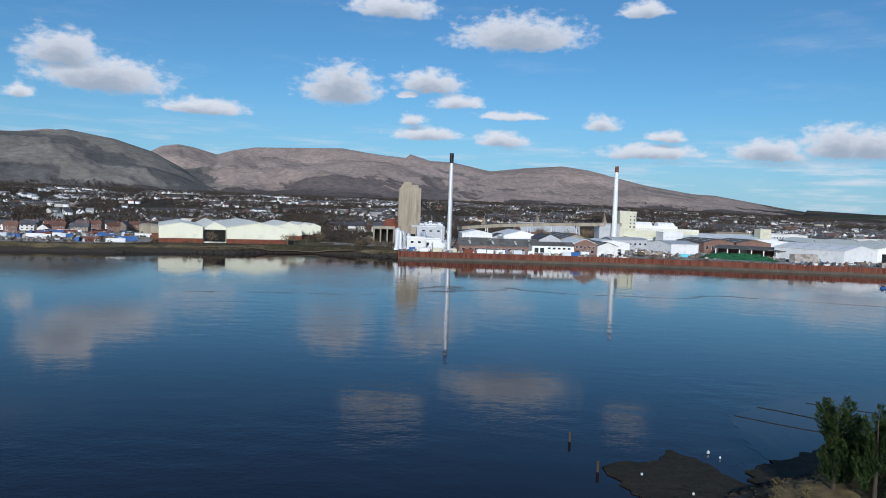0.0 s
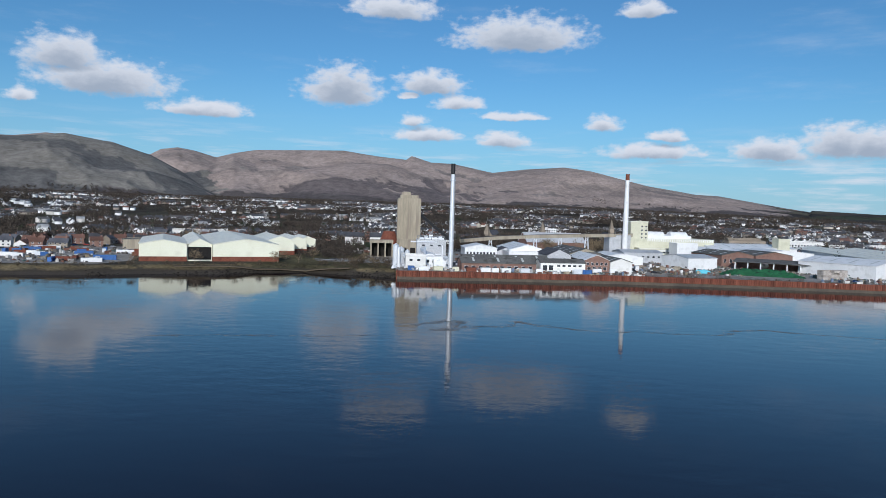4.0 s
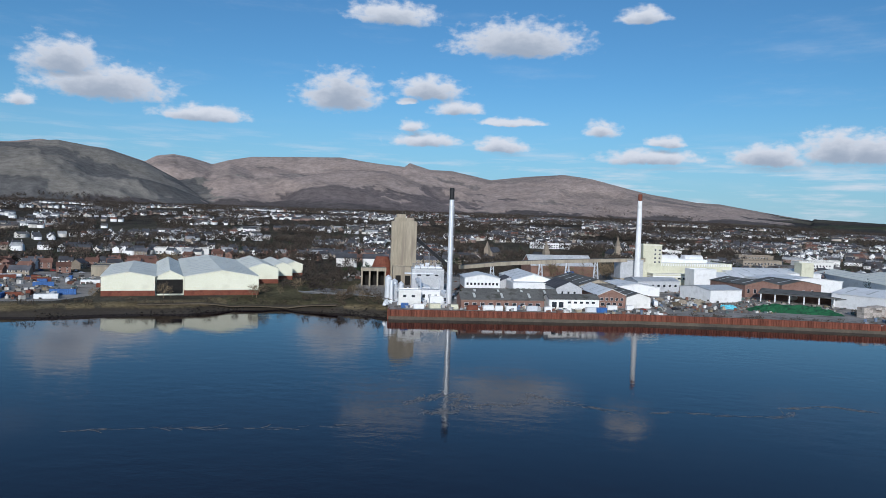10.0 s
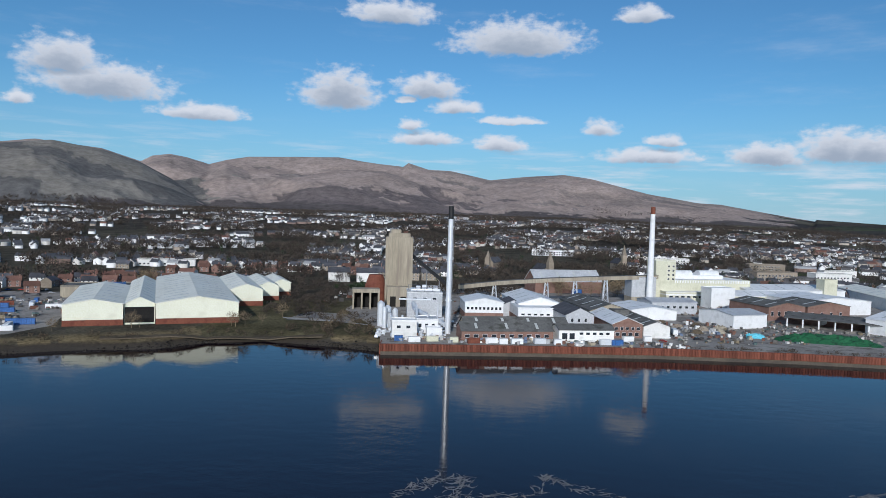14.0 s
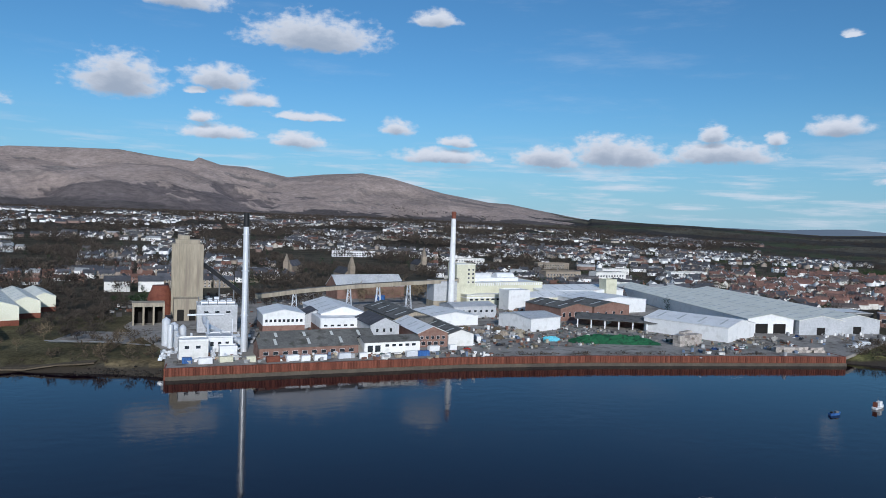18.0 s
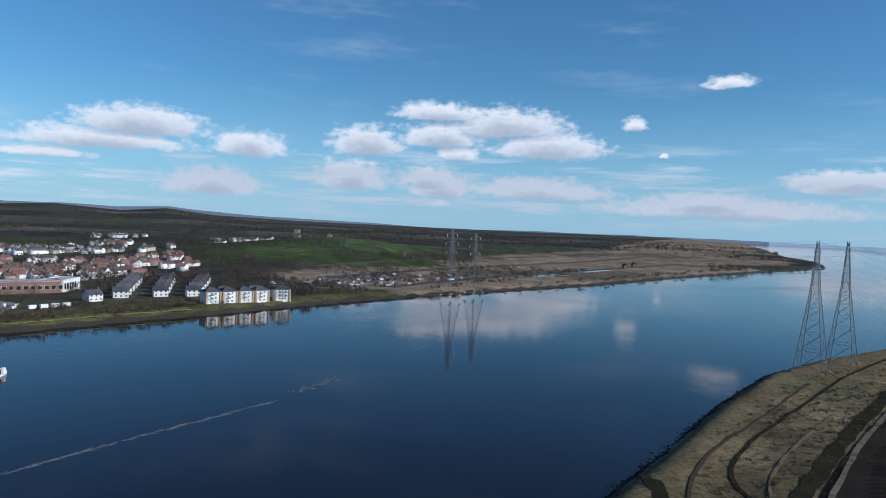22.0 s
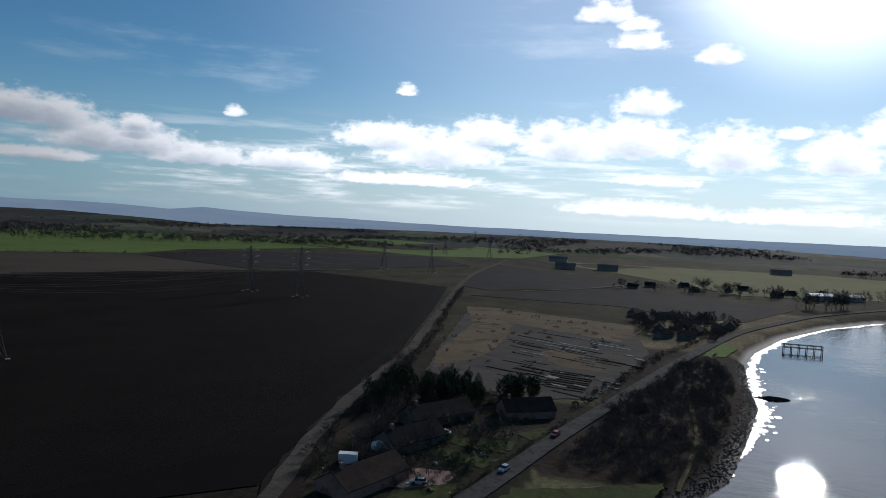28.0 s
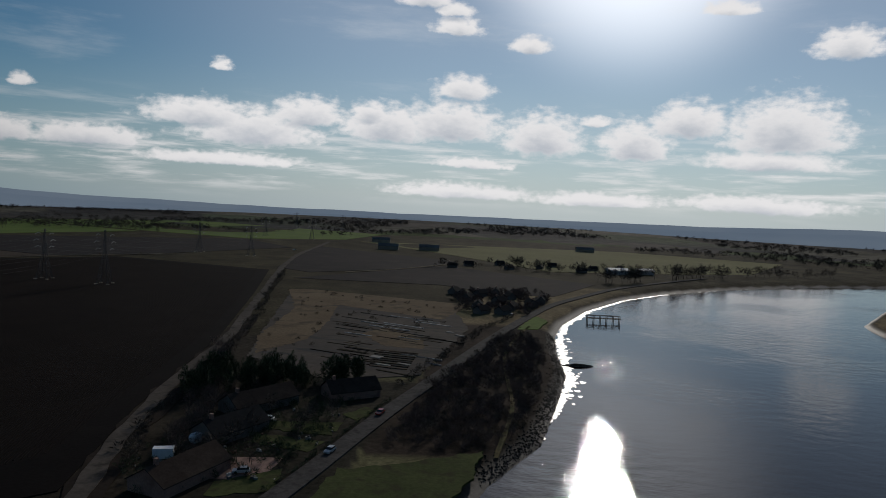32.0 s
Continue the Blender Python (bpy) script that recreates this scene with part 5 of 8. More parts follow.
def heap(name, x, y, rot, sx, sy, h, mat, label, category, seed, z=5.0, kind=""):
    """An uneven mound."""
    rng = np.random.RandomState(seed)
    n, m = 26, 14
    g = Geo()
    vs = []
    for j in range(m):
        for i in range(n):
            u, v = i / (n - 1) * 2 - 1, j / (m - 1) * 2 - 1
            e = max(0, 1 - abs(u) ** 3) * max(0, 1 - abs(v) ** 2)
            vs.append((u * sx / 2 * (1 - .06 * rng.rand()), v * sy / 2, -.3 + h * e * (.65 + .5 * rng.rand())))
    g.add(vs, [(j * n + i, j * n + i + 1, (j + 1) * n + i + 1, (j + 1) * n + i) for j in range(m - 1) for i in range(n - 1)])
    ob = new(name, g.mesh(name, mat))
    ob.matrix_basis = pose(x, y, z, 0, 0, rot)
    return tagged(ob, label, category, kind=kind)


heap("sheeted_mound", 216, 521, -14, 58, 15, 5, NET_GREEN, "long heap covered with dark green netting", "heap", 4)
heap("covered_heap", 180, 531, -8, 14, 8, 2.6, TARP, "low heap under a turquoise sheet", "heap", 5)
for k, (x, y) in enumerate(((150, 540), (158, 552), (166, 545), (160, 568), (146, 560), (172, 560), (140, 575))):
    heap("scrap_heap", x, y, 30 * k, 9, 6, 2.6, (DIRT, SANDSTONE, CONCRETE)[k % 3], "heap of mixed scrap and rubble in the yard", "heap", 20 + k)
BALE = material("waste_bales", (0.34, 0.30, 0.26), (0.48, 0.43, 0.38), 0.9, 0.5, 2.5, 0.05, stain=(0.25, 0.22, 0.2), island=0.3)
bale = Geo().box(0, 0, 0, 2.3, 1.6, 1.5)
bale_mesh = bale.mesh("bale", BALE)
for x0, y0, rot, nx, nz, ny in ((250, 505, 20, 9, 4, 3), (298, 482, -9, 13, 2, 2), (268, 528, 30, 5, 3, 2)):
    st = thing("bale_stack", x0, y0, 5, rot, "stack of pale baled waste paper", "bales", "bale stacks")
    for i in range(nx):
        for k in range(nz):
            for j in range(ny):
                if random.random() < .94:
                    b = part("bale", bale_mesh, BALE, st)
                    b.location = (i * 2.35 + random.uniform(-.1, .1), j * 1.7, k * 1.52)


# ---- vehicles, containers, cabins ----
PAINTS = [material("car_paint_" + n, c, c, 0.25, 1, 5, spec=0.5) for n, c in (("white", (.7, .7, .7)), ("silver", (.4, .41, .42)), ("dark", (.03, .03, .035)), ("blue", (.03, .07, .2)), ("red", (.3, .03, .02)))]
RUBBER = material("tyre_rubber", (.015, .015, .015), (.03, .03, .03), .8, 2, 8)


def make_car(paint):
    ob = thing("car", 0, 0, 0, 0, "parked hatchback car with dark windows", "car", "parked cars")
    g = Geo()
    g.prism([(-2.1, .3), (2.1, .3), (2.15, .75), (1.1, .95), (-2.0, 1.0), (-2.15, .6)], -.85, .85)
    part("body", g, paint, ob)
    g = Geo()
    g.prism([(-1.85, .98), (1.0, .95), (.35, 1.42), (-1.4, 1.45)], -.74, .74)
    part("cabin", g, GLASS, ob)
    g = Geo()
    g.prism([(-1.4, 1.45), (.35, 1.42), (.3, 1.5), (-1.35, 1.52)], -.7, .7)
    part("roof", g, paint, ob)
    for x in (-1.3, 1.3):
        for y in (-.8, .8):
            g = Geo()
            g.tube((x, y - .1, .32), (x, y + .1, .32), .32, n=12)
            part("wheel", g, RUBBER, ob)
    return ob


CARS = [make_car(p) for p in PAINTS]
first_use = set()


def put_car(k, x, y, rot, z=None, label=""):
    m = pose(x, y, (height_at(x, y) + .35) if z is None else z, 0, 0, rot)
    if k not in first_use:
        first_use.add(k)
        CARS[k].matrix_basis = m
        ob = CARS[k]
    else:
        ob = copy_thing(CARS[k], m)
    if label:
        ob["label"] = label
    return ob


def container(x, y, rot, mat, label, ln=6.1, h=2.6, z=5.0, category="container"):
    ob = thing("container", x, y, z, rot, label, category)
    g = Geo()
    g.box(0, 0, .1, ln, 2.4, h)
    part("body", g, mat, ob)
    for k in range(int(ln / 1.2)):
        g = Geo()
        g.box(-ln / 2 + .6 + 1.2 * k, -1.22, .25, .4, .1, h - .3)
        part("rib", g, mat, ob)
    for sx in (-1, 1):
        g = Geo()
        g.box(sx * (ln / 2 - .15), -1.2, 0, .25, .12, h + .12)
        part("corner_post", g, mat, ob)
    return ob


CABIN = [(WHITE, "white site cabin"), (BLUE, "blue shipping container"), (RUST, "rusty red shipping container"), (STEEL, "pale grey shipping container"), (YELLOW, "pale cream site cabin")]
for k, (x, y, c) in enumerate(((-20, 486, 1), (-12, 484, 0), (-3, 487, 4), (8, 486, 4), (18, 485, 2), (27, 487, 0), (33, 486, 0), (40, 487, 0), (52, 490, 3), (61, 489, 0), (92, 492, 1), (101, 505, 0), (112, 507, 0), (86, 492, 3))):
    container(x, y, 8 + 3 * (k % 3), CABIN[c][0], CABIN[c][1] + " standing on the quay", ln=6.1 if k % 3 else 4.2)
for k, (x, y, rot) in enumerate(((128, 520, 70), (134, 540, 75), (142, 516, 20), (264, 492, 5), (276, 490, 80), (283, 493, 10), (290, 500, 60), (350, 520, 30), (356, 530, 30), (120, 506, 10))):
    put_car(k % 5, x, y, rot, 5.02)
lorry = thing("lorry", 134, 530, 5, 80, "white box lorry parked in the yard", "lorry")
g = Geo().box(0, 0, .9, 9, 2.5, 2.8)
part("box_body", g, WHITE, lorry)
g = Geo().box(5.6, 0, .5, 1.9, 2.4, 2.4)
part("cab", g, BLUE, lorry)
for x in (-3.4, -2.2, 5.3):
    for y in (-1, 1):
        part("wheel", Geo().tube((x, y - .15, .5), (x, y + .15, .5), .5, n=12), RUBBER, lorry)

# clutter along the quay and in the yards: drums, crates, pallets, pipes
JUNK = [material("junk_" + n, c, tuple(v * 1.3 for v in c), .7, .6, 3) for n, c in (("rust", (.17, .09, .065)), ("grey", (.33, .33, .33)), ("pale", (.58, .56, .52)), ("blue", (.14, .18, .25)), ("dark", (.07, .07, .07)), ("white", (.70, .69, .67)), ("tan", (.34, .29, .21)))]
rng_junk = random.Random(4)
for nm, (x0, x1, y0, y1, n) in (("quay", (-24, 128, 484, 493, 84)), ("yard", (132, 175, 520, 575, 50)), ("east", (235, 325, 478, 500, 40)), ("inner", (-14, 60, 525, 560, 60)), ("south_east", (340, 420, 500, 540, 40))):
    for k in range(n):
        x, y = rng_junk.uniform(x0, x1), rng_junk.uniform(y0, y1) + (6 if nm == "quay" and x > 60 else 0) - (8 if nm == "east" and x > 290 else 0)
        kind = rng_junk.choice(("crate", "crate", "drum", "pallet", "skip"))
        g = Geo()
        if kind == "drum":
            g.tube((0, 0, 0), (0, 0, rng_junk.uniform(1, 2.6)), rng_junk.uniform(.4, 1.1), n=10)
        elif kind == "pallet":
            for j in range(rng_junk.randint(1, 5)):
                g.box(0, 0, .3 * j, 1.3, 1.1, .2)
        elif kind == "skip":
            g.add([(-1.4, -.8, 0), (1.4, -.8, 0), (1.4, .8, 0), (-1.4, .8, 0), (-1.9, -1, 1.4), (1.9, -1, 1.4), (1.9, 1, 1.4), (-1.9, 1, 1.4)], [(3, 2, 1, 0), (0, 1, 5, 4), (1, 2, 6, 5), (2, 3, 7, 6), (3, 0, 4, 7), (4, 5, 6, 7)])
        else:
            g.box(0, 0, 0, rng_junk.uniform(1, 3.2), rng_junk.uniform(.8, 2), rng_junk.uniform(.7, 2.3))
        ob = new(kind, g.mesh(kind, rng_junk.choice(JUNK)))
        ob.matrix_basis = pose(x, y, 5.0, 0, 0, rng_junk.uniform(0, 90))
        tagged(ob, {"crate": "weathered crate standing in the works yard", "drum": "upright steel drum in the works yard", "pallet": "stack of timber pallets in the yard", "skip": "open steel waste skip in the yard"}[kind], kind, kind + " clutter")


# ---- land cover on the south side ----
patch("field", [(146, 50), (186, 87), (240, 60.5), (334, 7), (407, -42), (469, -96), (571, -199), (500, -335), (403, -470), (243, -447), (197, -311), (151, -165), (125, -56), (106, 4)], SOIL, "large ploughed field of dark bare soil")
patch("field", [(580, -215), (640, -280), (740, -380), (646, -477), (445, -437), (510, -330)], BROWN_FIELD, "brown stubble field behind a hedge line")
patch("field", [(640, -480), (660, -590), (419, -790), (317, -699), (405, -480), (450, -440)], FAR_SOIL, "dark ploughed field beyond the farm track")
patch("field", [(745, -385), (1000, -520), (1250, -640), (900, -900), (592, -815), (680, -590), (660, -490)], GREEN, "bright green pasture by the river")
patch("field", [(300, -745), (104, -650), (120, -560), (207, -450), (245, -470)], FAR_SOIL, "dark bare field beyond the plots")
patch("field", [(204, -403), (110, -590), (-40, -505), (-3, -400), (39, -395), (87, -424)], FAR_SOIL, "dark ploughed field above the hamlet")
patch("field", [(280, -880), (120, -735), (0, -600), (-84, -640), (-230, -730), (-330, -950), (-106, -1000)], OLIVE, "wide olive-green meadow")
patch("field", [(590, -830), (890, -910), (700, -1200), (300, -1100), (310, -900), (420, -800)], GREEN, "green pasture with hedges")
patch("rough_ground", [(175, -320), (56, -288), (42, -237), (49, -128), (78, -108), (123, -134), (140, -190)], ROUGH_PLOT, "rough brown allotment ground with old plots", category="ground")
patch("rough_grass", [(183, -338), (168, -345), (52, -326), (60, -259), (129, -284), (150, -262)], DRY_TAN, "tawny rough grass at the head of the old plots", category="grass", lift=.28)
patch("rough_grass", [(150, -262), (129, -280), (117, -224), (112, -178), (122, -140), (136, -176)], DRY_TAN, "tawny rough grass beside the farm track", category="grass", lift=.28)
patch("rough_grass", [(84, -225), (60, -200), (56, -176), (74, -176), (92, -200)], DRY_TAN, "tawny patch of grass between old plots", category="grass", lift=.28)
for k in range(9):
    row_bed = new("plot_bed", Geo().box(0, 0, -.2, 20 - .5 * k, 1.7, .5).mesh("plot_bed", (BROWN_FIELD, HEADLAND)[k % 2]))
    row_bed.matrix_basis = pose(66 - .4 * k, -166 + 3.8 * k, 4.25, 0, 0, -4)
    tagged(row_bed, "dug vegetable bed in a block of brown rows", "plot bed", "vegetable rows")
patch("lawn", [(15.5, -50), (25, -42), (40, -31.5), (50, -26), (53, 8), (50, 50), (24, 30), (22, 0), (16.5, -30)], LAWN, "sloping green grass by the shore", category="lawn", lift=.3)
patch("lawn", [(16, -247), (13, -272), (8, -298), (0, -285), (5.5, -252)], GREEN, "small green verge beside the river", category="lawn", lift=.3)
ribbon("track_verge", [(92, 24), (101, -2), (111, -28), (120, -56), (129.5, -90), (137.5, -131), (145, -167), (164, -229)], 10, HEADLAND, "worn brown verge on both sides of the farm track", .3, "verge")
ribbon("track", [(92, 24), (103, 0), (113, -28), (121.5, -56), (131, -90), (139, -131), (146.5, -167), (166, -229), (208, -365), (246, -487), (278, -615), (300, -761), (312, -830)], 5.0, TRACK_DIRT, "pale rutted farm track beside the field", .5)
ribbon("road", [(70, 60), (62, 15), (57, -14), (50, -76), (43.5, -112), (35.5, -165), (27, -217), (15.5, -277), (0, -350), (-21, -402), (-52, -478), (-90, -540), (-160, -640)], 6.0, LANE, "narrow grey asphalt lane along the river", .5)
ribbon("headland", [(140, 60), (176, 80), (190, 77), (225, 59), (262, 41), (330, 2), (408, -45), (470, -94), (524, -146), (575, -202)], 13, HEADLAND, "brown unploughed strip round the field", .3, "headland", rounds=5)
ribbon("track", [(100, 18), (150, 58), (180, 84), (194, 80.5), (222, 66.6), (260, 48.4), (313, 18.2), (387.6, -25), (423.5, -48), (498.6, -113), (572, -195), (630, -250)], 1.7, TRACK_PALE, "rutted pale track between field and bank", .45, rounds=4)
ribbon("ditch", [(150, 66), (176, 91), (192, 89), (223, 72.6), (260.7, 53.7), (300.5, 31.8), (381, -14), (436, -54), (500, -108), (566, -188)], 5.0, DITCH, "dark wet ditch beside the field track", .32, "ditch", rounds=4)
ribbon("gully", [(210, 122), (201, 121), (187, 119.5), (172, 120.5), (160, 122)], 4.5, DITCH, "dark scrubby hollow running down the bank", .22, "ditch", rounds=4)
ribbon("footpath", [(160, 117), (172, 116), (200, 112.8), (224, 105.7), (248, 94), (300, 66), (358, 35)], 1.0, BROWN_FIELD, "narrow trodden footpath along the bank", .28, rounds=5)
ribbon("footpath", [(196, 97), (206, 103.5), (222.5, 98), (258, 82), (321, 46), (383, 12), (466, -45)], 1.3, DITCH, "old wheel ruts winding over the bank", .26, rounds=5)
ribbon("footpath", [(190, 93), (212, 90), (250, 72), (300, 44)], .9, TRACK_PALE, "faint pale path over the bank", .26, rounds=5)
ribbon("footpath", [(12, -50), (8, -95), (14, -130), (20, -175), (16, -230), (10, -260)], 1.4, DRY_GRASS, "grassy footpath above the shore", .3)
ribbon("track", [(180, -470), (150, -510), (112, -600), (100, -640)], 4, DIRT, "straight pale farm track between fields", .5)
ribbon("track", [(580, -212), (445, -437), (383, -520)], 4, DIRT, "pale track along the hedge", .5)


# ---- trees ----
def many(name, verts, tris, mat, label, category, kind="stuff"):
    me = bpy.data.meshes.new(name)
    me.vertices.add(len(verts)), me.vertices.foreach_set("co", np.asarray(verts, np.float32).ravel())
    tris = np.asarray(tris, np.int32)
    k = tris.shape[1]
    me.loops.add(tris.size), me.loops.foreach_set("vertex_index", tris.ravel())
    me.polygons.add(len(tris)), me.polygons.foreach_set("loop_start", np.arange(len(tris), dtype=np.int32) * k), me.polygons.foreach_set("loop_total", np.full(len(tris), k, np.int32))
    me.materials.append(mat)
    me.update(calc_edges=True)
    return tagged(new(name, me), label, category, kind=kind)


def twig_crowns(pos, h, w, n, rng, sliver=.16, low=.28):
    """Crowns of thin branches that spread from a trunk: slivers in an uneven round outline, with gaps."""
    m = len(pos)
    total = m * n
    base = np.repeat(pos, n, 0)
    H, W = np.repeat(h, n), np.repeat(w, n)
    d = rng.normal(size=(total, 3))
    d /= np.linalg.norm(d, axis=1)[:, None]
    lump = 1 + .3 * np.sin(d[:, 0] * 5 + np.repeat(rng.uniform(0, 6, m), n)) * np.sin(d[:, 2] * 6 + np.repeat(rng.uniform(0, 6, m), n))
    rr = rng.uniform(.25, 1, total) ** .5 * lump
    c = np.stack([d[:, 0] * rr * W / 2, d[:, 1] * rr * W / 2, H * (low + (1 - low) * .5 + d[:, 2] * rr * (1 - low) * .5)], 1)
    out = d * np.array([1, 1, .7]) + np.array([0, 0, .55]) + rng.normal(size=(total, 3)) * .35
    out /= np.linalg.norm(out, axis=1)[:, None]
    ln = (W * rng.uniform(.14, .3, total))[:, None]
    side = np.cross(out, rng.normal(size=(total, 3)))
    side /= np.linalg.norm(side, axis=1)[:, None]
    half = side * (W * sliver * rng.uniform(.12, .5, total))[:, None]
    a = base + c
    v = np.stack([a - out * ln * .5 - half * .6, a - out * ln * .5 + half * .6, a + out * ln * .6 + half * .3], 1).reshape(-1, 3)
    t = np.arange(total * 3).reshape(-1, 3)
    return v, t


def trunks(pos, h, w, rng):
    m = len(pos)
    r = h * .018 + .05
    vs = []
    for k in range(3):
        a = 2.094 * k
        vs.append(pos + np.stack([r * math.cos(a), r * math.sin(a), np.full(m, -.5)], 1))
    vs.append(pos + np.stack([rng.normal(size=m) * .2, rng.normal(size=m) * .2, h * .8], 1))
    v = np.stack(vs, 1).reshape(-1, 3)
    o = np.arange(m)[:, None] * 4
    t = np.concatenate([o + np.array([[0, 1, 3]]), o + np.array([[1, 2, 3]]), o + np.array([[2, 0, 3]])])
    return v, t


def wood(name, pos2, hlo, hhi, n, mat, label, seed, wide=.75, sliver=.16, low=.28, category="trees"):
    rng = np.random.RandomState(seed)
    x, y = pos2[:, 0], pos2[:, 1]
    z = land_height(x, y)
    keep = river_distance(x, y) > 4
    pos = np.stack([x, y, z - .1], 1)[keep]
    h = rng.uniform(hlo, hhi, len(pos))
    w = h * wide * rng.uniform(.75, 1.25, len(pos))
    v1, t1 = twig_crowns(pos, h, w, n, rng, sliver, low)
    v2, t2 = trunks(pos, h, w, rng)
    return many(name, np.concatenate([v1, v2]), np.concatenate([t1, t2 + len(v1)]), mat, label, category)


def scatter(az0, az1, r0, r1, n, seed, clump=0.0, scale=260):
    """Places over a stretch of the plain round the river bend, gathered in clumps."""
    rng = np.random.RandomState(seed)
    out = []
    while len(out) < n:
        az, r = np.radians(rng.uniform(az0, az1, n)), np.sqrt(rng.uniform(r0 * r0, r1 * r1, n))
        x, y = HOVER[0] + r * np.sin(az), HOVER[1] + r * np.cos(az)
        ok = wave_noise(x, y, seed + 50, scale, 3) > clump
        out += list(zip(x[ok], y[ok]))
        if not ok.any():
            break
    return np.array(out[:n])


def line_of(pts, step, jitter, seed):
    rng = np.random.RandomState(seed)
    out = []
    for (ax, ay), (bx, by) in zip(pts, pts[1:]):
        n = max(1, int(math.hypot(bx - ax, by - ay) / step))
        t = (np.arange(n) + rng.uniform(0, 1, n)) / n
        out.append(np.stack([ax + (bx - ax) * t, ay + (by - ay) * t], 1) + rng.normal(size=(n, 2)) * jitter)
    return np.concatenate(out)


def inside(poly, n, seed):
    rng = np.random.RandomState(seed)
    P = np.array(poly, float)
    lo, hi = P.min(0), P.max(0)
    out = []
    while len(out) < n:
        q = rng.uniform(lo, hi, (n * 2, 2))
        ins = np.zeros(len(q), bool)
        for (ax, ay), (bx, by) in zip(P, np.roll(P, -1, axis=0)):
            if ay != by:
                ins ^= ((ay > q[:, 1]) != (by > q[:, 1])) & (q[:, 0] < (bx - ax) * (q[:, 1] - ay) / (by - ay) + ax)
        out += list(q[ins])
    return np.array(out[:n])


# woods of the north side: belts in the town, the slopes below the hills
wood("woodland", scatter(-42, 24, 640, 1700, 5600, 61, .05, 200), 7, 14, 46, BARK, "belts of bare winter trees among the houses", 1, sliver=.3)
wood("woodland", scatter(-45, 40, 1650, 2650, 6500, 62, .1, 380), 9, 15, 24, BARK, "bare winter woodland on the far slopes", 2, sliver=.42, wide=.9)
wood("woodland", scatter(-45, 30, 2500, 2950, 3600, 162, -.6, 500), 10, 16, 22, BARK, "dark wood along the foot of the hills", 102, sliver=.45, wide=1.0)
wood("woodland", scatter(18, 66, 720, 1700, 3000, 63, -.05, 220), 6, 11, 40, BARK, "bare trees between the eastern streets", 3, sliver=.2)
wood("woodland", scatter(60, 82, 850, 1500, 900, 64, .1, 300), 7, 12, 30, BARK, "brown wood below the green hill", 4)
wood("woodland", scatter(60, 105, 1900, 3200, 2600, 65, -.1, 500), 7, 11, 26, BARK, "far woods beyond the marsh", 5, sliver=.22, wide=1.1)
wood("conifers", scatter(-42, 50, 620, 1600, 420, 66, -.2, 300), 6, 13, 90, CONIFER, "scattered dark evergreen trees in the town", 6, wide=.5, sliver=.25, low=.1)
wood("scrub", inside([(-112, 560), (-70, 555), (-62, 700), (-100, 760), (-150, 800), (-120, 700), (-105, 640)], 130, 67), 4, 9, 80, BARK, "bare scrub woodland beside the warehouses", 7, wide=.9)
wood("scrub", inside([(-90, 506), (-36, 492), (-36, 560), (-60, 590), (-75, 540)], 45, 68), 2.5, 6.5, 80, SCRUB, "brown scrub along the waste ground", 8, wide=1.0, low=.1)
wood("scrub", line_of([(-330, 425), (-205, 458), (-140, 486), (-118, 502), (-60, 501), (-36, 493)], 4.5, 2.5, 69), 1.2, 3.8, 60, SCRUB, "low brown scrub on the river bank", 9, wide=1.3, low=.05)
wood("bank_trees", np.array([(-163, 505), (-160, 508), (-112, 520), (-108, 524), (-115, 522), (-196, 488), (-100, 530), (-95, 560), (-60, 515), (-48, 520), (-55, 540)], float), 6, 10, 220, BARK_PALE, "bare pale bushes on the bank before the warehouses", 10, wide=.75, sliver=.07)
wood("trees", inside([(10, 690), (60, 700), (70, 740), (20, 750), (-20, 730)], 60, 70), 8, 13, 90, BARK, "bare trees behind the factory", 11)
wood("trees", inside([(85, 720), (150, 720), (165, 770), (90, 790)], 55, 71), 9, 16, 110, BARK_PALE, "tall pale bare trees behind the conveyor", 12, sliver=.1)
wood("trees", np.array([(-228, 690), (-236, 700)], float), 14, 17, 300, BARK_PALE, "large bare tree behind the warehouses", 13, sliver=.07)
wood("bushes", inside([(-48, 700), (-90, 720), (-80, 760), (-40, 750)], 26, 72), 4, 6, 160, CONIFER, "clump of green evergreen bushes", 14, wide=1.1, sliver=.22, low=.05)
wood("trees", inside([(440, 560), (520, 620), (470, 760), (400, 800)], 130, 73), 6, 11, 60, BARK, "trees behind the long sheds", 15)
wood("scrub", line_of([(345, 478), (400, 452), (470, 415), (500, 400)], 3.0, 7, 74), 2, 6, 70, SCRUB, "scrub on the grassy bank east of the quay", 16, wide=1.2, low=.05)
wood("scrub", inside([(560, 380), (640, 330), (680, 390), (600, 450)], 160, 75), 3, 8, 60, BARK, "bare scrub beyond the flats", 17, wide=1.0, low=.1)
wood("scrub", inside([(690, 290), (800, 240), (980, 160), (1150, 120), (1100, 320), (850, 420)], 260, 76), 2, 6, 26, SCRUB, "dark bushes across the marsh", 18, wide=1.6, low=.02, sliver=.3)
wood("scrub", line_of([(680, 262), (800, 205), (930, 125), (1130, 10), (1400, -160), (1650, -350)], 12, 6, 77), 2, 5, 30, SCRUB, "bushes along the marsh shore", 19, wide=1.6, low=.02, sliver=.3)
# south side
wood("woodland", scatter(104, 150, 1050, 1500, 500, 81, .2, 300), 8, 13, 40, BARK, "bare tree rows between pastures", 20)
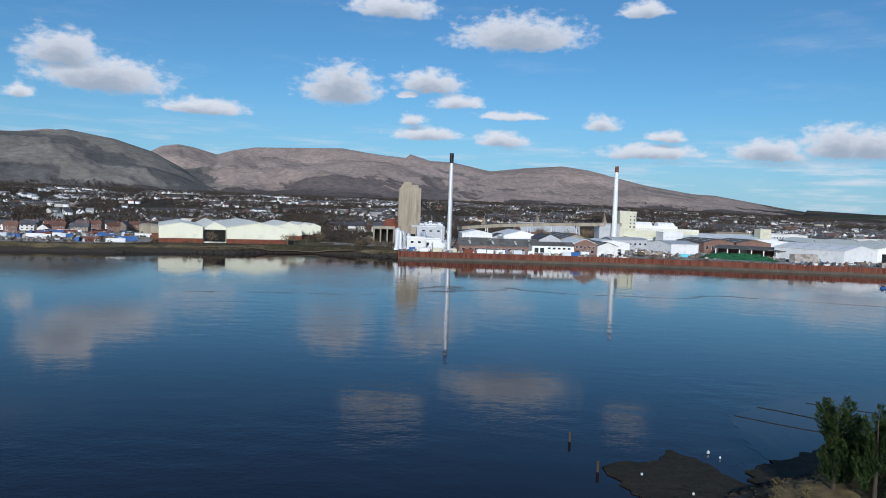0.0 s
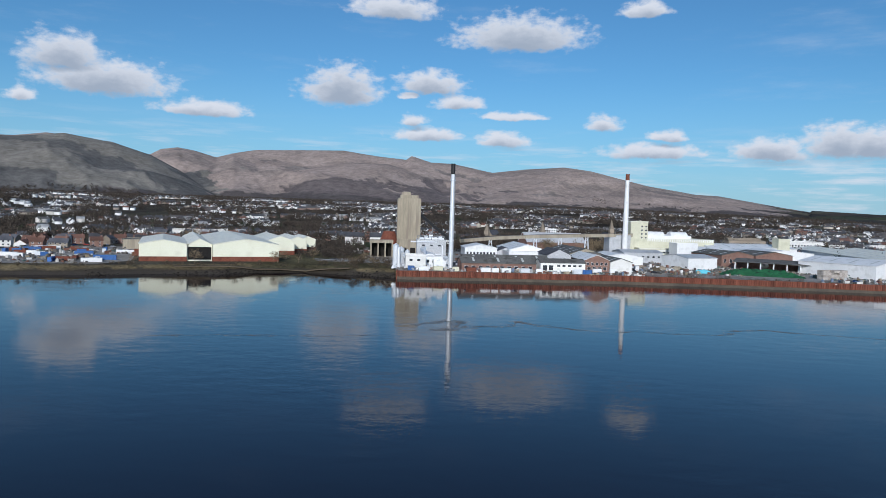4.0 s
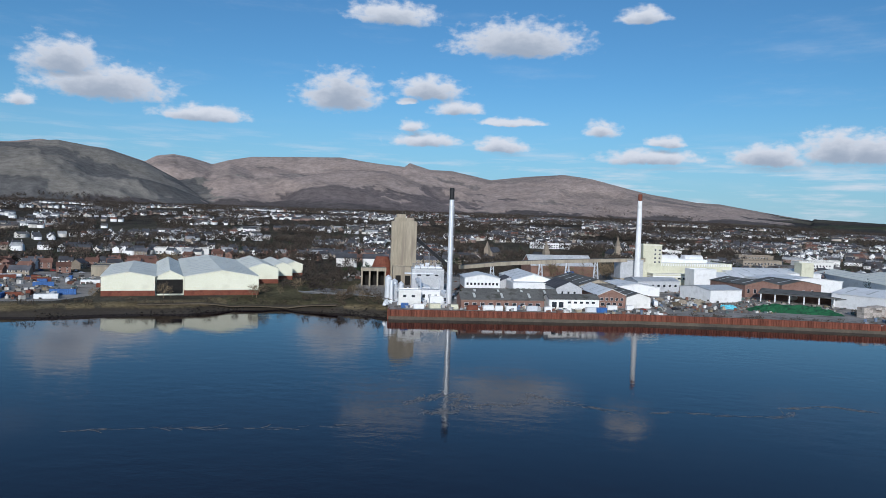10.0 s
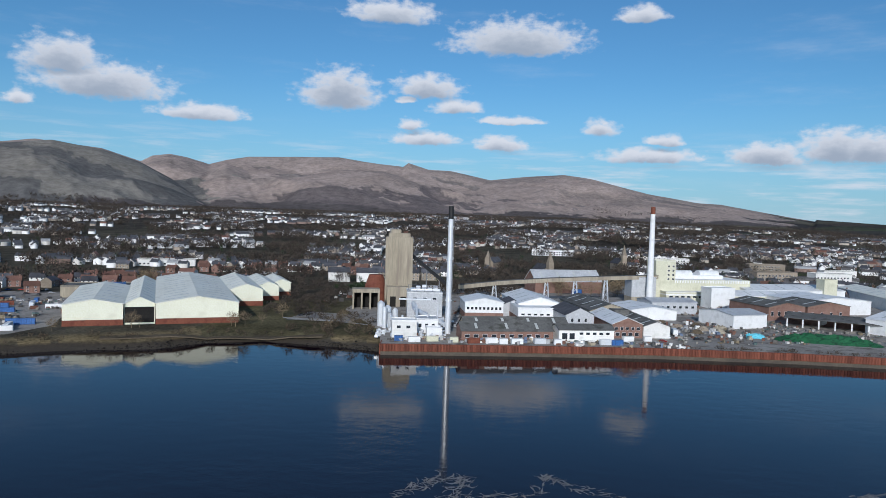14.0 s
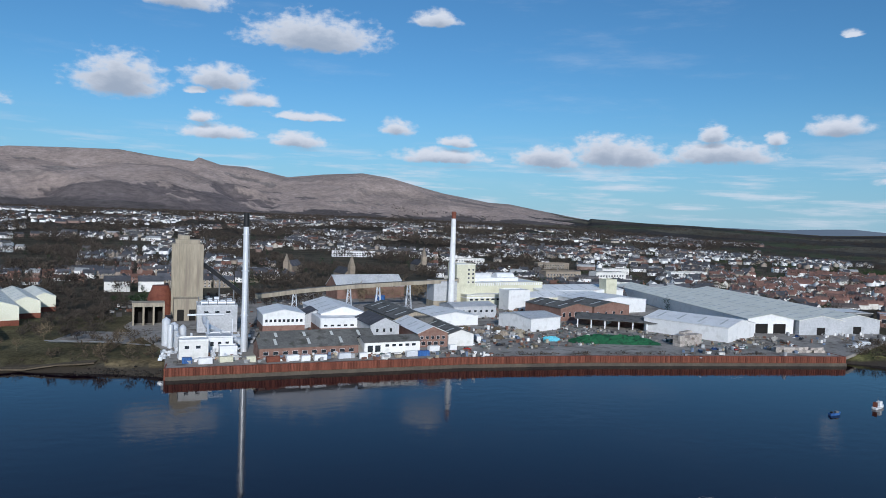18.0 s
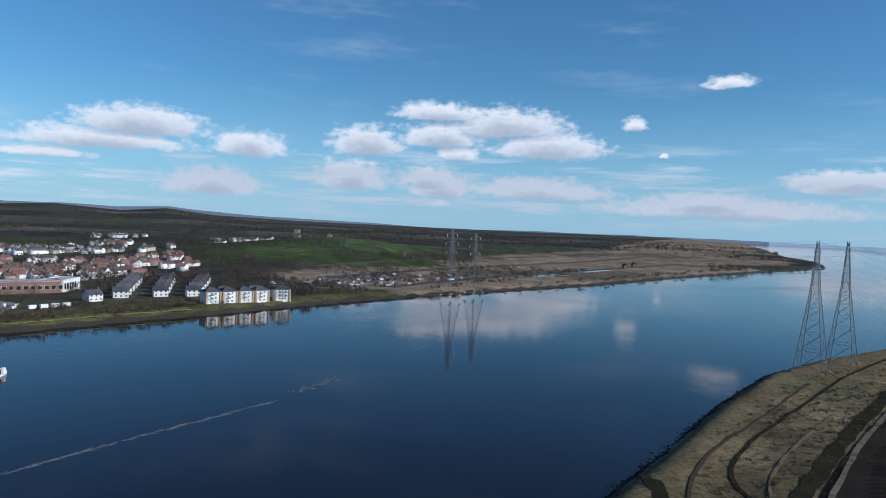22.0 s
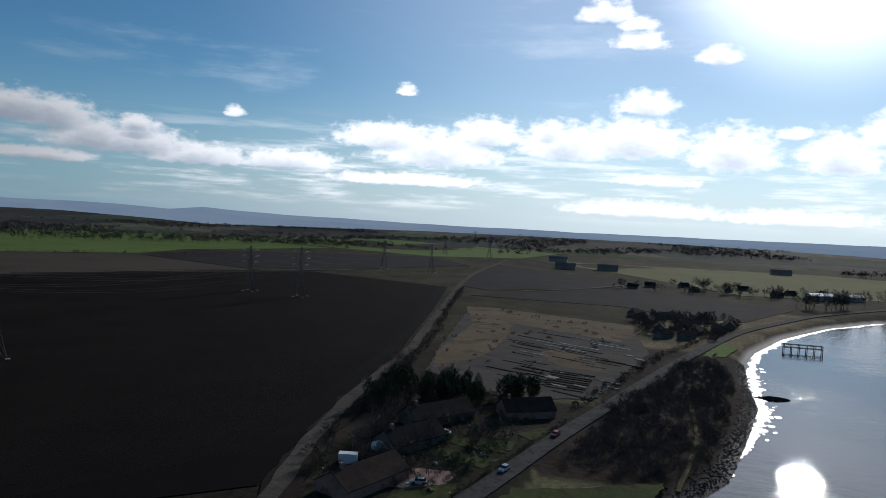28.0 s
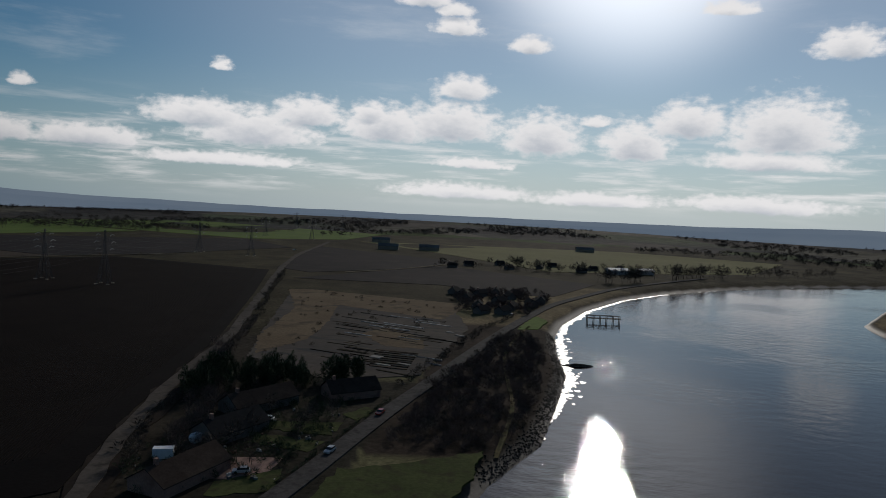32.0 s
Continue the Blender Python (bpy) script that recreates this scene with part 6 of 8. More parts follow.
wood("woodland", scatter(100, 206, 1150, 1900, 3600, 82, .05, 600), 6, 10, 24, BARK, "wide dark winter woods on the plain", 21, sliver=.3, wide=1.1)
wood("woodland", inside([(1100, -545), (1330, -610), (1400, -680), (1250, -720), (1120, -640)], 160, 83), 8, 13, 50, BARK, "wooded point beside the river", 22)
wood("hedgerow", line_of([(745, -380), (660, -490), (590, -560)], 6, 2, 84), 2, 4, 40, SCRUB, "hedge between fields", 23, wide=1.3, low=.02)
wood("hedgerow", line_of([(580, -214), (510, -330), (445, -437), (383, -520)], 9, 1.5, 85), 1, 2.6, 40, SCRUB, "low broken hedge along the track", 24, wide=1.4, low=.02)
wood("hedgerow", line_of([(900, -520), (800, -700), (640, -860), (420, -1000)], 12, 3, 86), 4, 9, 50, BARK, "line of bare hedgerow trees", 25)
wood("hedgerow", line_of([(1050, -580), (900, -760), (760, -900)], 12, 3, 87), 4, 9, 50, BARK, "line of bare hedgerow trees", 26)
wood("trees", line_of([(60, -640), (0, -610), (-60, -640), (-120, -640), (-200, -690), (-330, -760)], 4.5, 9, 88), 6, 13, 120, BARK, "bare trees round the riverside farm", 27, sliver=.1)
wood("trees", np.concatenate([line_of([(-45, -545), (-64, -530), (-90, -566)], 4, 4, 288), line_of([(-115, -590), (-150, -640), (-190, -650)], 6, 6, 289)]), 10, 16, 200, BARK, "tall bare trees beside the riverside farm", 227, sliver=.07)
wood("scrub", inside([(20, -50), (42, -62), (40, -110), (24, -240), (12, -240), (0, -180), (2, -110), (6, -70)], 420, 89), .8, 2.4, 150, SCRUB, "dense brown scrub between lane and shore", 28, wide=1.3, low=.03, sliver=.06)
wood("scrub", inside([(22, -48), (44, -50), (41, -110), (30, -180), (20, -240), (9, -240), (0, -180), (2, -110), (8, -66)], 560, 189), 1.4, 3.8, 260, THORN, "bare purple-brown thorn bushes between lane and shore", 128, wide=1.15, low=.03, sliver=.05)
wood("trees", np.array([(33, -62), (30, -70), (42, -108), (40, -112), (37, -121), (27, -86)], float), 4.5, 6.5, 260, BARK, "bare small trees beside the lane", 129, wide=.9, sliver=.06)
wood("hedgerow", line_of([(106, -22), (117, -62), (126, -96), (141, -165), (160, -229), (196, -340), (226, -440)], 2.6, 1.4, 90), 1.2, 3.5, 60, BARK, "dark hedge beside the farm track", 29, wide=1.2, low=.02)
wood("hedgerow", line_of([(52, -110), (46, -160), (35, -235), (20, -300)], 3.5, 1.2, 91), 1.5, 3.5, 90, BARK, "dark hedge along the lane", 30, wide=1.1, low=.02)
wood("conifers", inside([(84, -96), (118, -70), (124, -98), (100, -118), (80, -112)], 46, 92), 6.5, 11, 700, CONIFER, "stand of tall dark conifers behind the bungalows", 31, wide=.48, sliver=.1, low=.05)
wood("conifers", inside([(66, -112), (80, -100), (82, -116), (70, -124)], 12, 93), 7, 10, 700, CONIFER, "dark conifers beside the gardens", 32, wide=.55, sliver=.1, low=.05)
wood("garden_shrubs", inside([(62, -95), (100, -60), (104, -10), (88, 5), (64, -20), (58, -60)], 260, 94), 1, 3.0, 170, CONIFER, "dark garden shrubs and hedges round the bungalows", 33, wide=1.1, sliver=.08, low=.02)
wood("trees", inside([(58, -95), (104, -60), (100, -5), (66, -20)], 46, 95), 3, 7.5, 200, BARK, "bare garden trees among the bungalows", 34, sliver=.06)
wood("scrub", inside([(8, -300), (58, -300), (70, -380), (10, -420), (0, -380)], 150, 96), 2, 6, 150, THORN, "bare bushes round the hamlet", 35, wide=1.0, low=.05)
wood("scrub", line_of([(160, -330), (110, -310), (60, -300)], 6, 3, 97), 1, 3, 60, SCRUB, "rough bushes at the plot edge", 36, wide=1.4, low=.02)
wood("scrub", inside([(178, -316), (60, -286), (48, -140), (120, -140), (140, -190)], 70, 98), .6, 2.2, 60, SCRUB, "scattered brown tufts on the old plots", 37, wide=1.6, low=.02)
wood("scrub", inside([(150, 140), (240, 105), (330, 60), (400, 20), (520, -110), (430, -60), (260, 55), (190, 95)], 150, 99), .5, 1.6, 60, SCRUB, "tussocks of dead grass on the bank", 38, wide=1.8, low=.02)
wood("scrub", line_of([(140, 147), (190, 136), (246, 111), (316, 82), (390, 45)], 5, 1.2, 100), .5, 1.4, 60, BARK, "dark scrub along the water's edge", 39, wide=1.6, low=.02)
# evergreens by the near shore
wood("shore_scrub", inside([(30, 80), (44, 86), (60, 93), (80, 102), (60, 60), (30, 50)], 200, 101), .6, 1.8, 160, DRY_GRASS, "rough brown grass and bramble on the near shore", 41, wide=1.5, sliver=.05, low=.02)

# ---- the town ----
def ramp_material(name, stops, rough):
    m = bpy.data.materials.new(name)
    m.use_nodes = True
    nt = m.node_tree
    N, L = nt.nodes.new, nt.links.new
    p = nt.nodes["Principled BSDF"]
    p.inputs["Roughness"].default_value = rough
    ramp = N("ShaderNodeValToRGB")
    ramp.color_ramp.interpolation = "CONSTANT"
    while len(ramp.color_ramp.elements) < len(stops):
        ramp.color_ramp.elements.new(1)
    for e, (at, c) in zip(ramp.color_ramp.elements, stops):
        e.position, e.color = at, (*c, 1)
    L(N("ShaderNodeNewGeometry").outputs["Random Per Island"], ramp.inputs[0])
    n = N("ShaderNodeTexNoise")
    n.inputs["Scale"].default_value = .4
    L(N("ShaderNodeNewGeometry").outputs["Position"], n.inputs["Vector"])
    mix = N("ShaderNodeMix")
    mix.data_type, mix.blend_type = "RGBA", "OVERLAY"
    mix.inputs["Factor"].default_value = .5
    L(ramp.outputs[0], mix.inputs["A"]), L(n.outputs["Fac"], mix.inputs["B"]), L(mix.outputs["Result"], p.inputs["Base Color"])
    return m


TOWN_WALL = ramp_material("town_walls", [(0, (.78, .77, .74)), (.55, (.42, .37, .30)), (.66, (.30, .25, .20)), (.82, (.22, .15, .12)), (.9, (.62, .59, .53))], .85)
TOWN_ROOF = ramp_material("town_roofs", [(0, (.075, .077, .085)), (.5, (.11, .10, .095)), (.72, (.20, .095, .065)), (.80, (.15, .14, .13)), (.89, (.40, .40, .39))], .8)
RED_ROOF = ramp_material("estate_roofs", [(0, (.22, .115, .085)), (.4, (.17, .095, .075)), (.62, (.11, .09, .08)), (.85, (.28, .15, .11))], .85)


def far_houses(name, pos2, rots, w, d, e, r, roof_mat, label, seed):
    """Streets of houses far off: walls with gables, roofs with eaves and chimney stacks."""
    rng = np.random.RandomState(seed)
    x, y = pos2[:, 0], pos2[:, 1]
    z = land_height(x, y)
    m = len(x)
    W, D, E = w * rng.uniform(.7, 1.3, m) * np.where(rng.rand(m) < .12, 2.2, 1), d * rng.uniform(.85, 1.2, m), e * rng.uniform(.8, 1.2, m)
    R = E + r * rng.uniform(.8, 1.2, m)
    c, s = np.cos(rots), np.sin(rots)

    def place(lx, ly, lz):
        return np.stack([x + lx * c - ly * s, y + lx * s + ly * c, z + lz], 1)

    wv = np.stack([place(sx * W / 2, sy * D / 2, lz) for lz in (np.full(m, -2.), E) for sx, sy in ((-1, -1), (1, -1), (1, 1), (-1, 1))] + [place(-W / 2, 0 * W, R - .2), place(W / 2, 0 * W, R - .2)], 1).reshape(-1, 3)
    o = np.arange(m)[:, None] * 10
    wt = np.concatenate([o + np.array([q]) for q in ((0, 1, 5), (0, 5, 4), (1, 2, 6), (1, 6, 5), (2, 3, 7), (2, 7, 6), (3, 0, 4), (3, 4, 7), (4, 8, 7), (5, 6, 9), (4, 5, 9), (4, 9, 8), (7, 8, 9), (7, 9, 6))])
    many(name, wv, wt, TOWN_WALL, label, "houses")
    ov = .4
    rv = np.stack([place(sx * (W / 2 + ov), sy * (D / 2 + ov), E - .15) for sx, sy in ((-1, -1), (1, -1), (1, 1), (-1, 1))] + [place(-W / 2 - ov, 0 * W, R + .1), place(W / 2 + ov, 0 * W, R + .1)]
                  + [place(W * .4 * sx + .5 * a, .4 * b, R + lz) for sx in (-1, 1) for lz in (-.5, 1.3) for a, b in ((-1, -1), (1, -1), (1, 1), (-1, 1))], 1).reshape(-1, 3)
    o = np.arange(m)[:, None] * 22
    fs = [(0, 1, 5), (0, 5, 4), (2, 3, 4), (2, 4, 5)]
    for b in (6, 14):
        fs += [(b, b + 1, b + 5), (b, b + 5, b + 4), (b + 1, b + 2, b + 6), (b + 1, b + 6, b + 5), (b + 2, b + 3, b + 7), (b + 2, b + 7, b + 6), (b + 3, b, b + 4), (b + 3, b + 4, b + 7), (b + 4, b + 5, b + 6), (b + 4, b + 6, b + 7)]
    many(name.replace("houses", "roofs"), rv, np.concatenate([o + np.array([q]) for q in fs]), roof_mat, label.replace("houses", "house roofs"), "roofs")


def street_grid(az0, az1, r0, r1, seed, along, gap, block_size=260, clump=-.25):
    """House places in short rows whose direction changes from quarter to quarter."""
    rng = np.random.RandomState(seed)
    pts, rots = [], []
    lo, hi = -1500, 2700
    for qx in np.arange(lo, hi, block_size):
        for qy in np.arange(-200, 2700, block_size):
            th = rng.uniform(-.6, .6)
            for u in np.arange(-block_size / 2, block_size / 2, gap):
                for v in np.arange(-block_size / 2, block_size / 2, along):
                    if rng.rand() < .16:
                        continue
                    px, py = qx + u * math.sin(th) * -1 + v * math.cos(th) + rng.normal() * 3.5, qy + u * math.cos(th) + v * math.sin(th) + rng.normal() * 3.5
                    pts.append((px, py)), rots.append(th + (1.57 if rng.rand() < .2 else 0) + rng.normal() * .16)
    P, Rr = np.array(pts), np.array(rots)
    dx, dy = P[:, 0] - HOVER[0], P[:, 1] - HOVER[1]
    r, az = np.hypot(dx, dy), np.degrees(np.arctan2(dx, dy))
    ok = (r > r0) & (r < r1) & (az > az0) & (az < az1) & (wave_noise(P[:, 0], P[:, 1], seed + 9, 420, 3) > clump) & (river_distance(P[:, 0], P[:, 1]) > 40)
    works = (P[:, 0] > -85) & (P[:, 0] < 470) & (P[:, 1] < 765 - .2 * np.clip(P[:, 0] - 200, 0, 400)) | (P[:, 0] > -290) & (P[:, 0] < -60) & (P[:, 1] < 745)
    ok &= ~works
    return P[ok], Rr[ok]


P, Rr = street_grid(-44, 40, 1000, 2700, 31, 18, 36, clump=.02)
far_houses("far_houses", P, Rr, 11, 8, 5, 3.4, TOWN_ROOF, "rows of small town houses with slate roofs", 1)
P, Rr = street_grid(36, 60, 600, 1300, 33, 15, 36, clump=-.1)
far_houses("estate_houses", P, Rr, 12, 8, 5, 3.2, RED_ROOF, "estate houses with red tiled roofs", 2)
P, Rr = street_grid(20, 66, 1100, 1750, 35, 17, 40, clump=.2)
far_houses("suburb_houses", P, Rr, 11, 8, 5, 3, TOWN_ROOF, "suburb houses on the eastern edge", 3)


def make_house(w, d, e, r, wall, roof, label, n_win=3, storeys=2, porch=False):
    ob = thing("house", 0, 0, 0, 0, label, "house", "town houses")
    g = Geo()
    g.add([(-w / 2, -d / 2, -1.5), (w / 2, -d / 2, -1.5), (w / 2, d / 2, -1.5), (-w / 2, d / 2, -1.5), (-w / 2, -d / 2, e), (w / 2, -d / 2, e), (w / 2, d / 2, e), (-w / 2, d / 2, e), (-w / 2, 0, r), (w / 2, 0, r)],
          [(0, 1, 5, 4), (1, 2, 6, 9, 5), (2, 3, 7, 6), (3, 0, 4, 8, 7), (4, 5, 9, 8), (6, 7, 8, 9)])
    part("wall", g, wall, ob)
    s = (r - e) / (d / 2)
    for sg in (-1, 1):
        g = Geo()
        pts = [(-w / 2 - .4, sg * (d / 2 + .4), e - s * .4 + .25), (w / 2 + .4, sg * (d / 2 + .4), e - s * .4 + .25), (w / 2 + .4, 0, r + .25), (-w / 2 - .4, 0, r + .25)]
        g.slab(pts if sg < 0 else pts[::-1], .22)
        part("roof", g, roof, ob)
    g = Geo().box(w * .36, 0, r - .6, .9, .9, 2.1)
    part("chimney", g, BRICK, ob)
    for k in range(n_win):
        for st in range(storeys):
            u = -w / 2 + w * (k + .5) / n_win
            wd = part("window", Geo().box(u, -d / 2 - .02, 1.0 + 2.6 * st, 1.5, .16, 1.4), WHITE, ob)
            part("pane", Geo().box(u, -d / 2 - .08, 1.12 + 2.6 * st, 1.25, .12, 1.15), GLASS, wd)
    return ob


HOUSES = [make_house(11, 8, 5.2, 8.4, WHITE_WALL, SLATE, "white rendered two-storey house with a slate roof"),
          make_house(14, 8, 5.2, 8.2, SANDSTONE, SLATE, "brown stone house with a dark slate roof", 4),
          make_house(10, 8, 5.2, 8.2, BRICK, TILE, "red brick house with a red tiled roof", 2),
          make_house(16, 9, 2.8, 5.6, WHITE_WALL, TILE, "long white cottage with a red tiled roof", 4, 1),
          make_house(18, 10, 7.6, 10.8, SANDSTONE, SLATE, "three-storey stone tenement with a slate roof", 5, 3)]
used_house = set()


def put_house(k, x, y, rot, label="", z=None):
    m = pose(x, y, height_at(x, y) if z is None else z, 0, 0, rot)
    if k in used_house:
        ob = copy_thing(HOUSES[k], m)
    else:
        used_house.add(k)
        ob = HOUSES[k]
        ob.matrix_basis = m
    if label:
        ob["label"] = label
    return ob


rng_town = random.Random(5)
P, Rr = street_grid(-44, 44, 540, 1000, 37, 17, 36, clump=-.05)
order = np.argsort(np.hypot(P[:, 0], P[:, 1] - 145))[:120]
rest = np.argsort(np.hypot(P[:, 0], P[:, 1] - 145))[120:]
for i in order:
    k = rng_town.choice((0, 0, 1, 1, 2, 4)) if P[i, 0] > -80 else rng_town.choice((0, 2, 2, 3, 1))
    put_house(k, P[i, 0], P[i, 1], math.degrees(Rr[i]))
far_houses("near_houses", P[rest], Rr[rest], 12, 8, 5.2, 3.3, TOWN_ROOF, "closely built town houses with slate roofs", 4)

wood("quay_scrub", line_of([(112, 489), (180, 487.5), (225, 482), (290, 474)], .7, 1.3, 110), 1.2, 3.4, 46, SCRUB, "brown weeds and scrub along the quay edge", 50, wide=1.4, low=.02)

wood("bank_tussocks", inside([(150, 128), (240, 100), (330, 55), (400, 15), (500, -90), (430, -50), (340, 0), (246, 56), (196, 92), (150, 60), (110, 40), (60, 80)], 1900, 111), .3, 1.1, 26, DRY_GRASS, "pale tussocks of dead grass on the bank", 51, wide=2.2, low=.0)
wood("bank_brambles", inside([(150, 120), (240, 92), (330, 50), (420, -30), (340, 10), (250, 60), (170, 85)], 130, 112), .4, 1.4, 60, BARK, "dark bramble clumps on the bank", 52, wide=1.9, low=.0)

wood("scrub", inside([(560, 470), (700, 420), (760, 520), (620, 600)], 260, 120), 4, 9, 60, BARK, "dark bare trees behind the flats", 60, wide=.9, low=.1)
wood("scrub", inside([(345, 470), (480, 402), (500, 425), (440, 500), (370, 510)], 120, 121), 1.5, 5, 70, SCRUB, "brown bushes on the green riverside", 61, wide=1.2, low=.03)
# ragged growth along the edges of field, ditch and track
EDGE = [(150, 55), (184, 90), (240, 62), (334, 8), (407, -40), (469, -95), (572, -195)]
for k, (dx, dy, mat) in enumerate(((0, 2.2, DRY_GRASS), (-1.2, -1.4, DRY_GRASS), (2.5, 5.5, DRY_GRASS), (4.5, 8.5, SCRUB), (-3, -7, BARK), (-5, -14, BARK))):
    wood("edge_growth", line_of([(x + dx, y + dy) for x, y in EDGE], 1.3, 1.1, 130 + k), .25, .7, 26, mat, "uneven dead grass and clods along the field edge", 70 + k, wide=2.4, low=.0, sliver=.2)

wood("woodland", scatter(12, 64, 1700, 3700, 3600, 140, .05, 420), 8, 13, 20, BARK, "dark woods between the far eastern fields", 80, sliver=.22, wide=1.1)

wood("trees", line_of([(110, -560), (70, -585), (20, -590), (-40, -600), (-110, -640)], 5, 7, 141), 4, 11, 110, BARK, "bare trees round the farm houses", 81, sliver=.1)


def furrows(poly, dx, dy, gap, seed):
    """Low ridges left by the plough, side by side along the field."""
    rng = random.Random(seed)
    ln = math.hypot(dx, dy)
    ux, uy = dx / ln, dy / ln
    vx, vy = -uy, ux
    g = Geo()
    vs = [x * vx + y * vy for x, y in poly]
    v = min(vs) + 3
    while v < max(vs) - 3:
        cuts = []
        for (ax, ay), (bx, by) in zip(poly, poly[1:] + poly[:1]):
            a, b = ax * vx + ay * vy - v, bx * vx + by * vy - v
            if (a < 0) != (b < 0):
                t = a / (a - b)
                cuts.append((ax + (bx - ax) * t) * ux + (ay + (by - ay) * t) * uy)
        cuts.sort()
        for s, e in zip(cuts[::2], cuts[1::2]):
            s, e, w = s + rng.uniform(2, 5), e - rng.uniform(2, 5), rng.uniform(.15, .34)
            P = lambda u, k, z: (u * ux + (v + k) * vx, u * uy + (v + k) * vy, z)
            if e > s:
                g.add([P(s, -w, 4.2), P(s, w, 4.2), P(s, 0, 4.36 + .1 * w), P(e, -w, 4.2), P(e, w, 4.2), P(e, 0, 4.36 + .1 * w)], [(0, 2, 5, 3), (2, 1, 4, 5), (0, 1, 2), (3, 5, 4)])
        v += gap * rng.uniform(.8, 1.25)
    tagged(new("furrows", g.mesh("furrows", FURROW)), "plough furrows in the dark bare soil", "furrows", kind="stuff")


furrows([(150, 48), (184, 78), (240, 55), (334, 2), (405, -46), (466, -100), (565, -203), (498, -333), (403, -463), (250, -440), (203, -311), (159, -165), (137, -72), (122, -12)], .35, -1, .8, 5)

wood("tree_belt", line_of([(92, -22), (104, -55), (116, -85), (130, -125), (140, -150)], 1.6, 3.0, 150), 2.5, 6, 240, THORN, "dark bare trees and hedge between gardens and farm track", 90, wide=.95, low=.05, sliver=.05)
wood("tree_belt", line_of([(80, -100), (95, -104), (118, -112)], 1.5, 2.5, 151), 4, 8, 340, CONIFER, "dark evergreens closing the gardens", 91, wide=.65, low=.03, sliver=.08)
wood("hedgerow", line_of([(63, -8), (59, -30), (56, -60), (52, -92)], 1.3, .5, 152), .9, 1.7, 80, CONIFER, "clipped dark hedge along the lane", 92, wide=1.0, low=.0, sliver=.14)


# ---- landmarks of the town ----
def church(x, y, rot, tower_h, label):
    z = height_at(x, y)
    ob = thing("church", x, y, z, rot, label, "church")
    g = Geo()
    g.prism([(-6, -1), (6, -1), (6, 9), (0, 15), (-6, 9)], 0, 26)
    part("nave", g, SANDSTONE, ob)
    for sg in (-1, 1):
        g = Geo()
        pts = [(sg * 6.5, -.4, 8.9), (sg * 6.5, 26.4, 8.9), (0, 26.4, 15.4), (0, -.4, 15.4)]
        g.slab(pts if sg > 0 else pts[::-1], .3)
        part("roof", g, SLATE, ob)
    g = Geo().box(0, -3, -1, 6, 6, tower_h * .62)
    part("tower", g, SANDSTONE, ob)
    g = Geo()
    b = tower_h * .62 - 1
    g.add([(-2.8, -5.8, b), (2.8, -5.8, b), (2.8, -.2, b), (-2.8, -.2, b), (0, -3, tower_h)], [(0, 1, 4), (1, 2, 4), (2, 3, 4), (3, 0, 4), (3, 2, 1, 0)])
    part("spire", g, SANDSTONE, ob)
    return ob


church(118, 905, 20, 30, "brown sandstone church with a square tower and spire")
church(60, 1010, -30, 24, "stone church among the town roofs")
church(238, 1060, 10, 34, "church with a slender pointed stone spire")
church(-70, 1250, 10, 26, "distant stone church with a spire")
for x, y, rot, w, h, wall, nm in ((410, 905, 12, 46, 14, WHITE_WALL, "white three-storey public building"), (350, 915, 10, 50, 13, SANDSTONE, "long stone school building"), (470, 1000, 8, 44, 11, WHITE_WALL, "white flat-roofed school block"),
                                  (565, 985, 4, 60, 9, WHITE_WALL, "long white flat-roofed building"), (300, 1180, 6, 70, 9, WHITE_WALL, "low concrete office block with strip windows"), (-330, 905, 15, 60, 7, WHITE_WALL, "long low building with a dark roof"),
                                  (430, 1120, 0, 50, 9, SANDSTONE, "long pale tenement row"), (150, 1300, 0, 70, 9, WHITE, "wide white retail shed")):
    block("public_building", x, y, rot, w, 14, h, wall, DARK_ROOF, nm, z=height_at(x, y), windows=[(3 + 4.2 * k, 1.5 + 3.6 * st, 2, 1.7) for k in range(int((w - 4) / 4.2)) for st in range(int(h / 3.8))])
gable("goods_shed", 82, 738, 14, 62, 26, 9, 18, BRICK, GREY_SHEET, "old goods shed with a big pale grey roof", ridge_along="x", z=6)
for k in range(2):
    gable("guest_house", -104 + 26 * k, 792 + 4 * k, 8, 20, 12, 9, 13, WHITE_WALL, SLATE, "pale three-storey block with a dark hipped roof", ridge_along="x", z=height_at(-100, 792), group="guest houses")
for x, y in ((-62, 830), (-30, 835), (-72, 960), (-40, 790), (-10, 840)):
    put_house(4, x, y, 8)
for k in range(7):
    put_house(0, -420 + 24 * k + 5 * (k % 2), 690 + 13 * (k % 3), 15)
for k in range(16):
    put_house(2, -300 + 17 * (k % 8), 700 + 38 * (k // 8) + 2 * (k % 3), 15, "brown-roofed terraced estate house")
# yard west of the sheds
block("depot", -262, 620, 18, 46, 26, 7, CONCRETE, DARK_ROOF, "low depot with solar panels on a dark roof", z=4.5)
panel = thing("solar_array", -240, 634, 11.9, 18, "blue solar panels on a depot roof", "solar panels")
for k in range(6):
    part("panel", Geo().slab([(k * 2.6, 0, .2), (k * 2.6 + 2.4, 0, .2), (k * 2.6 + 2.4, 8, 1.6), (k * 2.6, 8, 1.6)], .08), BLUE, panel)
rng_yard = random.Random(9)
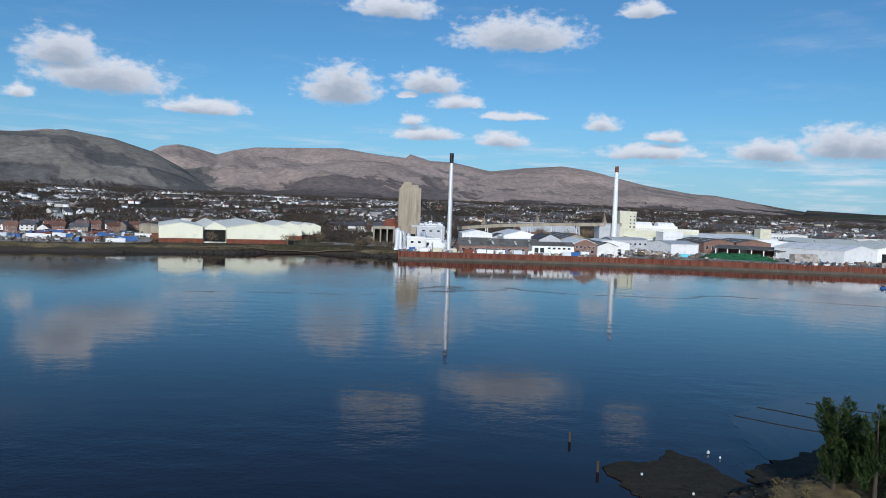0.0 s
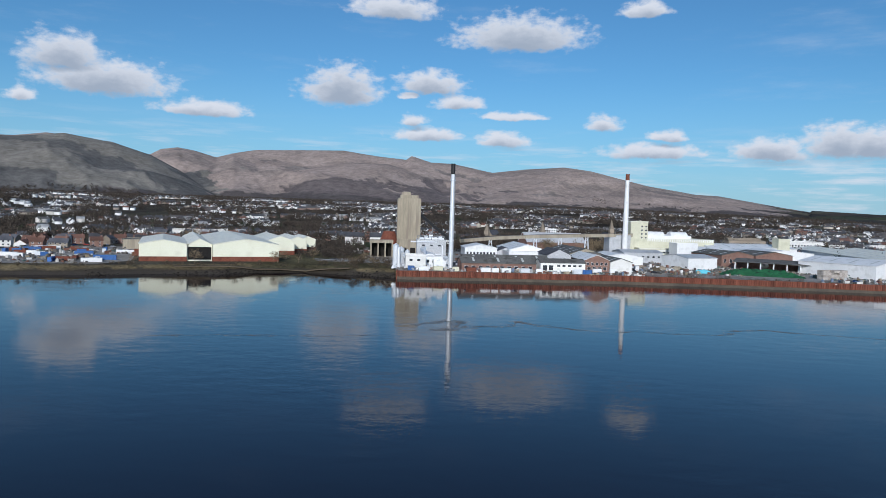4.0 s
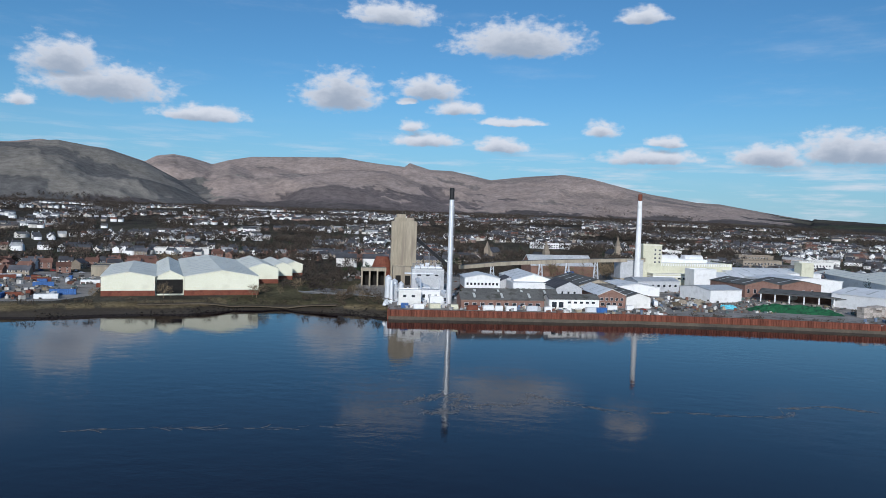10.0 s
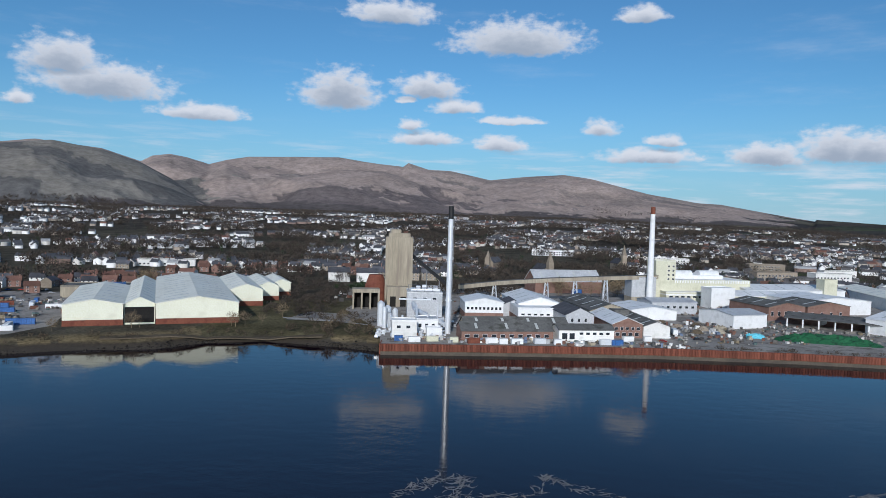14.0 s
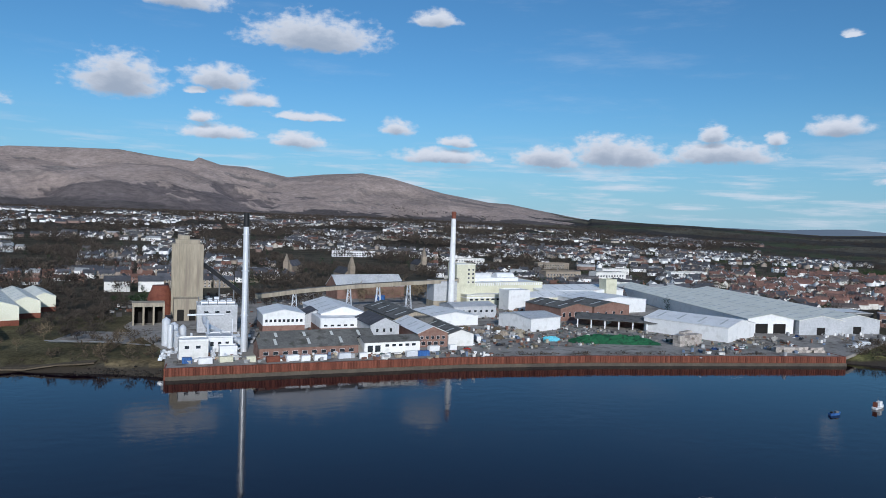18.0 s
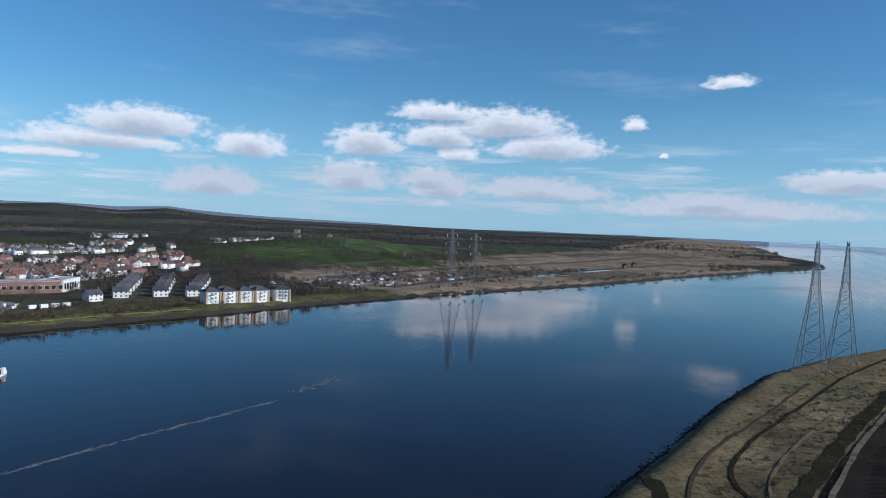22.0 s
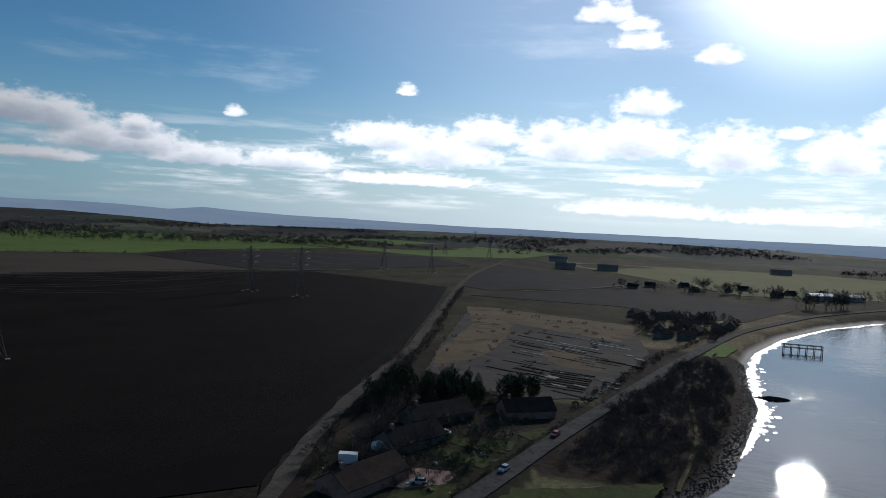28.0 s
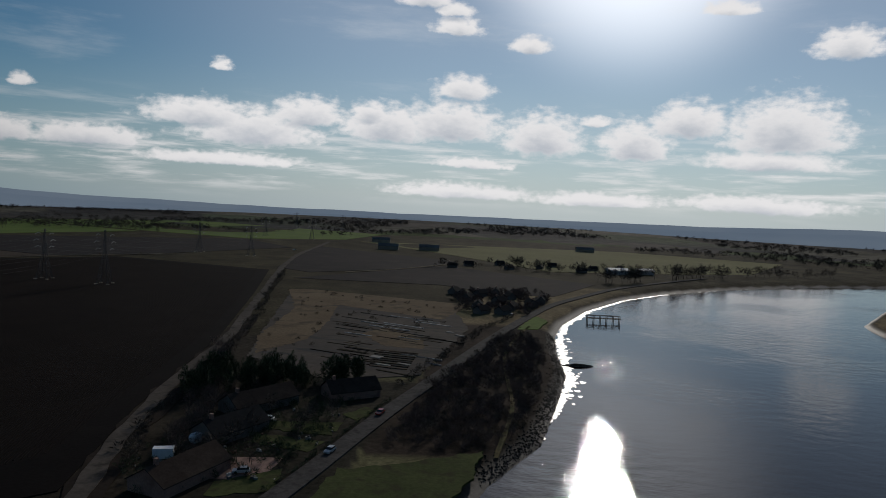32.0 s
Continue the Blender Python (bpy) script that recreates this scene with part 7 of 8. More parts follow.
for k in range(34):
    x, y = -330 + rng_yard.uniform(0, 125), 480 + rng_yard.uniform(0, 120)
    if x > -215 and y < 580:
        x -= 70
    if river_distance(np.array([x]), np.array([y]))[0] < 22:
        y += 60
    c = rng_yard.choice((1, 1, 2, 2, 0, 3))
    container(x, y, rng_yard.choice((20, 110)) + rng_yard.uniform(-8, 8), CABIN[c][0], CABIN[c][1] + " in the haulage yard", ln=rng_yard.choice((6.1, 12.2)), z=4.05, h=2.6)
container(-222, 505, 18, BLUE, "long bright blue trailer beside the warehouse", ln=14, h=3.2, z=4.05)
for k in range(16):
    put_car(k % 5, -320 + rng_yard.uniform(0, 110), 610 + rng_yard.uniform(-20, 60), rng_yard.uniform(0, 180), 4.05)
patch("yard", [(-345, 440), (-212, 475), (-205, 505), (-240, 600), (-225, 660), (-345, 640)], YARD, "worn haulage yard", category="yard", lift=.02)
patch("slab", [(-92, 552), (-52, 548), (-46, 580), (-84, 588)], YARD, "pale empty concrete slab on waste ground", category="slab", lift=.06)
ribbon("fence", [(-92, 548), (-50, 540), (-40, 530)], .3, GALV, "low pale fence along the waste ground", 2.0, "fence")
ribbon("shingle", [(-165, 474), (-140, 479), (-122, 498), (-95, 505), (-60, 500)], 7, DIRT, "pale shingle along the bank", .2, "shore")

# ---- east bank: flats, houses, workshops ----
WARM = material("tan_brick", (0.33, 0.22, 0.13), (0.42, 0.29, 0.18), 0.85, 0.3, 2.0)


def flat_block(x, y, rot, w, d, storeys, tall=False):
    ob = thing("apartment_block", x, y, 4.2, rot, "white riverside flats with tan stair towers and dark roof", "apartments", "riverside flats")
    h = storeys * 2.9
    part("wall", Geo().box(w / 2, d / 2, -1, w, d, h + 1), WHITE_WALL, ob)
    g = Geo()
    g.add([(-.6, -.6, h), (w + .6, -.6, h), (w + .6, d + .6, h), (-.6, d + .6, h), (d * .4, d / 2, h + 3.2), (w - d * .4, d / 2, h + 3.2)], [(0, 1, 5, 4), (1, 2, 5), (2, 3, 4, 5), (3, 0, 4), (3, 2, 1, 0)])
    part("roof", g, SLATE, ob)
    n = max(2, int(w / 4.2))
    for u in (.9, w - .9) if w > 10 else (w - .9,):
        part("stair_tower", Geo().box(u, -.15, -1, 1.3, .9, h + 1.2), WARM, ob)
    for st in range(storeys):
        for k in range(n):
            u = 3 + (w - 6) * (k + .5) / n
            wd = part("window", Geo().box(u, -.03, .7 + 2.9 * st, 1.9, .2, 1.8), WHITE, ob)
            part("pane", Geo().box(u, -.1, .85 + 2.9 * st, 1.45, .14, 1.4), FLAT_GLASS, wd)
            if st and k % 2 == 0:
                b = part("balcony", Geo().box(u, -.8, .45 + 2.9 * st, 2.6, 1.5, .18), GALV, ob)
                part("rail", Geo().box(u, -1.5, .65 + 2.9 * st, 2.6, .06, .9), FLAT_GLASS, b)
    for st in range(storeys):
        for v in (d * .3, d * .7):
            wd = part("window", Geo().box(w + .02, v, .8 + 2.9 * st, .2, 1.3, 1.5), WHITE, ob)
            part("pane", Geo().box(w + .1, v, .9 + 2.9 * st, .12, 1.0, 1.2), FLAT_GLASS, wd)
    return ob


for u in (0, 13, 26, 39):
    flat_block(491 + .754 * u, 414.5 - .657 * u, -41, 12.4, 12, 3)
flat_block(537, 380, -58, 13, 12, 3)
for x, y in ((528, 425), (548, 408), (560, 392)):
    flat_block(x, y, -40, 15, 10, 2)
put_house(0, 469, 492, -20, "white gabled house on the green riverside")
for k in range(6):
    put_house(0, 497 + 21 * k, 489 + 11.5 * k, -48, "white semi-detached house stepping up a side street")
for k in range(5):
    put_house(0, 519 + 25 * k, 469 + 13.5 * k, -48, "white semi-detached house stepping up a side street")
    put_house(0, 534 + 25 * k, 449 + 11.5 * k, -48, "white house with a grey roof behind the flats")
wood("scrub", inside([(342, 476), (372, 462), (424, 434), (462, 410), (486, 416), (470, 470), (420, 500), (365, 500)], 170, 221), 1.5, 5, 80, SCRUB, "brown bushes on the riverside bank", 161, wide=1.1, low=.03, sliver=.12)
wood("woodland", inside([(430, 520), (500, 500), (700, 520), (760, 640), (620, 760), (480, 700)], 330, 223), 4, 9, 80, BARK, "bare trees and hedges between the eastern houses", 163, wide=.85, low=.1, sliver=.12)
wood("trees", inside([(480, 470), (520, 440), (640, 500), (660, 570), (600, 560), (500, 510)], 70, 222), 3, 6, 90, BARK, "bare garden trees between white houses", 162, wide=.8, low=.1, sliver=.1)
for k in range(9):
    put_house(3, 600 + 22 * (k % 5), 600 + 34 * (k // 5), 30, "long cottage with a red tiled roof")
block("workshop", 470, 572, -42, 42, 20, 9, BRICK, GREY_SHEET, "brick and blue-glazed workshop with a pale roof", z=4.2, windows=row(9, 3, 4.8, 3, 3, 3))
block("workshop", 505, 545, 14, 30, 18, 9, WHITE_WALL, GREY_SHEET, "white glazed workshop end", z=4.2, windows=row(5, 3, 4.4, 2, 3, 5))
block("store", 420, 600, -14, 60, 30, 8, DARK_ROOF, WHITE, "dark store with a stepped white roof", z=4.2)
for k in range(4):
    container(415 + 7 * k, 497 - 3 * k, -25, WHITE, "white lock-up garage in a row", ln=5, z=4.05)
for k in range(3):
    container(362 + 9 * k, 492 + 4 * k, -20, STEEL, "small pale hut beside the slipway", ln=6, z=4.05)
rng_lot = random.Random(3)
for k in range(42):
    x = 660 + rng_lot.uniform(0, 210)
    y = 395 - .42 * (x - 660) + rng_lot.uniform(-45, 60)
    if river_distance(np.array([x]), np.array([y]))[0] > 25:
        ob = thing("hut", x, y, 4.0, rng_lot.uniform(-40, 40), rng_lot.choice(("small dark allotment hut with a pent roof", "weathered grey shed on a garden plot")), "shed", "plot huts")
        w = rng_lot.uniform(3, 8)
        part("wall", Geo().box(0, 0, -.3, w, 4, 2.6), rng_lot.choice((CONCRETE, DARK_ROOF, WHITE_WALL)), ob)
        part("roof", Geo().slab([(-w / 2 - .3, -2.3, 2.35), (w / 2 + .3, -2.3, 2.35), (w / 2 + .3, 2.3, 3.0), (-w / 2 - .3, 2.3, 3.0)], .15), rng_lot.choice((DARK_ROOF, GREY_SHEET, SLATE)), ob)
patch("lawn", [(352, 470), (400, 446), (462, 410), (470, 418), (430, 446), (380, 472)], OLIVE, "rough green bank with brown patches", category="lawn", lift=.1)
tower = thing("tower_house", 1545, 770, height_at(1545, 770) - 1, 10, "ruined stone tower on a green hill", "tower")
part("keep", Geo().box(0, 0, 0, 14, 12, 24), SANDSTONE, tower)
part("wing", Geo().box(18, 2, 0, 20, 10, 12), SANDSTONE, tower)
for x, y in ((1180, 430), (1400, 640), (1250, 60), (1320, 40)):
    put_house(1, x, y, 10, "farmhouse out on the plain")

# ---- boats ----
def boat(x, y, rot, ln, hull, label, house=True):
    ob = thing("boat", x, y, 0, rot, label, "boat", "moored boats")
    w = ln * .3
    g = Geo()
    st = [(-.5, .8), (-.2, 1), (.2, .95), (.4, .6), (.52, .05)]
    vs = []
    for u, k in st:
        vs += [(u * ln, -w / 2 * k, .9 + .5 * max(0, u)), (u * ln * .94, -w / 3 * k, -.4), (u * ln * .94, w / 3 * k, -.4), (u * ln, w / 2 * k, .9 + .5 * max(0, u))]
    fs = [(0, 1, 2, 3), (19, 18, 17, 16)]
    for i in range(4):
        a = 4 * i
        fs += [(a + 1, a, a + 4, a + 5), (a + 2, a + 1, a + 5, a + 6), (a + 3, a + 2, a + 6, a + 7), (a, a + 3, a + 7, a + 4)]
    part("hull", g.add(vs, fs), hull, ob)
    if house:
        c = part("wheelhouse", Geo().box(ln * .08, 0, .9, ln * .26, w * .6, 2.1), WHITE, ob)
        part("window", Geo().box(ln * .215, 0, 1.9, .1, w * .5, .7), GLASS, c)
        part("mast", Geo().tube((-ln * .1, 0, .9), (-ln * .1, 0, 5), .07), GALV, ob)
        part("gantry", Geo().box(-ln * .38, 0, .9, .15, w * .7, 2.2), RUST, ob)
    else:
        part("engine_box", Geo().box(-ln * .3, 0, .9, .9, .9, .6), DARK, ob)
        part("cuddy", Geo().box(ln * .15, 0, .9, 1.6, w * .6, .7), GALV, ob)
    return ob


boat(265, 384, 20, 8.6, WHITE, "small white fishing boat moored in mid river")
boat(236, 378, 5, 6, BLUE, "low dark blue work boat moored in mid river", False)

# ---- pylons and wires ----
def pylon(x, y, h, rot, base, label, tall):
    z = 4.0
    ob = thing("pylon", x, y, z, rot, label, "pylon", "river pylons" if tall else "field pylons")
    top = h - z
    waist = top * (.62 if tall else .55)
    r0, r1, r2 = base / 2 * (1.15 if tall else 1), base * (.17 if tall else .13), .5 if tall else .35

    def half(zz):
        return r0 + (r1 - r0) * zz / waist if zz < waist else r1 + (r2 - r1) * (zz - waist) / (top - waist)

    t = .2 if tall else .13
    steel = GALV if tall else PYLON_DARK
    for sx, sy in ((-1, -1), (1, -1), (1, 1), (-1, 1)):
        g = Geo()
        g.tube((sx * r0, sy * r0, -.6), (sx * r1, sy * r1, waist), t, t * .8, 5)
        g.tube((sx * r1, sy * r1, waist), (sx * r2, sy * r2, top), t * .8, t * .5, 5)
        part("leg", g, steel, ob)
        part("footing", Geo().box(sx * r0, sy * r0, -.5, 1.8, 1.8, 1.0), CONCRETE, ob)
    zs, zz = [0.0], 0.0
    while zz < top - 1.5:
        zz += max(1.9, half(zz) * 1.55)
        zs.append(min(zz, top))
    for (ax, ay), (bx, by) in (((-1, -1), (1, -1)), ((1, -1), (1, 1)), ((1, 1), (-1, 1)), ((-1, 1), (-1, -1))):
        g = Geo()
        for za, zb in zip(zs, zs[1:]):
            ha, hb = half(za), half(zb)
            g.tube((ax * ha, ay * ha, za), (bx * hb, by * hb, zb), t * .5, n=4, caps=False)
            g.tube((bx * ha, by * ha, za), (ax * hb, ay * hb, zb), t * .5, n=4, caps=False)
            g.tube((ax * hb, ay * hb, zb), (bx * hb, by * hb, zb), t * .45, n=4, caps=False)
        part("bracing", g, steel, ob)
    reach = 6.5 if tall else 5.0
    ends = []
    for frac in (.66, .79, .92):
        za = top * frac
        for sg in (-1, 1):
            g = Geo()
            ha = half(za)
            ln = reach * (1.15 if frac == .79 else .95)
            for yy in (-ha, ha):
                g.tube((sg * ha, yy, za), (sg * ln, 0, za + .2), t * .55, n=4, caps=False)
                g.tube((sg * ha, yy, za + 1.8), (sg * ln, 0, za + .2), t * .45, n=4, caps=False)
            arm = part("cross_arm", g, steel, ob)
            if tall:
                part("insulator", Geo().tube((sg * ln, 0, za + .1), (sg * ln, 0, za - 2.4), .16, n=6), STEEL, arm)
            else:
                for end_y in (-1, 1):
                    part("insulator", Geo().tube((sg * ln, end_y * .2, za), (sg * ln, end_y * 3.4, za - 1.0), .2, n=6), INSULATOR, arm)
            ends.append(Vector((sg * ln, 0, za - 2.4)))
    m = pose(x, y, z, 0, 0, rot)
    return [m @ e for e in ends] + [m @ Vector((0, 0, top))]


TALL, SMALL = "tall lattice steel river-crossing pylon", "dark lattice steel pylon standing in the ploughed field"
line_a = [pylon(657, 258, 66, -40, 11, TALL, True), pylon(393, 24, 71, -30, 12, TALL, True), pylon(281, -48, 51, -20, 13, SMALL, False), pylon(300, -299, 41, 10, 8, SMALL, False)]
line_b = [pylon(693, 241, 63, -40, 11, TALL, True), pylon(427, -2, 71, -30, 12, TALL, True), pylon(333, -63, 46, -20, 12, SMALL, False), pylon(347, -301, 39, 10, 8, SMALL, False)]
for x, y, h in ((310, -560, 36), (370, -565, 36), (345, -850, 34), (420, -860, 34), (390, -1150, 34), (480, -1150, 34)):
    (line_a if x in (310, 345, 390) else line_b).append(pylon(x, y, h, 8, 7, "distant lattice steel pylon", False))
line_a.insert(0, pylon(960, 500, 45, -50, 8, "distant lattice steel pylon", False))
line_b.insert(0, pylon(1010, 480, 45, -50, 8, "distant lattice steel pylon", False))
for line in (line_a, line_b):
    for A, B in zip(line, line[1:]):
        wire = thing("wires", 0, 0, 0, 0, "thin sagging power wires between pylons", "wires", "power wires")
        for p, q in zip(A, B):
            g = Geo()
            span = (q - p).length
            pts = [p.lerp(q, k / 14) - Vector((0, 0, span * .028 * 4 * (k / 14) * (1 - k / 14))) for k in range(15)]
            g.path(pts, .028, 3)
            part("wire", g, PYLON_DARK, wire)
for x, y in ((1400, -430), (1750, -580)):
    m = thing("marker", x, y, -.5, 0, "far slender river mast", "mast")
    part("pole", Geo().tube((0, 0, 0), (0, 0, 48), .5, .25), GALV, m)

# ---- bungalows, gardens and lane on the south side ----
def bungalow(x, y, rot, w, d, wall, roof, label, skylights=0, e=2.7, r=6.0):
    ob = make_house(w, d, e, r, wall, roof, label, 4, 1)
    ob["group"], ob["category"] = "bungalows", "bungalow"
    ob.matrix_basis = pose(x, y, 4.1, 0, 0, rot)
    s = (r - e) / (d / 2)
    for k in range(skylights):
        u = -w / 2 + 3 + 2.0 * k
        part("skylight", Geo().slab([(u, -d * .36, e + s * d * .14 + .36), (u + 1.1, -d * .36, e + s * d * .14 + .36), (u + 1.1, -d * .14, e + s * d * .36 + .36), (u, -d * .14, e + s * d * .36 + .36)], .1), WHITE, ob)
    return ob


BROWN_TILE = material("brown_tile_roof", (0.035, 0.026, 0.022), (0.06, 0.045, 0.036), .95, .3, 2.0, .02, spec=.02)
DARK_TILE = material("dark_tile_roof", (0.018, 0.018, 0.019), (0.032, 0.031, 0.031), .95, .3, 2.0, .02, spec=.02)
HARLED = material("grey_harling", (0.10, 0.09, 0.08), (0.15, 0.135, 0.12), .95, .3, 2.0)
bungalow(84, -10, 75, 22, 11, BRICK, BROWN_TILE, "brick bungalow with a brown tiled roof")
bungalow(87, -43, 68, 20, 10, HARLED, DARK_TILE, "dark-roofed bungalow with a row of skylights", 5)
bungalow(90, -70, 60, 24, 10, HARLED, BROWN_TILE, "L-shaped bungalow with a brown roof among conifers")
bungalow(66, -92, 40, 18, 10, BRICK, BROWN_TILE, "bungalow with a brown hipped roof beside the lane")
container(95, -21, 20, WHITE, "flat white-roofed garden cabin", ln=5, z=4.1)
cv = thing("caravan", 92, -34, 4.1, 70, "white touring caravan parked beside a house", "caravan")
part("body", Geo().prism([(-2.6, .6), (2.4, .5), (2.7, 1.6), (2.2, 2.7), (-2.4, 2.7), (-2.7, 1.8)], -1.1, 1.1), WHITE, cv)
part("window", Geo().box(0, -1.12, 1.5, 2.4, .08, .8), GLASS, cv)
for y in (-1, 1):
    part("wheel", Geo().tube((-.3, y - .1, .35), (-.3, y + .1, .35), .35, n=12), RUBBER, cv)
patch("lawn", [(60, -62), (80, -58), (82, -50), (60, -50)], LAWN, "clipped garden lawn", category="lawn", lift=.12)
patch("lawn", [(60, -44), (79, -46), (80, -38), (61, -36)], LAWN, "clipped garden lawn with a path", category="lawn", lift=.12)
patch("lawn", [(58, -80), (62, -70), (56, -64), (53, -78)], LAWN, "small green lawn beside the lane", category="lawn", lift=.12)
patch("lawn", [(64, -22), (60, -10), (74, -2), (76, -10)], LAWN, "front lawn of a bungalow", category="lawn", lift=.12)
patch("driveway", [(66, -30), (80, -26), (78, -12), (66, -14)], BRICK, "red paved driveway", category="drive", lift=.1)
put_car(1, 72, -17, 20, 4.25, "silver car parked on a red driveway")
put_car(0, 82, -57, 10, 4.25, "white car parked by a garden wall")
put_car(1, 55.5, -36, 80, 4.55, "silver car on the narrow lane")
put_car(4, 50.8, -73, 80, 4.55, "red car on the narrow lane")
put_car(2, 22, -290, 75, 4.55, "dark car near the hamlet")
put_car(0, 300, -660, 70, 4.5, "white van far along the farm track")
cottage = make_house(10, 6.5, 2.5, 5.0, HARLED, DARK_TILE, "low cottage in the riverside hamlet", 3, 1)
cottage.matrix_basis = pose(28, -300, height_at(28, -300), 0, 0, 60)
for k, (x, y) in enumerate(((41, -296), (24, -322), (46, -320), (12, -342), (34, -345), (56, -350), (6, -362), (28, -372), (50, -376), (70, -380), (40, -392))):
    copy_thing(cottage, pose(x, y, height_at(x, y), 0, 0, 60 + 17 * (k % 4)))
for k in range(9):
    x, y = 100 - 22 * k + 9 * (k % 2), -582 - 6 * k - 24 * (k % 3)
    ob = copy_thing(cottage, pose(x, y, height_at(x, y), 0, 0, 20 * (k % 5)))
    ob["label"] = "low house in a tree-lined row beyond the fields"
for x, y, l in ((-78, -640, 22), (-105, -655, 16)):
    gable("barn", x, y, 20, l, 12, 4, 6, GREY_SHEET, GREY_SHEET, "farm barn with a gleaming pale roof", "barn", ridge_along="x", z=4)
for x, y in ((200, -776), (150, -800), (240, -900), (-60, -960)):
    gable("barn", x, y, 10, 26, 14, 5, 8, SANDSTONE, DARK_ROOF, "distant farm building with a dark roof", "barn", ridge_along="x", z=4)
rng_plot = random.Random(12)
for k in range(34):
    x, y = rng_plot.uniform(52, 120), rng_plot.uniform(-235, -118)
    if x > 62 + .38 * (-118 - y) + 30:
        continue
    bed = new("plot_bed", Geo().box(0, 0, -.2, rng_plot.uniform(8, 20), rng_plot.uniform(.6, 1.6), .4).mesh("plot_bed", rng_plot.choice((HEADLAND, DITCH, BROWN_FIELD, BROWN_FIELD, DIRT))))
    bed.matrix_basis = pose(x, y, 4.25, 0, 0, -16 + rng_plot.uniform(-3, 3))
    tagged(bed, "long narrow plot bed on the old allotments", "plot bed", "plot beds")
SHEETING = material("weathered_sheeting", (0.16, 0.16, 0.165), (0.24, 0.24, 0.245), .45, .3, 2.0, spec=.5)
for k in range(30):
    u = rng_plot.random()
    x, y = 40 + 75 * rng_plot.random(), -135 - 125 * u
    if x < 44 + 8 * u or x > 96 + 30 * u:
        continue
    strip = new("plot_strip", Geo().box(0, 0, -.2, rng_plot.uniform(6, 26), rng_plot.uniform(.3, .9), .48).mesh("plot_strip", rng_plot.choice((SHEETING, SHEETING, ROUGH_PLOT, HEADLAND))))
    strip.matrix_basis = pose(x, y, 4.25, 0, 0, -16 + rng_plot.uniform(-2, 2))
    tagged(strip, "long strip of grey sheeting over an old plot", "plot strip", "plot strips")
for x, y, w, d in ((72, -152, 5, 4), (58, -143, 6, 2), (66, -139, 7, 1.5), (44, -215, 5, 2), (50, -222, 4, 2)):
    strip = new("plot_sheet", Geo().box(0, 0, -.2, w, d, .55).mesh("plot_sheet", YARD))
    strip.matrix_basis = pose(x, y, 4.25, 0, 0, -16)
    tagged(strip, "pale sheet laid over a garden plot", "sheet", "plot strips")
# jetty, groyne, shore stones
jetty = thing("jetty", -25, -321, 0, 11, "derelict dark timber jetty on posts", "jetty")
for k in range(6):
    for v in (-1.4, 1.4):
        part("post", Geo().tube((-4.2 * k, v, -2.5), (-4.2 * k, v, 4.2), .22, n=7), BARK, jetty)
for v in (-1.4, 1.4):
    part("rail", Geo().box(-10.5, v, 4.0, 22, .25, .3), BARK, jetty)
    part("beam", Geo().box(-10.5, v, 2.2, 22, .25, .3), BARK, jetty)
for k in range(30):
    if k % 4 != 2:
        part("plank", Geo().box(-.4 - .72 * k, 0, 2.52, .5, 3, .1), BARK, jetty)
groyne = heap("groyne", -15, -187, 14, 18, 3.6, 1.9, STONE, "low dark stone groyne with scrub running into the river", "groyne", 40, z=-.4)


def stones(name, pts, n, lo, hi, spread, label, seed):
    rng = np.random.RandomState(seed)
    p = line_of(pts, 1, .1, seed)
    p = p[rng.randint(0, len(p), n)] + rng.normal(size=(n, 2)) * spread
    z = np.maximum(land_height(p[:, 0], p[:, 1]), -.3)
    ico = np.array([(0, 0, 1), (.89, 0, .45), (.28, .85, .45), (-.72, .53, .45), (-.72, -.53, .45), (.28, -.85, .45), (.72, .53, -.45), (-.28, .85, -.45), (-.89, 0, -.45), (-.28, -.85, -.45), (.72, -.53, -.45), (0, 0, -1)])
    tri = np.array([(0, 1, 2), (0, 2, 3), (0, 3, 4), (0, 4, 5), (0, 5, 1), (1, 6, 2), (2, 7, 3), (3, 8, 4), (4, 9, 5), (5, 10, 1), (6, 7, 2), (7, 8, 3), (8, 9, 4), (9, 10, 5), (10, 6, 1), (11, 7, 6), (11, 8, 7), (11, 9, 8), (11, 10, 9), (11, 6, 10)])
    s = rng.uniform(lo, hi, n)
    v = ico[None] * (1 + .3 * rng.normal(size=(n, 12, 1))) * s[:, None, None] * np.array([1, 1, .6])
    v += np.stack([p[:, 0], p[:, 1], z], 1)[:, None]
    many(name, v.reshape(-1, 3), (tri[None] + np.arange(n)[:, None, None] * 12).reshape(-1, 3), STONE, label, "stones")


stones("shore_stones", [(15, -36), (2, -72), (-3, -117), (-7, -165), (-3, -210), (-2, -255)], 3000, .1, .42, 1.5, "dark boulders along the southern shore", 1)
stones("shore_stones", [(27, 60), (29, 74), (35, 84), (48, 91), (62, 97)], 1300, .12, .5, 3.0, "weedy dark stones on the near shore", 2)
stones("bank_stones", [(68, 100), (110, 121), (150, 134), (190, 137), (316, 83), (390, 46), (450, 0)], 2200, .25, .8, 1.3, "dark stones along the river bank", 3)
stones("bank_stones", [(340, 464), (400, 424), (459, 396), (529, 358), (615, 308), (669, 263)], 1200, .3, .9, 1.5, "stones along the eastern bank", 4)
stones("bank_stones", [(-203, 444), (-137, 471), (-119, 491), (-53, 491), (-30, 482)], 1200, .25, .8, 1.6, "stones along the muddy northern bank", 5)
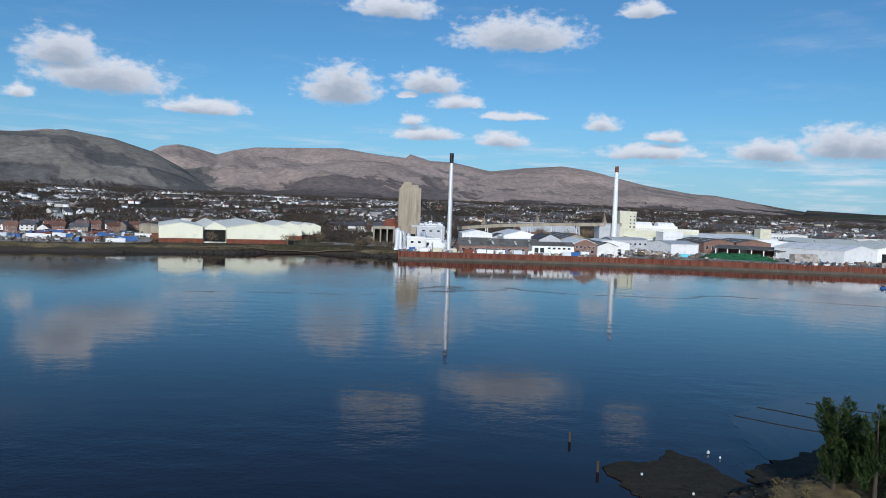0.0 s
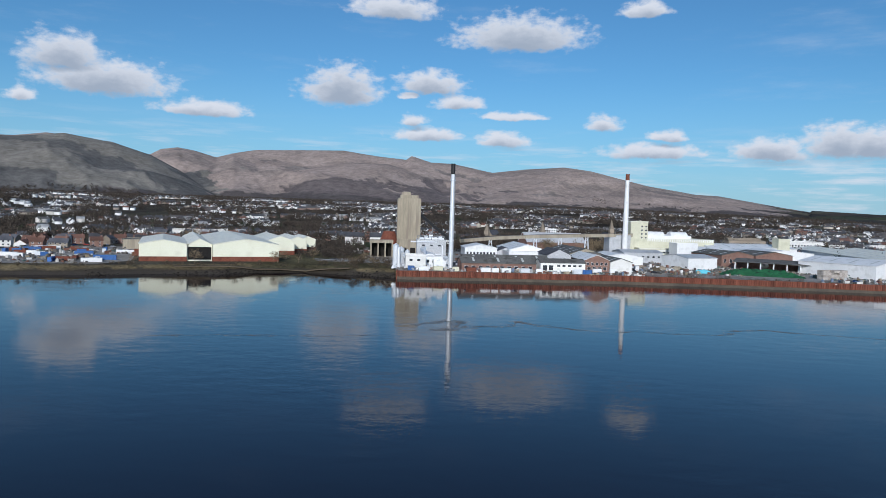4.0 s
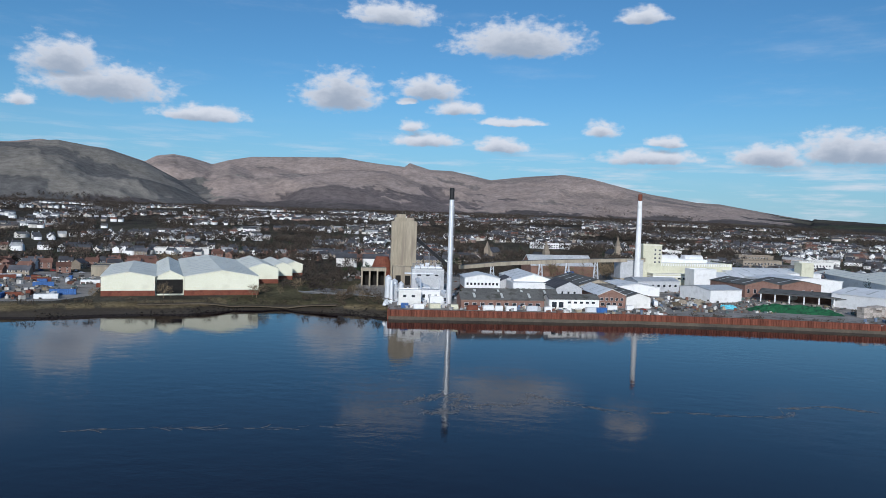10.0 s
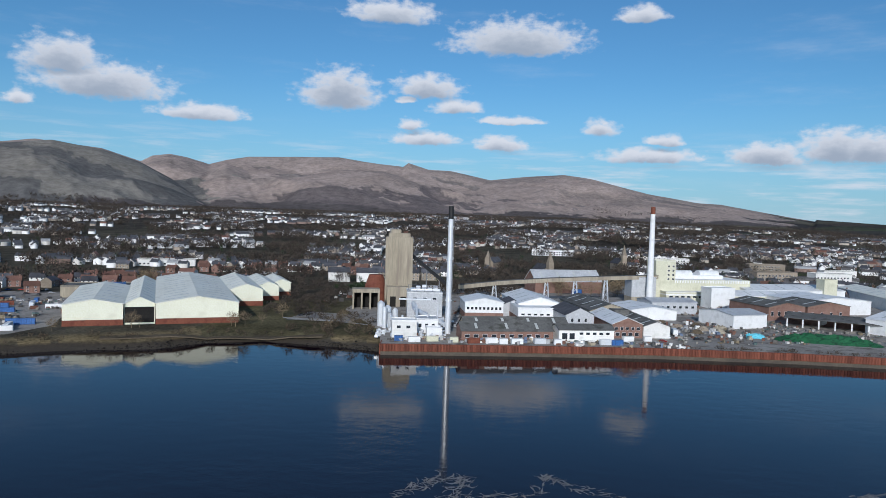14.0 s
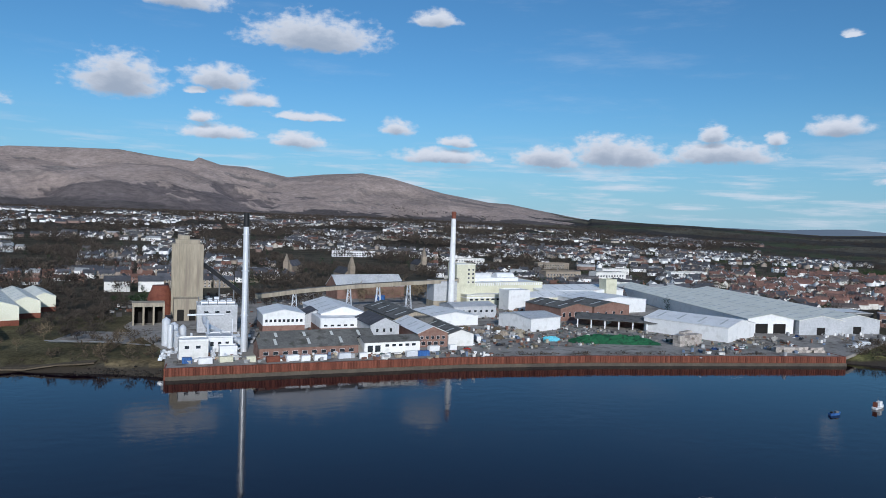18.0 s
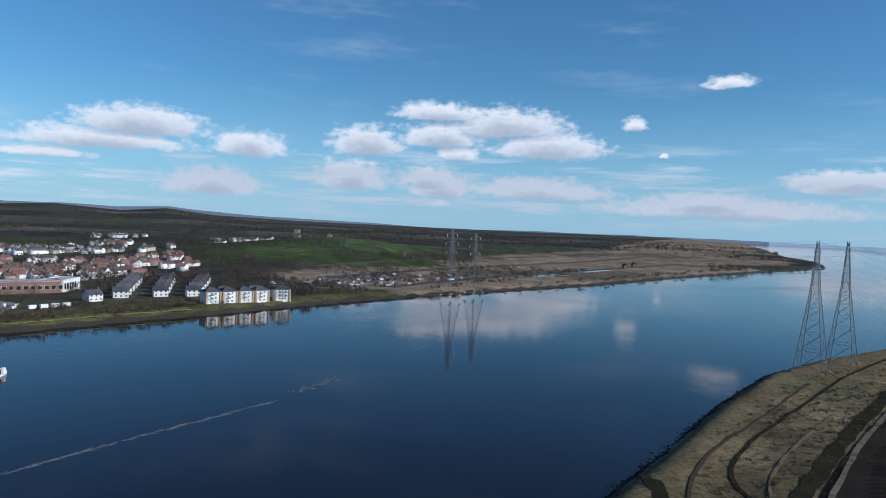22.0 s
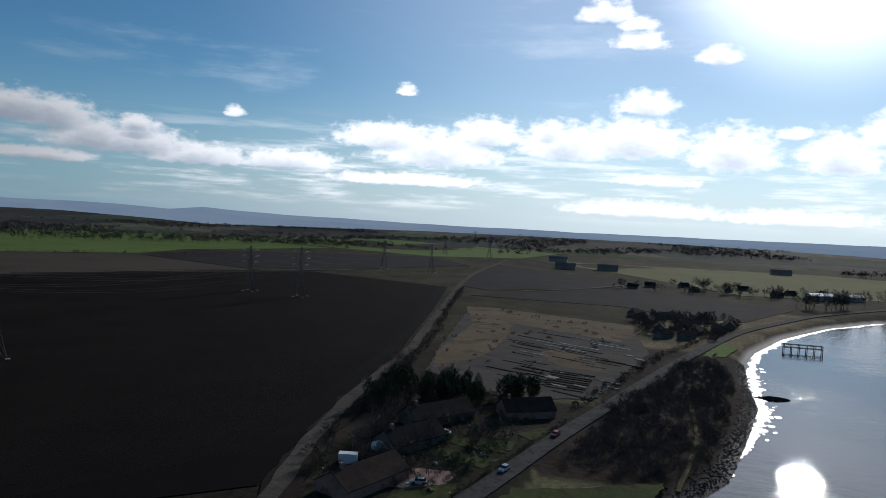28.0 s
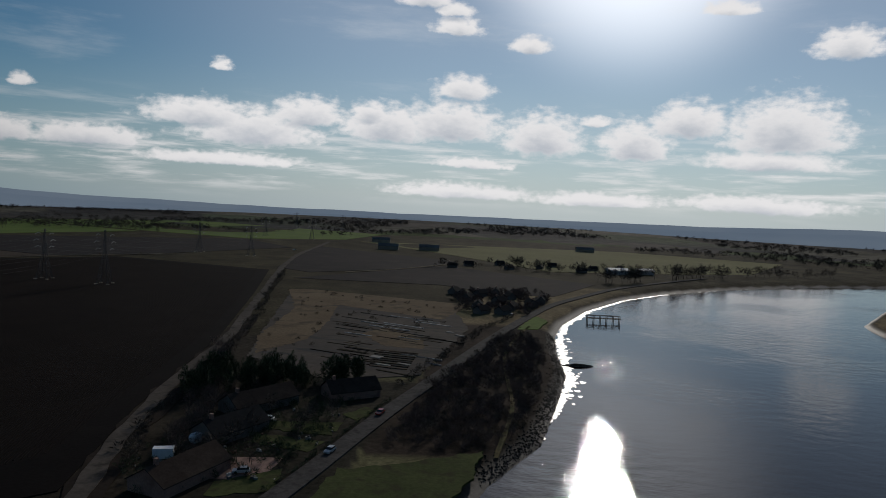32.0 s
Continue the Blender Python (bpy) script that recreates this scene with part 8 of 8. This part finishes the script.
# timber stakes off the near shore
for x, y in ((21, 91), (19.5, 103)):
    post = new("mooring_post", Geo().tube((0, 0, -2.5), (.1, 0, 1.4), .2, n=8).mesh("mooring_post", BARK))
    post.location = (x, y, 0)
    tagged(post, "short dark timber post standing in the shallows", "post", "shallow posts")
# drifting foam lines on the water
FOAM = material("river_scum", (0.15, 0.135, 0.122), (0.25, 0.228, 0.205), .7, .3, 2.0, world_space=True)


def foam(pts, seed, width, n, swirl=0.0):
    """Scum drawn out by the current: ragged strokes along the line, curled into hooks where the water turns."""
    rng = np.random.RandomState(seed)
    p = line_of(pts, .5, .15, seed)
    g = Geo()
    for k in range(n):
        i = rng.randint(len(p) - 6)
        x, y = p[i] + rng.normal(size=2) * width
        a = math.atan2(*(p[i + 5] - p[i])[::-1]) + rng.normal() * (.1 + .16 * swirl)
        ln, w, bend = rng.uniform(2, 7), rng.uniform(.06, .32), rng.normal() * swirl
        left, right = [], []
        m = 8
        for q in range(m):
            t = q / (m - 1)
            ww = w * math.sin(math.pi * (.08 + .84 * t)) * rng.uniform(.45, 1.2)
            left.append((x - ww * math.sin(a), y + ww * math.cos(a), .010 + .0004 * (k % 40)))
            right.append((x + ww * math.sin(a), y - ww * math.cos(a), .010 + .0004 * (k % 40)))
            x, y, a = x + ln / m * math.cos(a), y + ln / m * math.sin(a), a + bend / m
        g.add(left + right, [(q + 1, q, m + q, m + q + 1) for q in range(m - 1)])
    tagged(new("foam", g.mesh("foam", FOAM)), "thin line of pale scum drifting on the river", "foam", kind="stuff")


foam([(-10.4, 299), (-4.7, 304), (-.2, 311), (8.4, 312), (4.3, 296), (-4, 288), (1.4, 290), (11.7, 299), (17.8, 301.4), (25, 300)], 1, .8, 190, 2.2)
foam([(25, 300), (28, 308), (30.3, 316), (35, 307), (46, 301.6), (59, 294.5)], 11, .7, 70, 1.4)
foam([(59, 294.5), (72, 299.6), (86, 296.6), (103, 296), (110, 303)], 12, .6, 45, .6)
foam([(105, 306), (126, 311.5), (134, 306), (147, 303), (167, 296), (187, 289), (209, 281), (230, 272), (263, 259)], 2, .4, 260, .3)
foam([(275, 257), (286, 255.5), (300, 252), (314, 250)], 13, 1.6, 55, 1.2)
foam([(-95, 262), (-70, 268), (-45, 270), (-20, 276)], 3, .5, 45, .6)
stones("mud_stones", [(25, 80), (30, 88), (37, 94), (46, 100)], 1500, .08, .38, 2.6, "weedy dark stones strewn over the mud flat", 12)


def ragged_sheet(name, pts, z, mat, label, category, amp, seed):
    """A thin flat sheet with a frayed outline."""
    rng = random.Random(seed)
    out = []
    for (ax, ay), (bx, by) in zip(pts, pts[1:] + pts[:1]):
        n = max(1, int(math.hypot(bx - ax, by - ay) / 1.1))
        out += [(ax + (bx - ax) * k / n + rng.uniform(-amp, amp), ay + (by - ay) * k / n + rng.uniform(-amp, amp), z) for k in range(n)]
    return tagged(new(name, Geo().slab(out, .4).mesh(name, mat)), label, category, kind="structure")


DARK_MUD = material("weedy_mud", (0.022, 0.019, 0.013), (0.045, 0.038, 0.026), 0.8, 0.5, 3.0, 0.2, stain=(0.016, 0.015, 0.010), spec=0.15, world_space=True)
SHEEN_MUD = material("wet_silt", (0.018, 0.018, 0.021), (0.028, 0.028, 0.030), 0.09, 0.06, 0.5, 0.01, spec=0.17, world_space=True)
ragged_sheet("mud_bank", [(49.5, 119.5), (57, 126), (72, 136.5), (90, 143), (120, 150), (150, 150), (150, 130), (110, 118), (80, 104), (58, 92), (46, 90), (46, 104)], .03, SHEEN_MUD, "smooth wet silt bank left by the tide", "mud bank", .5, 1)
ragged_sheet("mud_flat", [(21.5, 92), (24.6, 95), (29.6, 95), (33.5, 100.5), (35.5, 98), (38, 89), (42, 86), (38, 70), (27, 68), (24, 82), (23.2, 88)], .16, DARK_MUD, "dark weedy mud flat just above the water", "mud flat", .7, 2)
ragged_sheet("mud_flat", [(44, 95), (50, 99), (58, 105), (66, 108), (84, 112), (80, 100), (60, 88), (44, 84), (40, 90)], .2, DARK_MUD, "dark muddy foreshore below the trees", "mud flat", .8, 3)
for pts, w in (([(57, 125.7), (59.5, 124), (61.8, 122.8), (65, 117.6), (70, 114)], .5), ([(50.4, 119.8), (53.9, 117.7), (55, 115.5), (58, 113), (61.5, 111), (68, 108)], .35), ([(67.6, 129.8), (72, 128), (80, 122), (92, 116)], .5)):
    ribbon("channel", pts, w, DARK_MUD, "thin dark drainage channel in the silt", .03, "channel", rounds=3)
stones("training_wall", [(34.4, 100), (35.2, 95.5), (36.5, 87)], 260, .12, .34, .18, "low line of stones running out over the mud", 6)
for x, y, r, lab in ((38.5, 99.5, .2, "white buoy lying on the mud"), (39.4, 97.5, .14, "small white float on the mud"), (31, 84, .16, "pale plastic float on the mud"), (26.5, 90, .16, "pale plastic float among weedy stones")):
    b = new("buoy", Geo().tube((0, 0, -.1), (0, 0, r), r, r * .95, 10).tube((0, 0, r), (0, 0, r * 1.6), r * .95, r * .3, 10).mesh("buoy", STEEL))
    b.location = (x, y, .2)
    tagged(b, lab, "buoy", "stranded floats")


def cypress(x, y, h, seed):
    """A ragged evergreen of many upright plumes round a trunk."""
    rng = np.random.RandomState(seed)
    z = height_at(x, y)
    ob = thing("conifer", x, y, z, 0, "ragged dark green conifer with upright feathery plumes on the shore", "tree", "shore conifers")
    g = Geo()
    g.tube((0, 0, -.4), (.1, 0, h * .45), .26, .14, 8), g.tube((.1, 0, h * .45), (0, .1, h * .85), .14, .04, 8)
    part("trunk", g, BARK, ob)
    vs = []
    for k in range(26):
        a = rng.uniform(0, 6.28)
        out = h * .13 * rng.uniform(.1, 1) ** .6
        z0, ln = h * rng.uniform(.0, .62), h * rng.uniform(.22, .36)
        p0 = np.array([out * math.cos(a), out * math.sin(a), z0])
        ax = np.array([math.cos(a) * rng.uniform(.05, .32), math.sin(a) * rng.uniform(.05, .32), 1.0])
        n = 170
        t = rng.uniform(0, 1, n)
        fat = ln * .17 * np.sin(np.pi * np.clip(.12 + .88 * t, 0, 1)) + .04
        d = rng.normal(size=(n, 3)) * np.array([1, 1, .3])
        d /= np.linalg.norm(d, axis=1)[:, None]
        c = p0 + ax * (t * ln)[:, None] + d * (fat * rng.uniform(.35, 1, n))[:, None]
        up = ax * .9 + d * .75
        up /= np.linalg.norm(up, axis=1)[:, None]
        side = np.cross(up, rng.normal(size=(n, 3)))
        side /= np.linalg.norm(side, axis=1)[:, None]
        s = rng.uniform(.22, .55, n)[:, None]
        vs.append(np.stack([c - side * s * .18, c + side * s * .18, c + up * s], 1).reshape(-1, 3))
    vs = np.concatenate(vs)
    me = bpy.data.meshes.new("crown")
    me.from_pydata(vs.tolist(), [], np.arange(len(vs)).reshape(-1, 3).tolist())
    me.materials.append(CONIFER_LIT)
    part("crown", me, CONIFER_LIT, ob)


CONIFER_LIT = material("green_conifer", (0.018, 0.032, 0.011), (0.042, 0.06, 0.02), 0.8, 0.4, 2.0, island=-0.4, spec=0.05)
for k, (x, y, h) in enumerate(((43.6, 77, 11.4), (45.6, 73, 10.6), (46.0, 79, 9.4), (50.2, 78, 12), (52.5, 73, 11), (48.5, 71, 9.5), (56, 80, 10.5), (58, 74, 9.5))):
    cypress(x, y, h, 30 + k)
for k, pts in enumerate((((930, 190), (1010, 150), (1030, 165), (950, 205)), ((1080, 130), (1170, 85), (1180, 95), (1090, 145)), ((820, 290), (870, 270), (880, 280), (830, 300)))):
    patch("pool", list(pts), WATER, "shallow pool among the reeds", .1, "pool")
for pts in ([(700, 330), (900, 250), (1150, 120), (1500, -60)], [(760, 420), (1000, 330), (1300, 190), (1700, 0)], [(900, 480), (1200, 380), (1600, 200)]):
    ribbon("reed_bed", pts, 16, SCRUB, "long dark line of reeds and hedge across the marsh", .3, "reeds")



def wet_shore(pts, n, spread, seed):
    """Gleaming wet mud: flat uneven pieces that run into one another along the tide line."""
    rng = np.random.RandomState(seed)
    p = line_of(pts, .5, .3, seed)
    g = Geo()
    for k in range(n):
        x, y = p[rng.randint(len(p))] + rng.normal(size=2) * spread
        s, m = rng.uniform(.3, 1.9), 11
        g.add([(x + s * rng.uniform(.5, 1.1) * math.cos(t), y + s * 1.5 * rng.uniform(.5, 1.1) * math.sin(t), .02 + .0008 * (k % 50)) for t in np.arange(m) * 6.283 / m], [tuple(range(m))])
    tagged(new("wet_mud", g.mesh("wet_mud", WET_MUD)), "gleaming wet mud along the southern tide line", "mud", kind="stuff")


wet_shore([(2, -76), (-6, -117), (-11, -160), (-8, -205), (-7, -255), (-11, -296), (-28, -366), (-60, -442), (-104, -508)], 900, .7, 7)
wet_shore([(-6, -117), (-11, -160), (-8, -205), (-7, -255)], 160, 2.6, 8)
wet_shore([(-104, -508), (-166, -578), (-260, -655)], 160, 2.0, 9)


# ---- clutter of the works: plant, pipes and stacked goods ----
CLUTTER = ramp_material("yard_goods", [(0, (.10, .09, .08)), (.2, (.24, .22, .19)), (.38, (.15, .07, .045)), (.5, (.42, .40, .36)), (.64, (.06, .055, .05)), (.76, (.20, .16, .10)), (.86, (.09, .13, .12)), (.93, (.55, .53, .50))], .8)


def clutter(name, poly, n, lo, hi, label, seed, z=5.0, mat=None):
    rng = np.random.RandomState(seed)
    g = Geo()
    for x, y in inside(poly, n, seed):
        s = rng.uniform(lo, hi)
        h = s * rng.uniform(.3, .9)
        g.box(x, y, z - .05, s * rng.uniform(.5, 1.6), s * rng.uniform(.4, 1), h, rng.uniform(0, 180))
        if rng.rand() < .3:
            g.box(x + rng.normal() * .2, y + rng.normal() * .2, z - .05 + h, s * .5, s * .4, h * .6, rng.uniform(0, 180))
    tagged(new(name, g.mesh(name, mat or CLUTTER)), label, "clutter", kind="stuff")


clutter("yard_clutter", [(128, 500), (200, 512), (240, 535), (226, 600), (170, 600), (140, 560)], 420, .5, 2.2, "scrap, pallets and goods strewn over the yard", 1)
clutter("yard_clutter", [(-26, 486), (120, 496), (118, 502), (-24, 492)], 260, .4, 1.7, "pallets, drums and scrap along the quay edge", 2)
clutter("yard_clutter", [(8, 540), (130, 545), (135, 620), (10, 610)], 260, .5, 2.4, "plant and goods between the works buildings", 3)
clutter("yard_clutter", [(250, 500), (330, 480), (336, 530), (300, 560), (240, 560)], 260, .5, 2.2, "pallets and machines on the eastern yard", 4)
clutter("yard_clutter", [(130, 620), (260, 610), (270, 660), (170, 680)], 260, .6, 2.6, "goods and bins round the yellow works", 5)
clutter("yard_clutter", [(-335, 450), (-220, 480), (-240, 600), (-335, 630)], 420, .6, 2.8, "trailers, scrap and goods in the haulage yard", 6, 4.0)
clutter("plant_clutter", [(-32, 492), (4, 494), (4, 545), (-34, 545)], 170, .6, 2.6, "plant, ducts and boxes round the boiler house", 7, 5.0, STEEL)
clutter("plot_clutter", [(660, 390), (870, 310), (880, 380), (700, 450)], 420, .8, 3.0, "sheds, cars and scrap on the riverside plots", 8, 4.0, TOWN_ROOF)
clutter("town_clutter", [(-85, 640), (10, 650), (90, 700), (60, 770), (-70, 780)], 300, .8, 3.4, "garages, cars and sheds behind the works", 9, 4.2)
clutter("garden_clutter", [(58, -85), (102, -60), (104, -8), (84, 8), (62, -12)], 60, .4, 1.2, "garden furniture, bins and sheds round the bungalows", 10, 4.05)
ducts = thing("ductwork", -14, 520, 5, 4, "pale insulated ducts and pipes round the boiler house", "ductwork")
for k, (a, b, rad) in enumerate((((-12, 0, 6), (12, 0, 6), .9), ((-12, 0, 6), (-14, 12, 10), .8), ((12, 0, 6), (17, 4, 6), .9), ((-10, -4, 4), (10, -4, 4), .5), ((-10, -7, 2.4), (12, -7, 2.4), .45), ((2, 0, 6), (2, 14, 12), .7), ((8, 2, 0), (8, 2, 9), .5),
                                 ((-6, 2, 0), (-6, 2, 8), .6), ((-16, 6, 0), (-16, 6, 12), 1.3), ((-13, 4, 0), (-13, 4, 9), 1.1), ((14, 8, 0), (14, 8, 14), .35), ((-8, 10, 16), (10, 10, 16), .5))):
    part("duct", Geo().tube(a, b, rad, n=12), STEEL if k % 3 else GREY_SHEET, ducts)
frame_work = thing("steel_gantry", -20, 572, 20, 4, "open steel frame on the boiler house roof", "gantry")
for i in range(5):
    for j in (0, 1):
        part("post", Geo().box(1 + 5 * i, 3 + 14 * j, -.2, .3, .3, 3.6), GALV, frame_work)
for j in (0, 1):
    part("rail", Geo().box(11, 3 + 14 * j, 3.2, 20.6, .25, .3), GALV, frame_work)
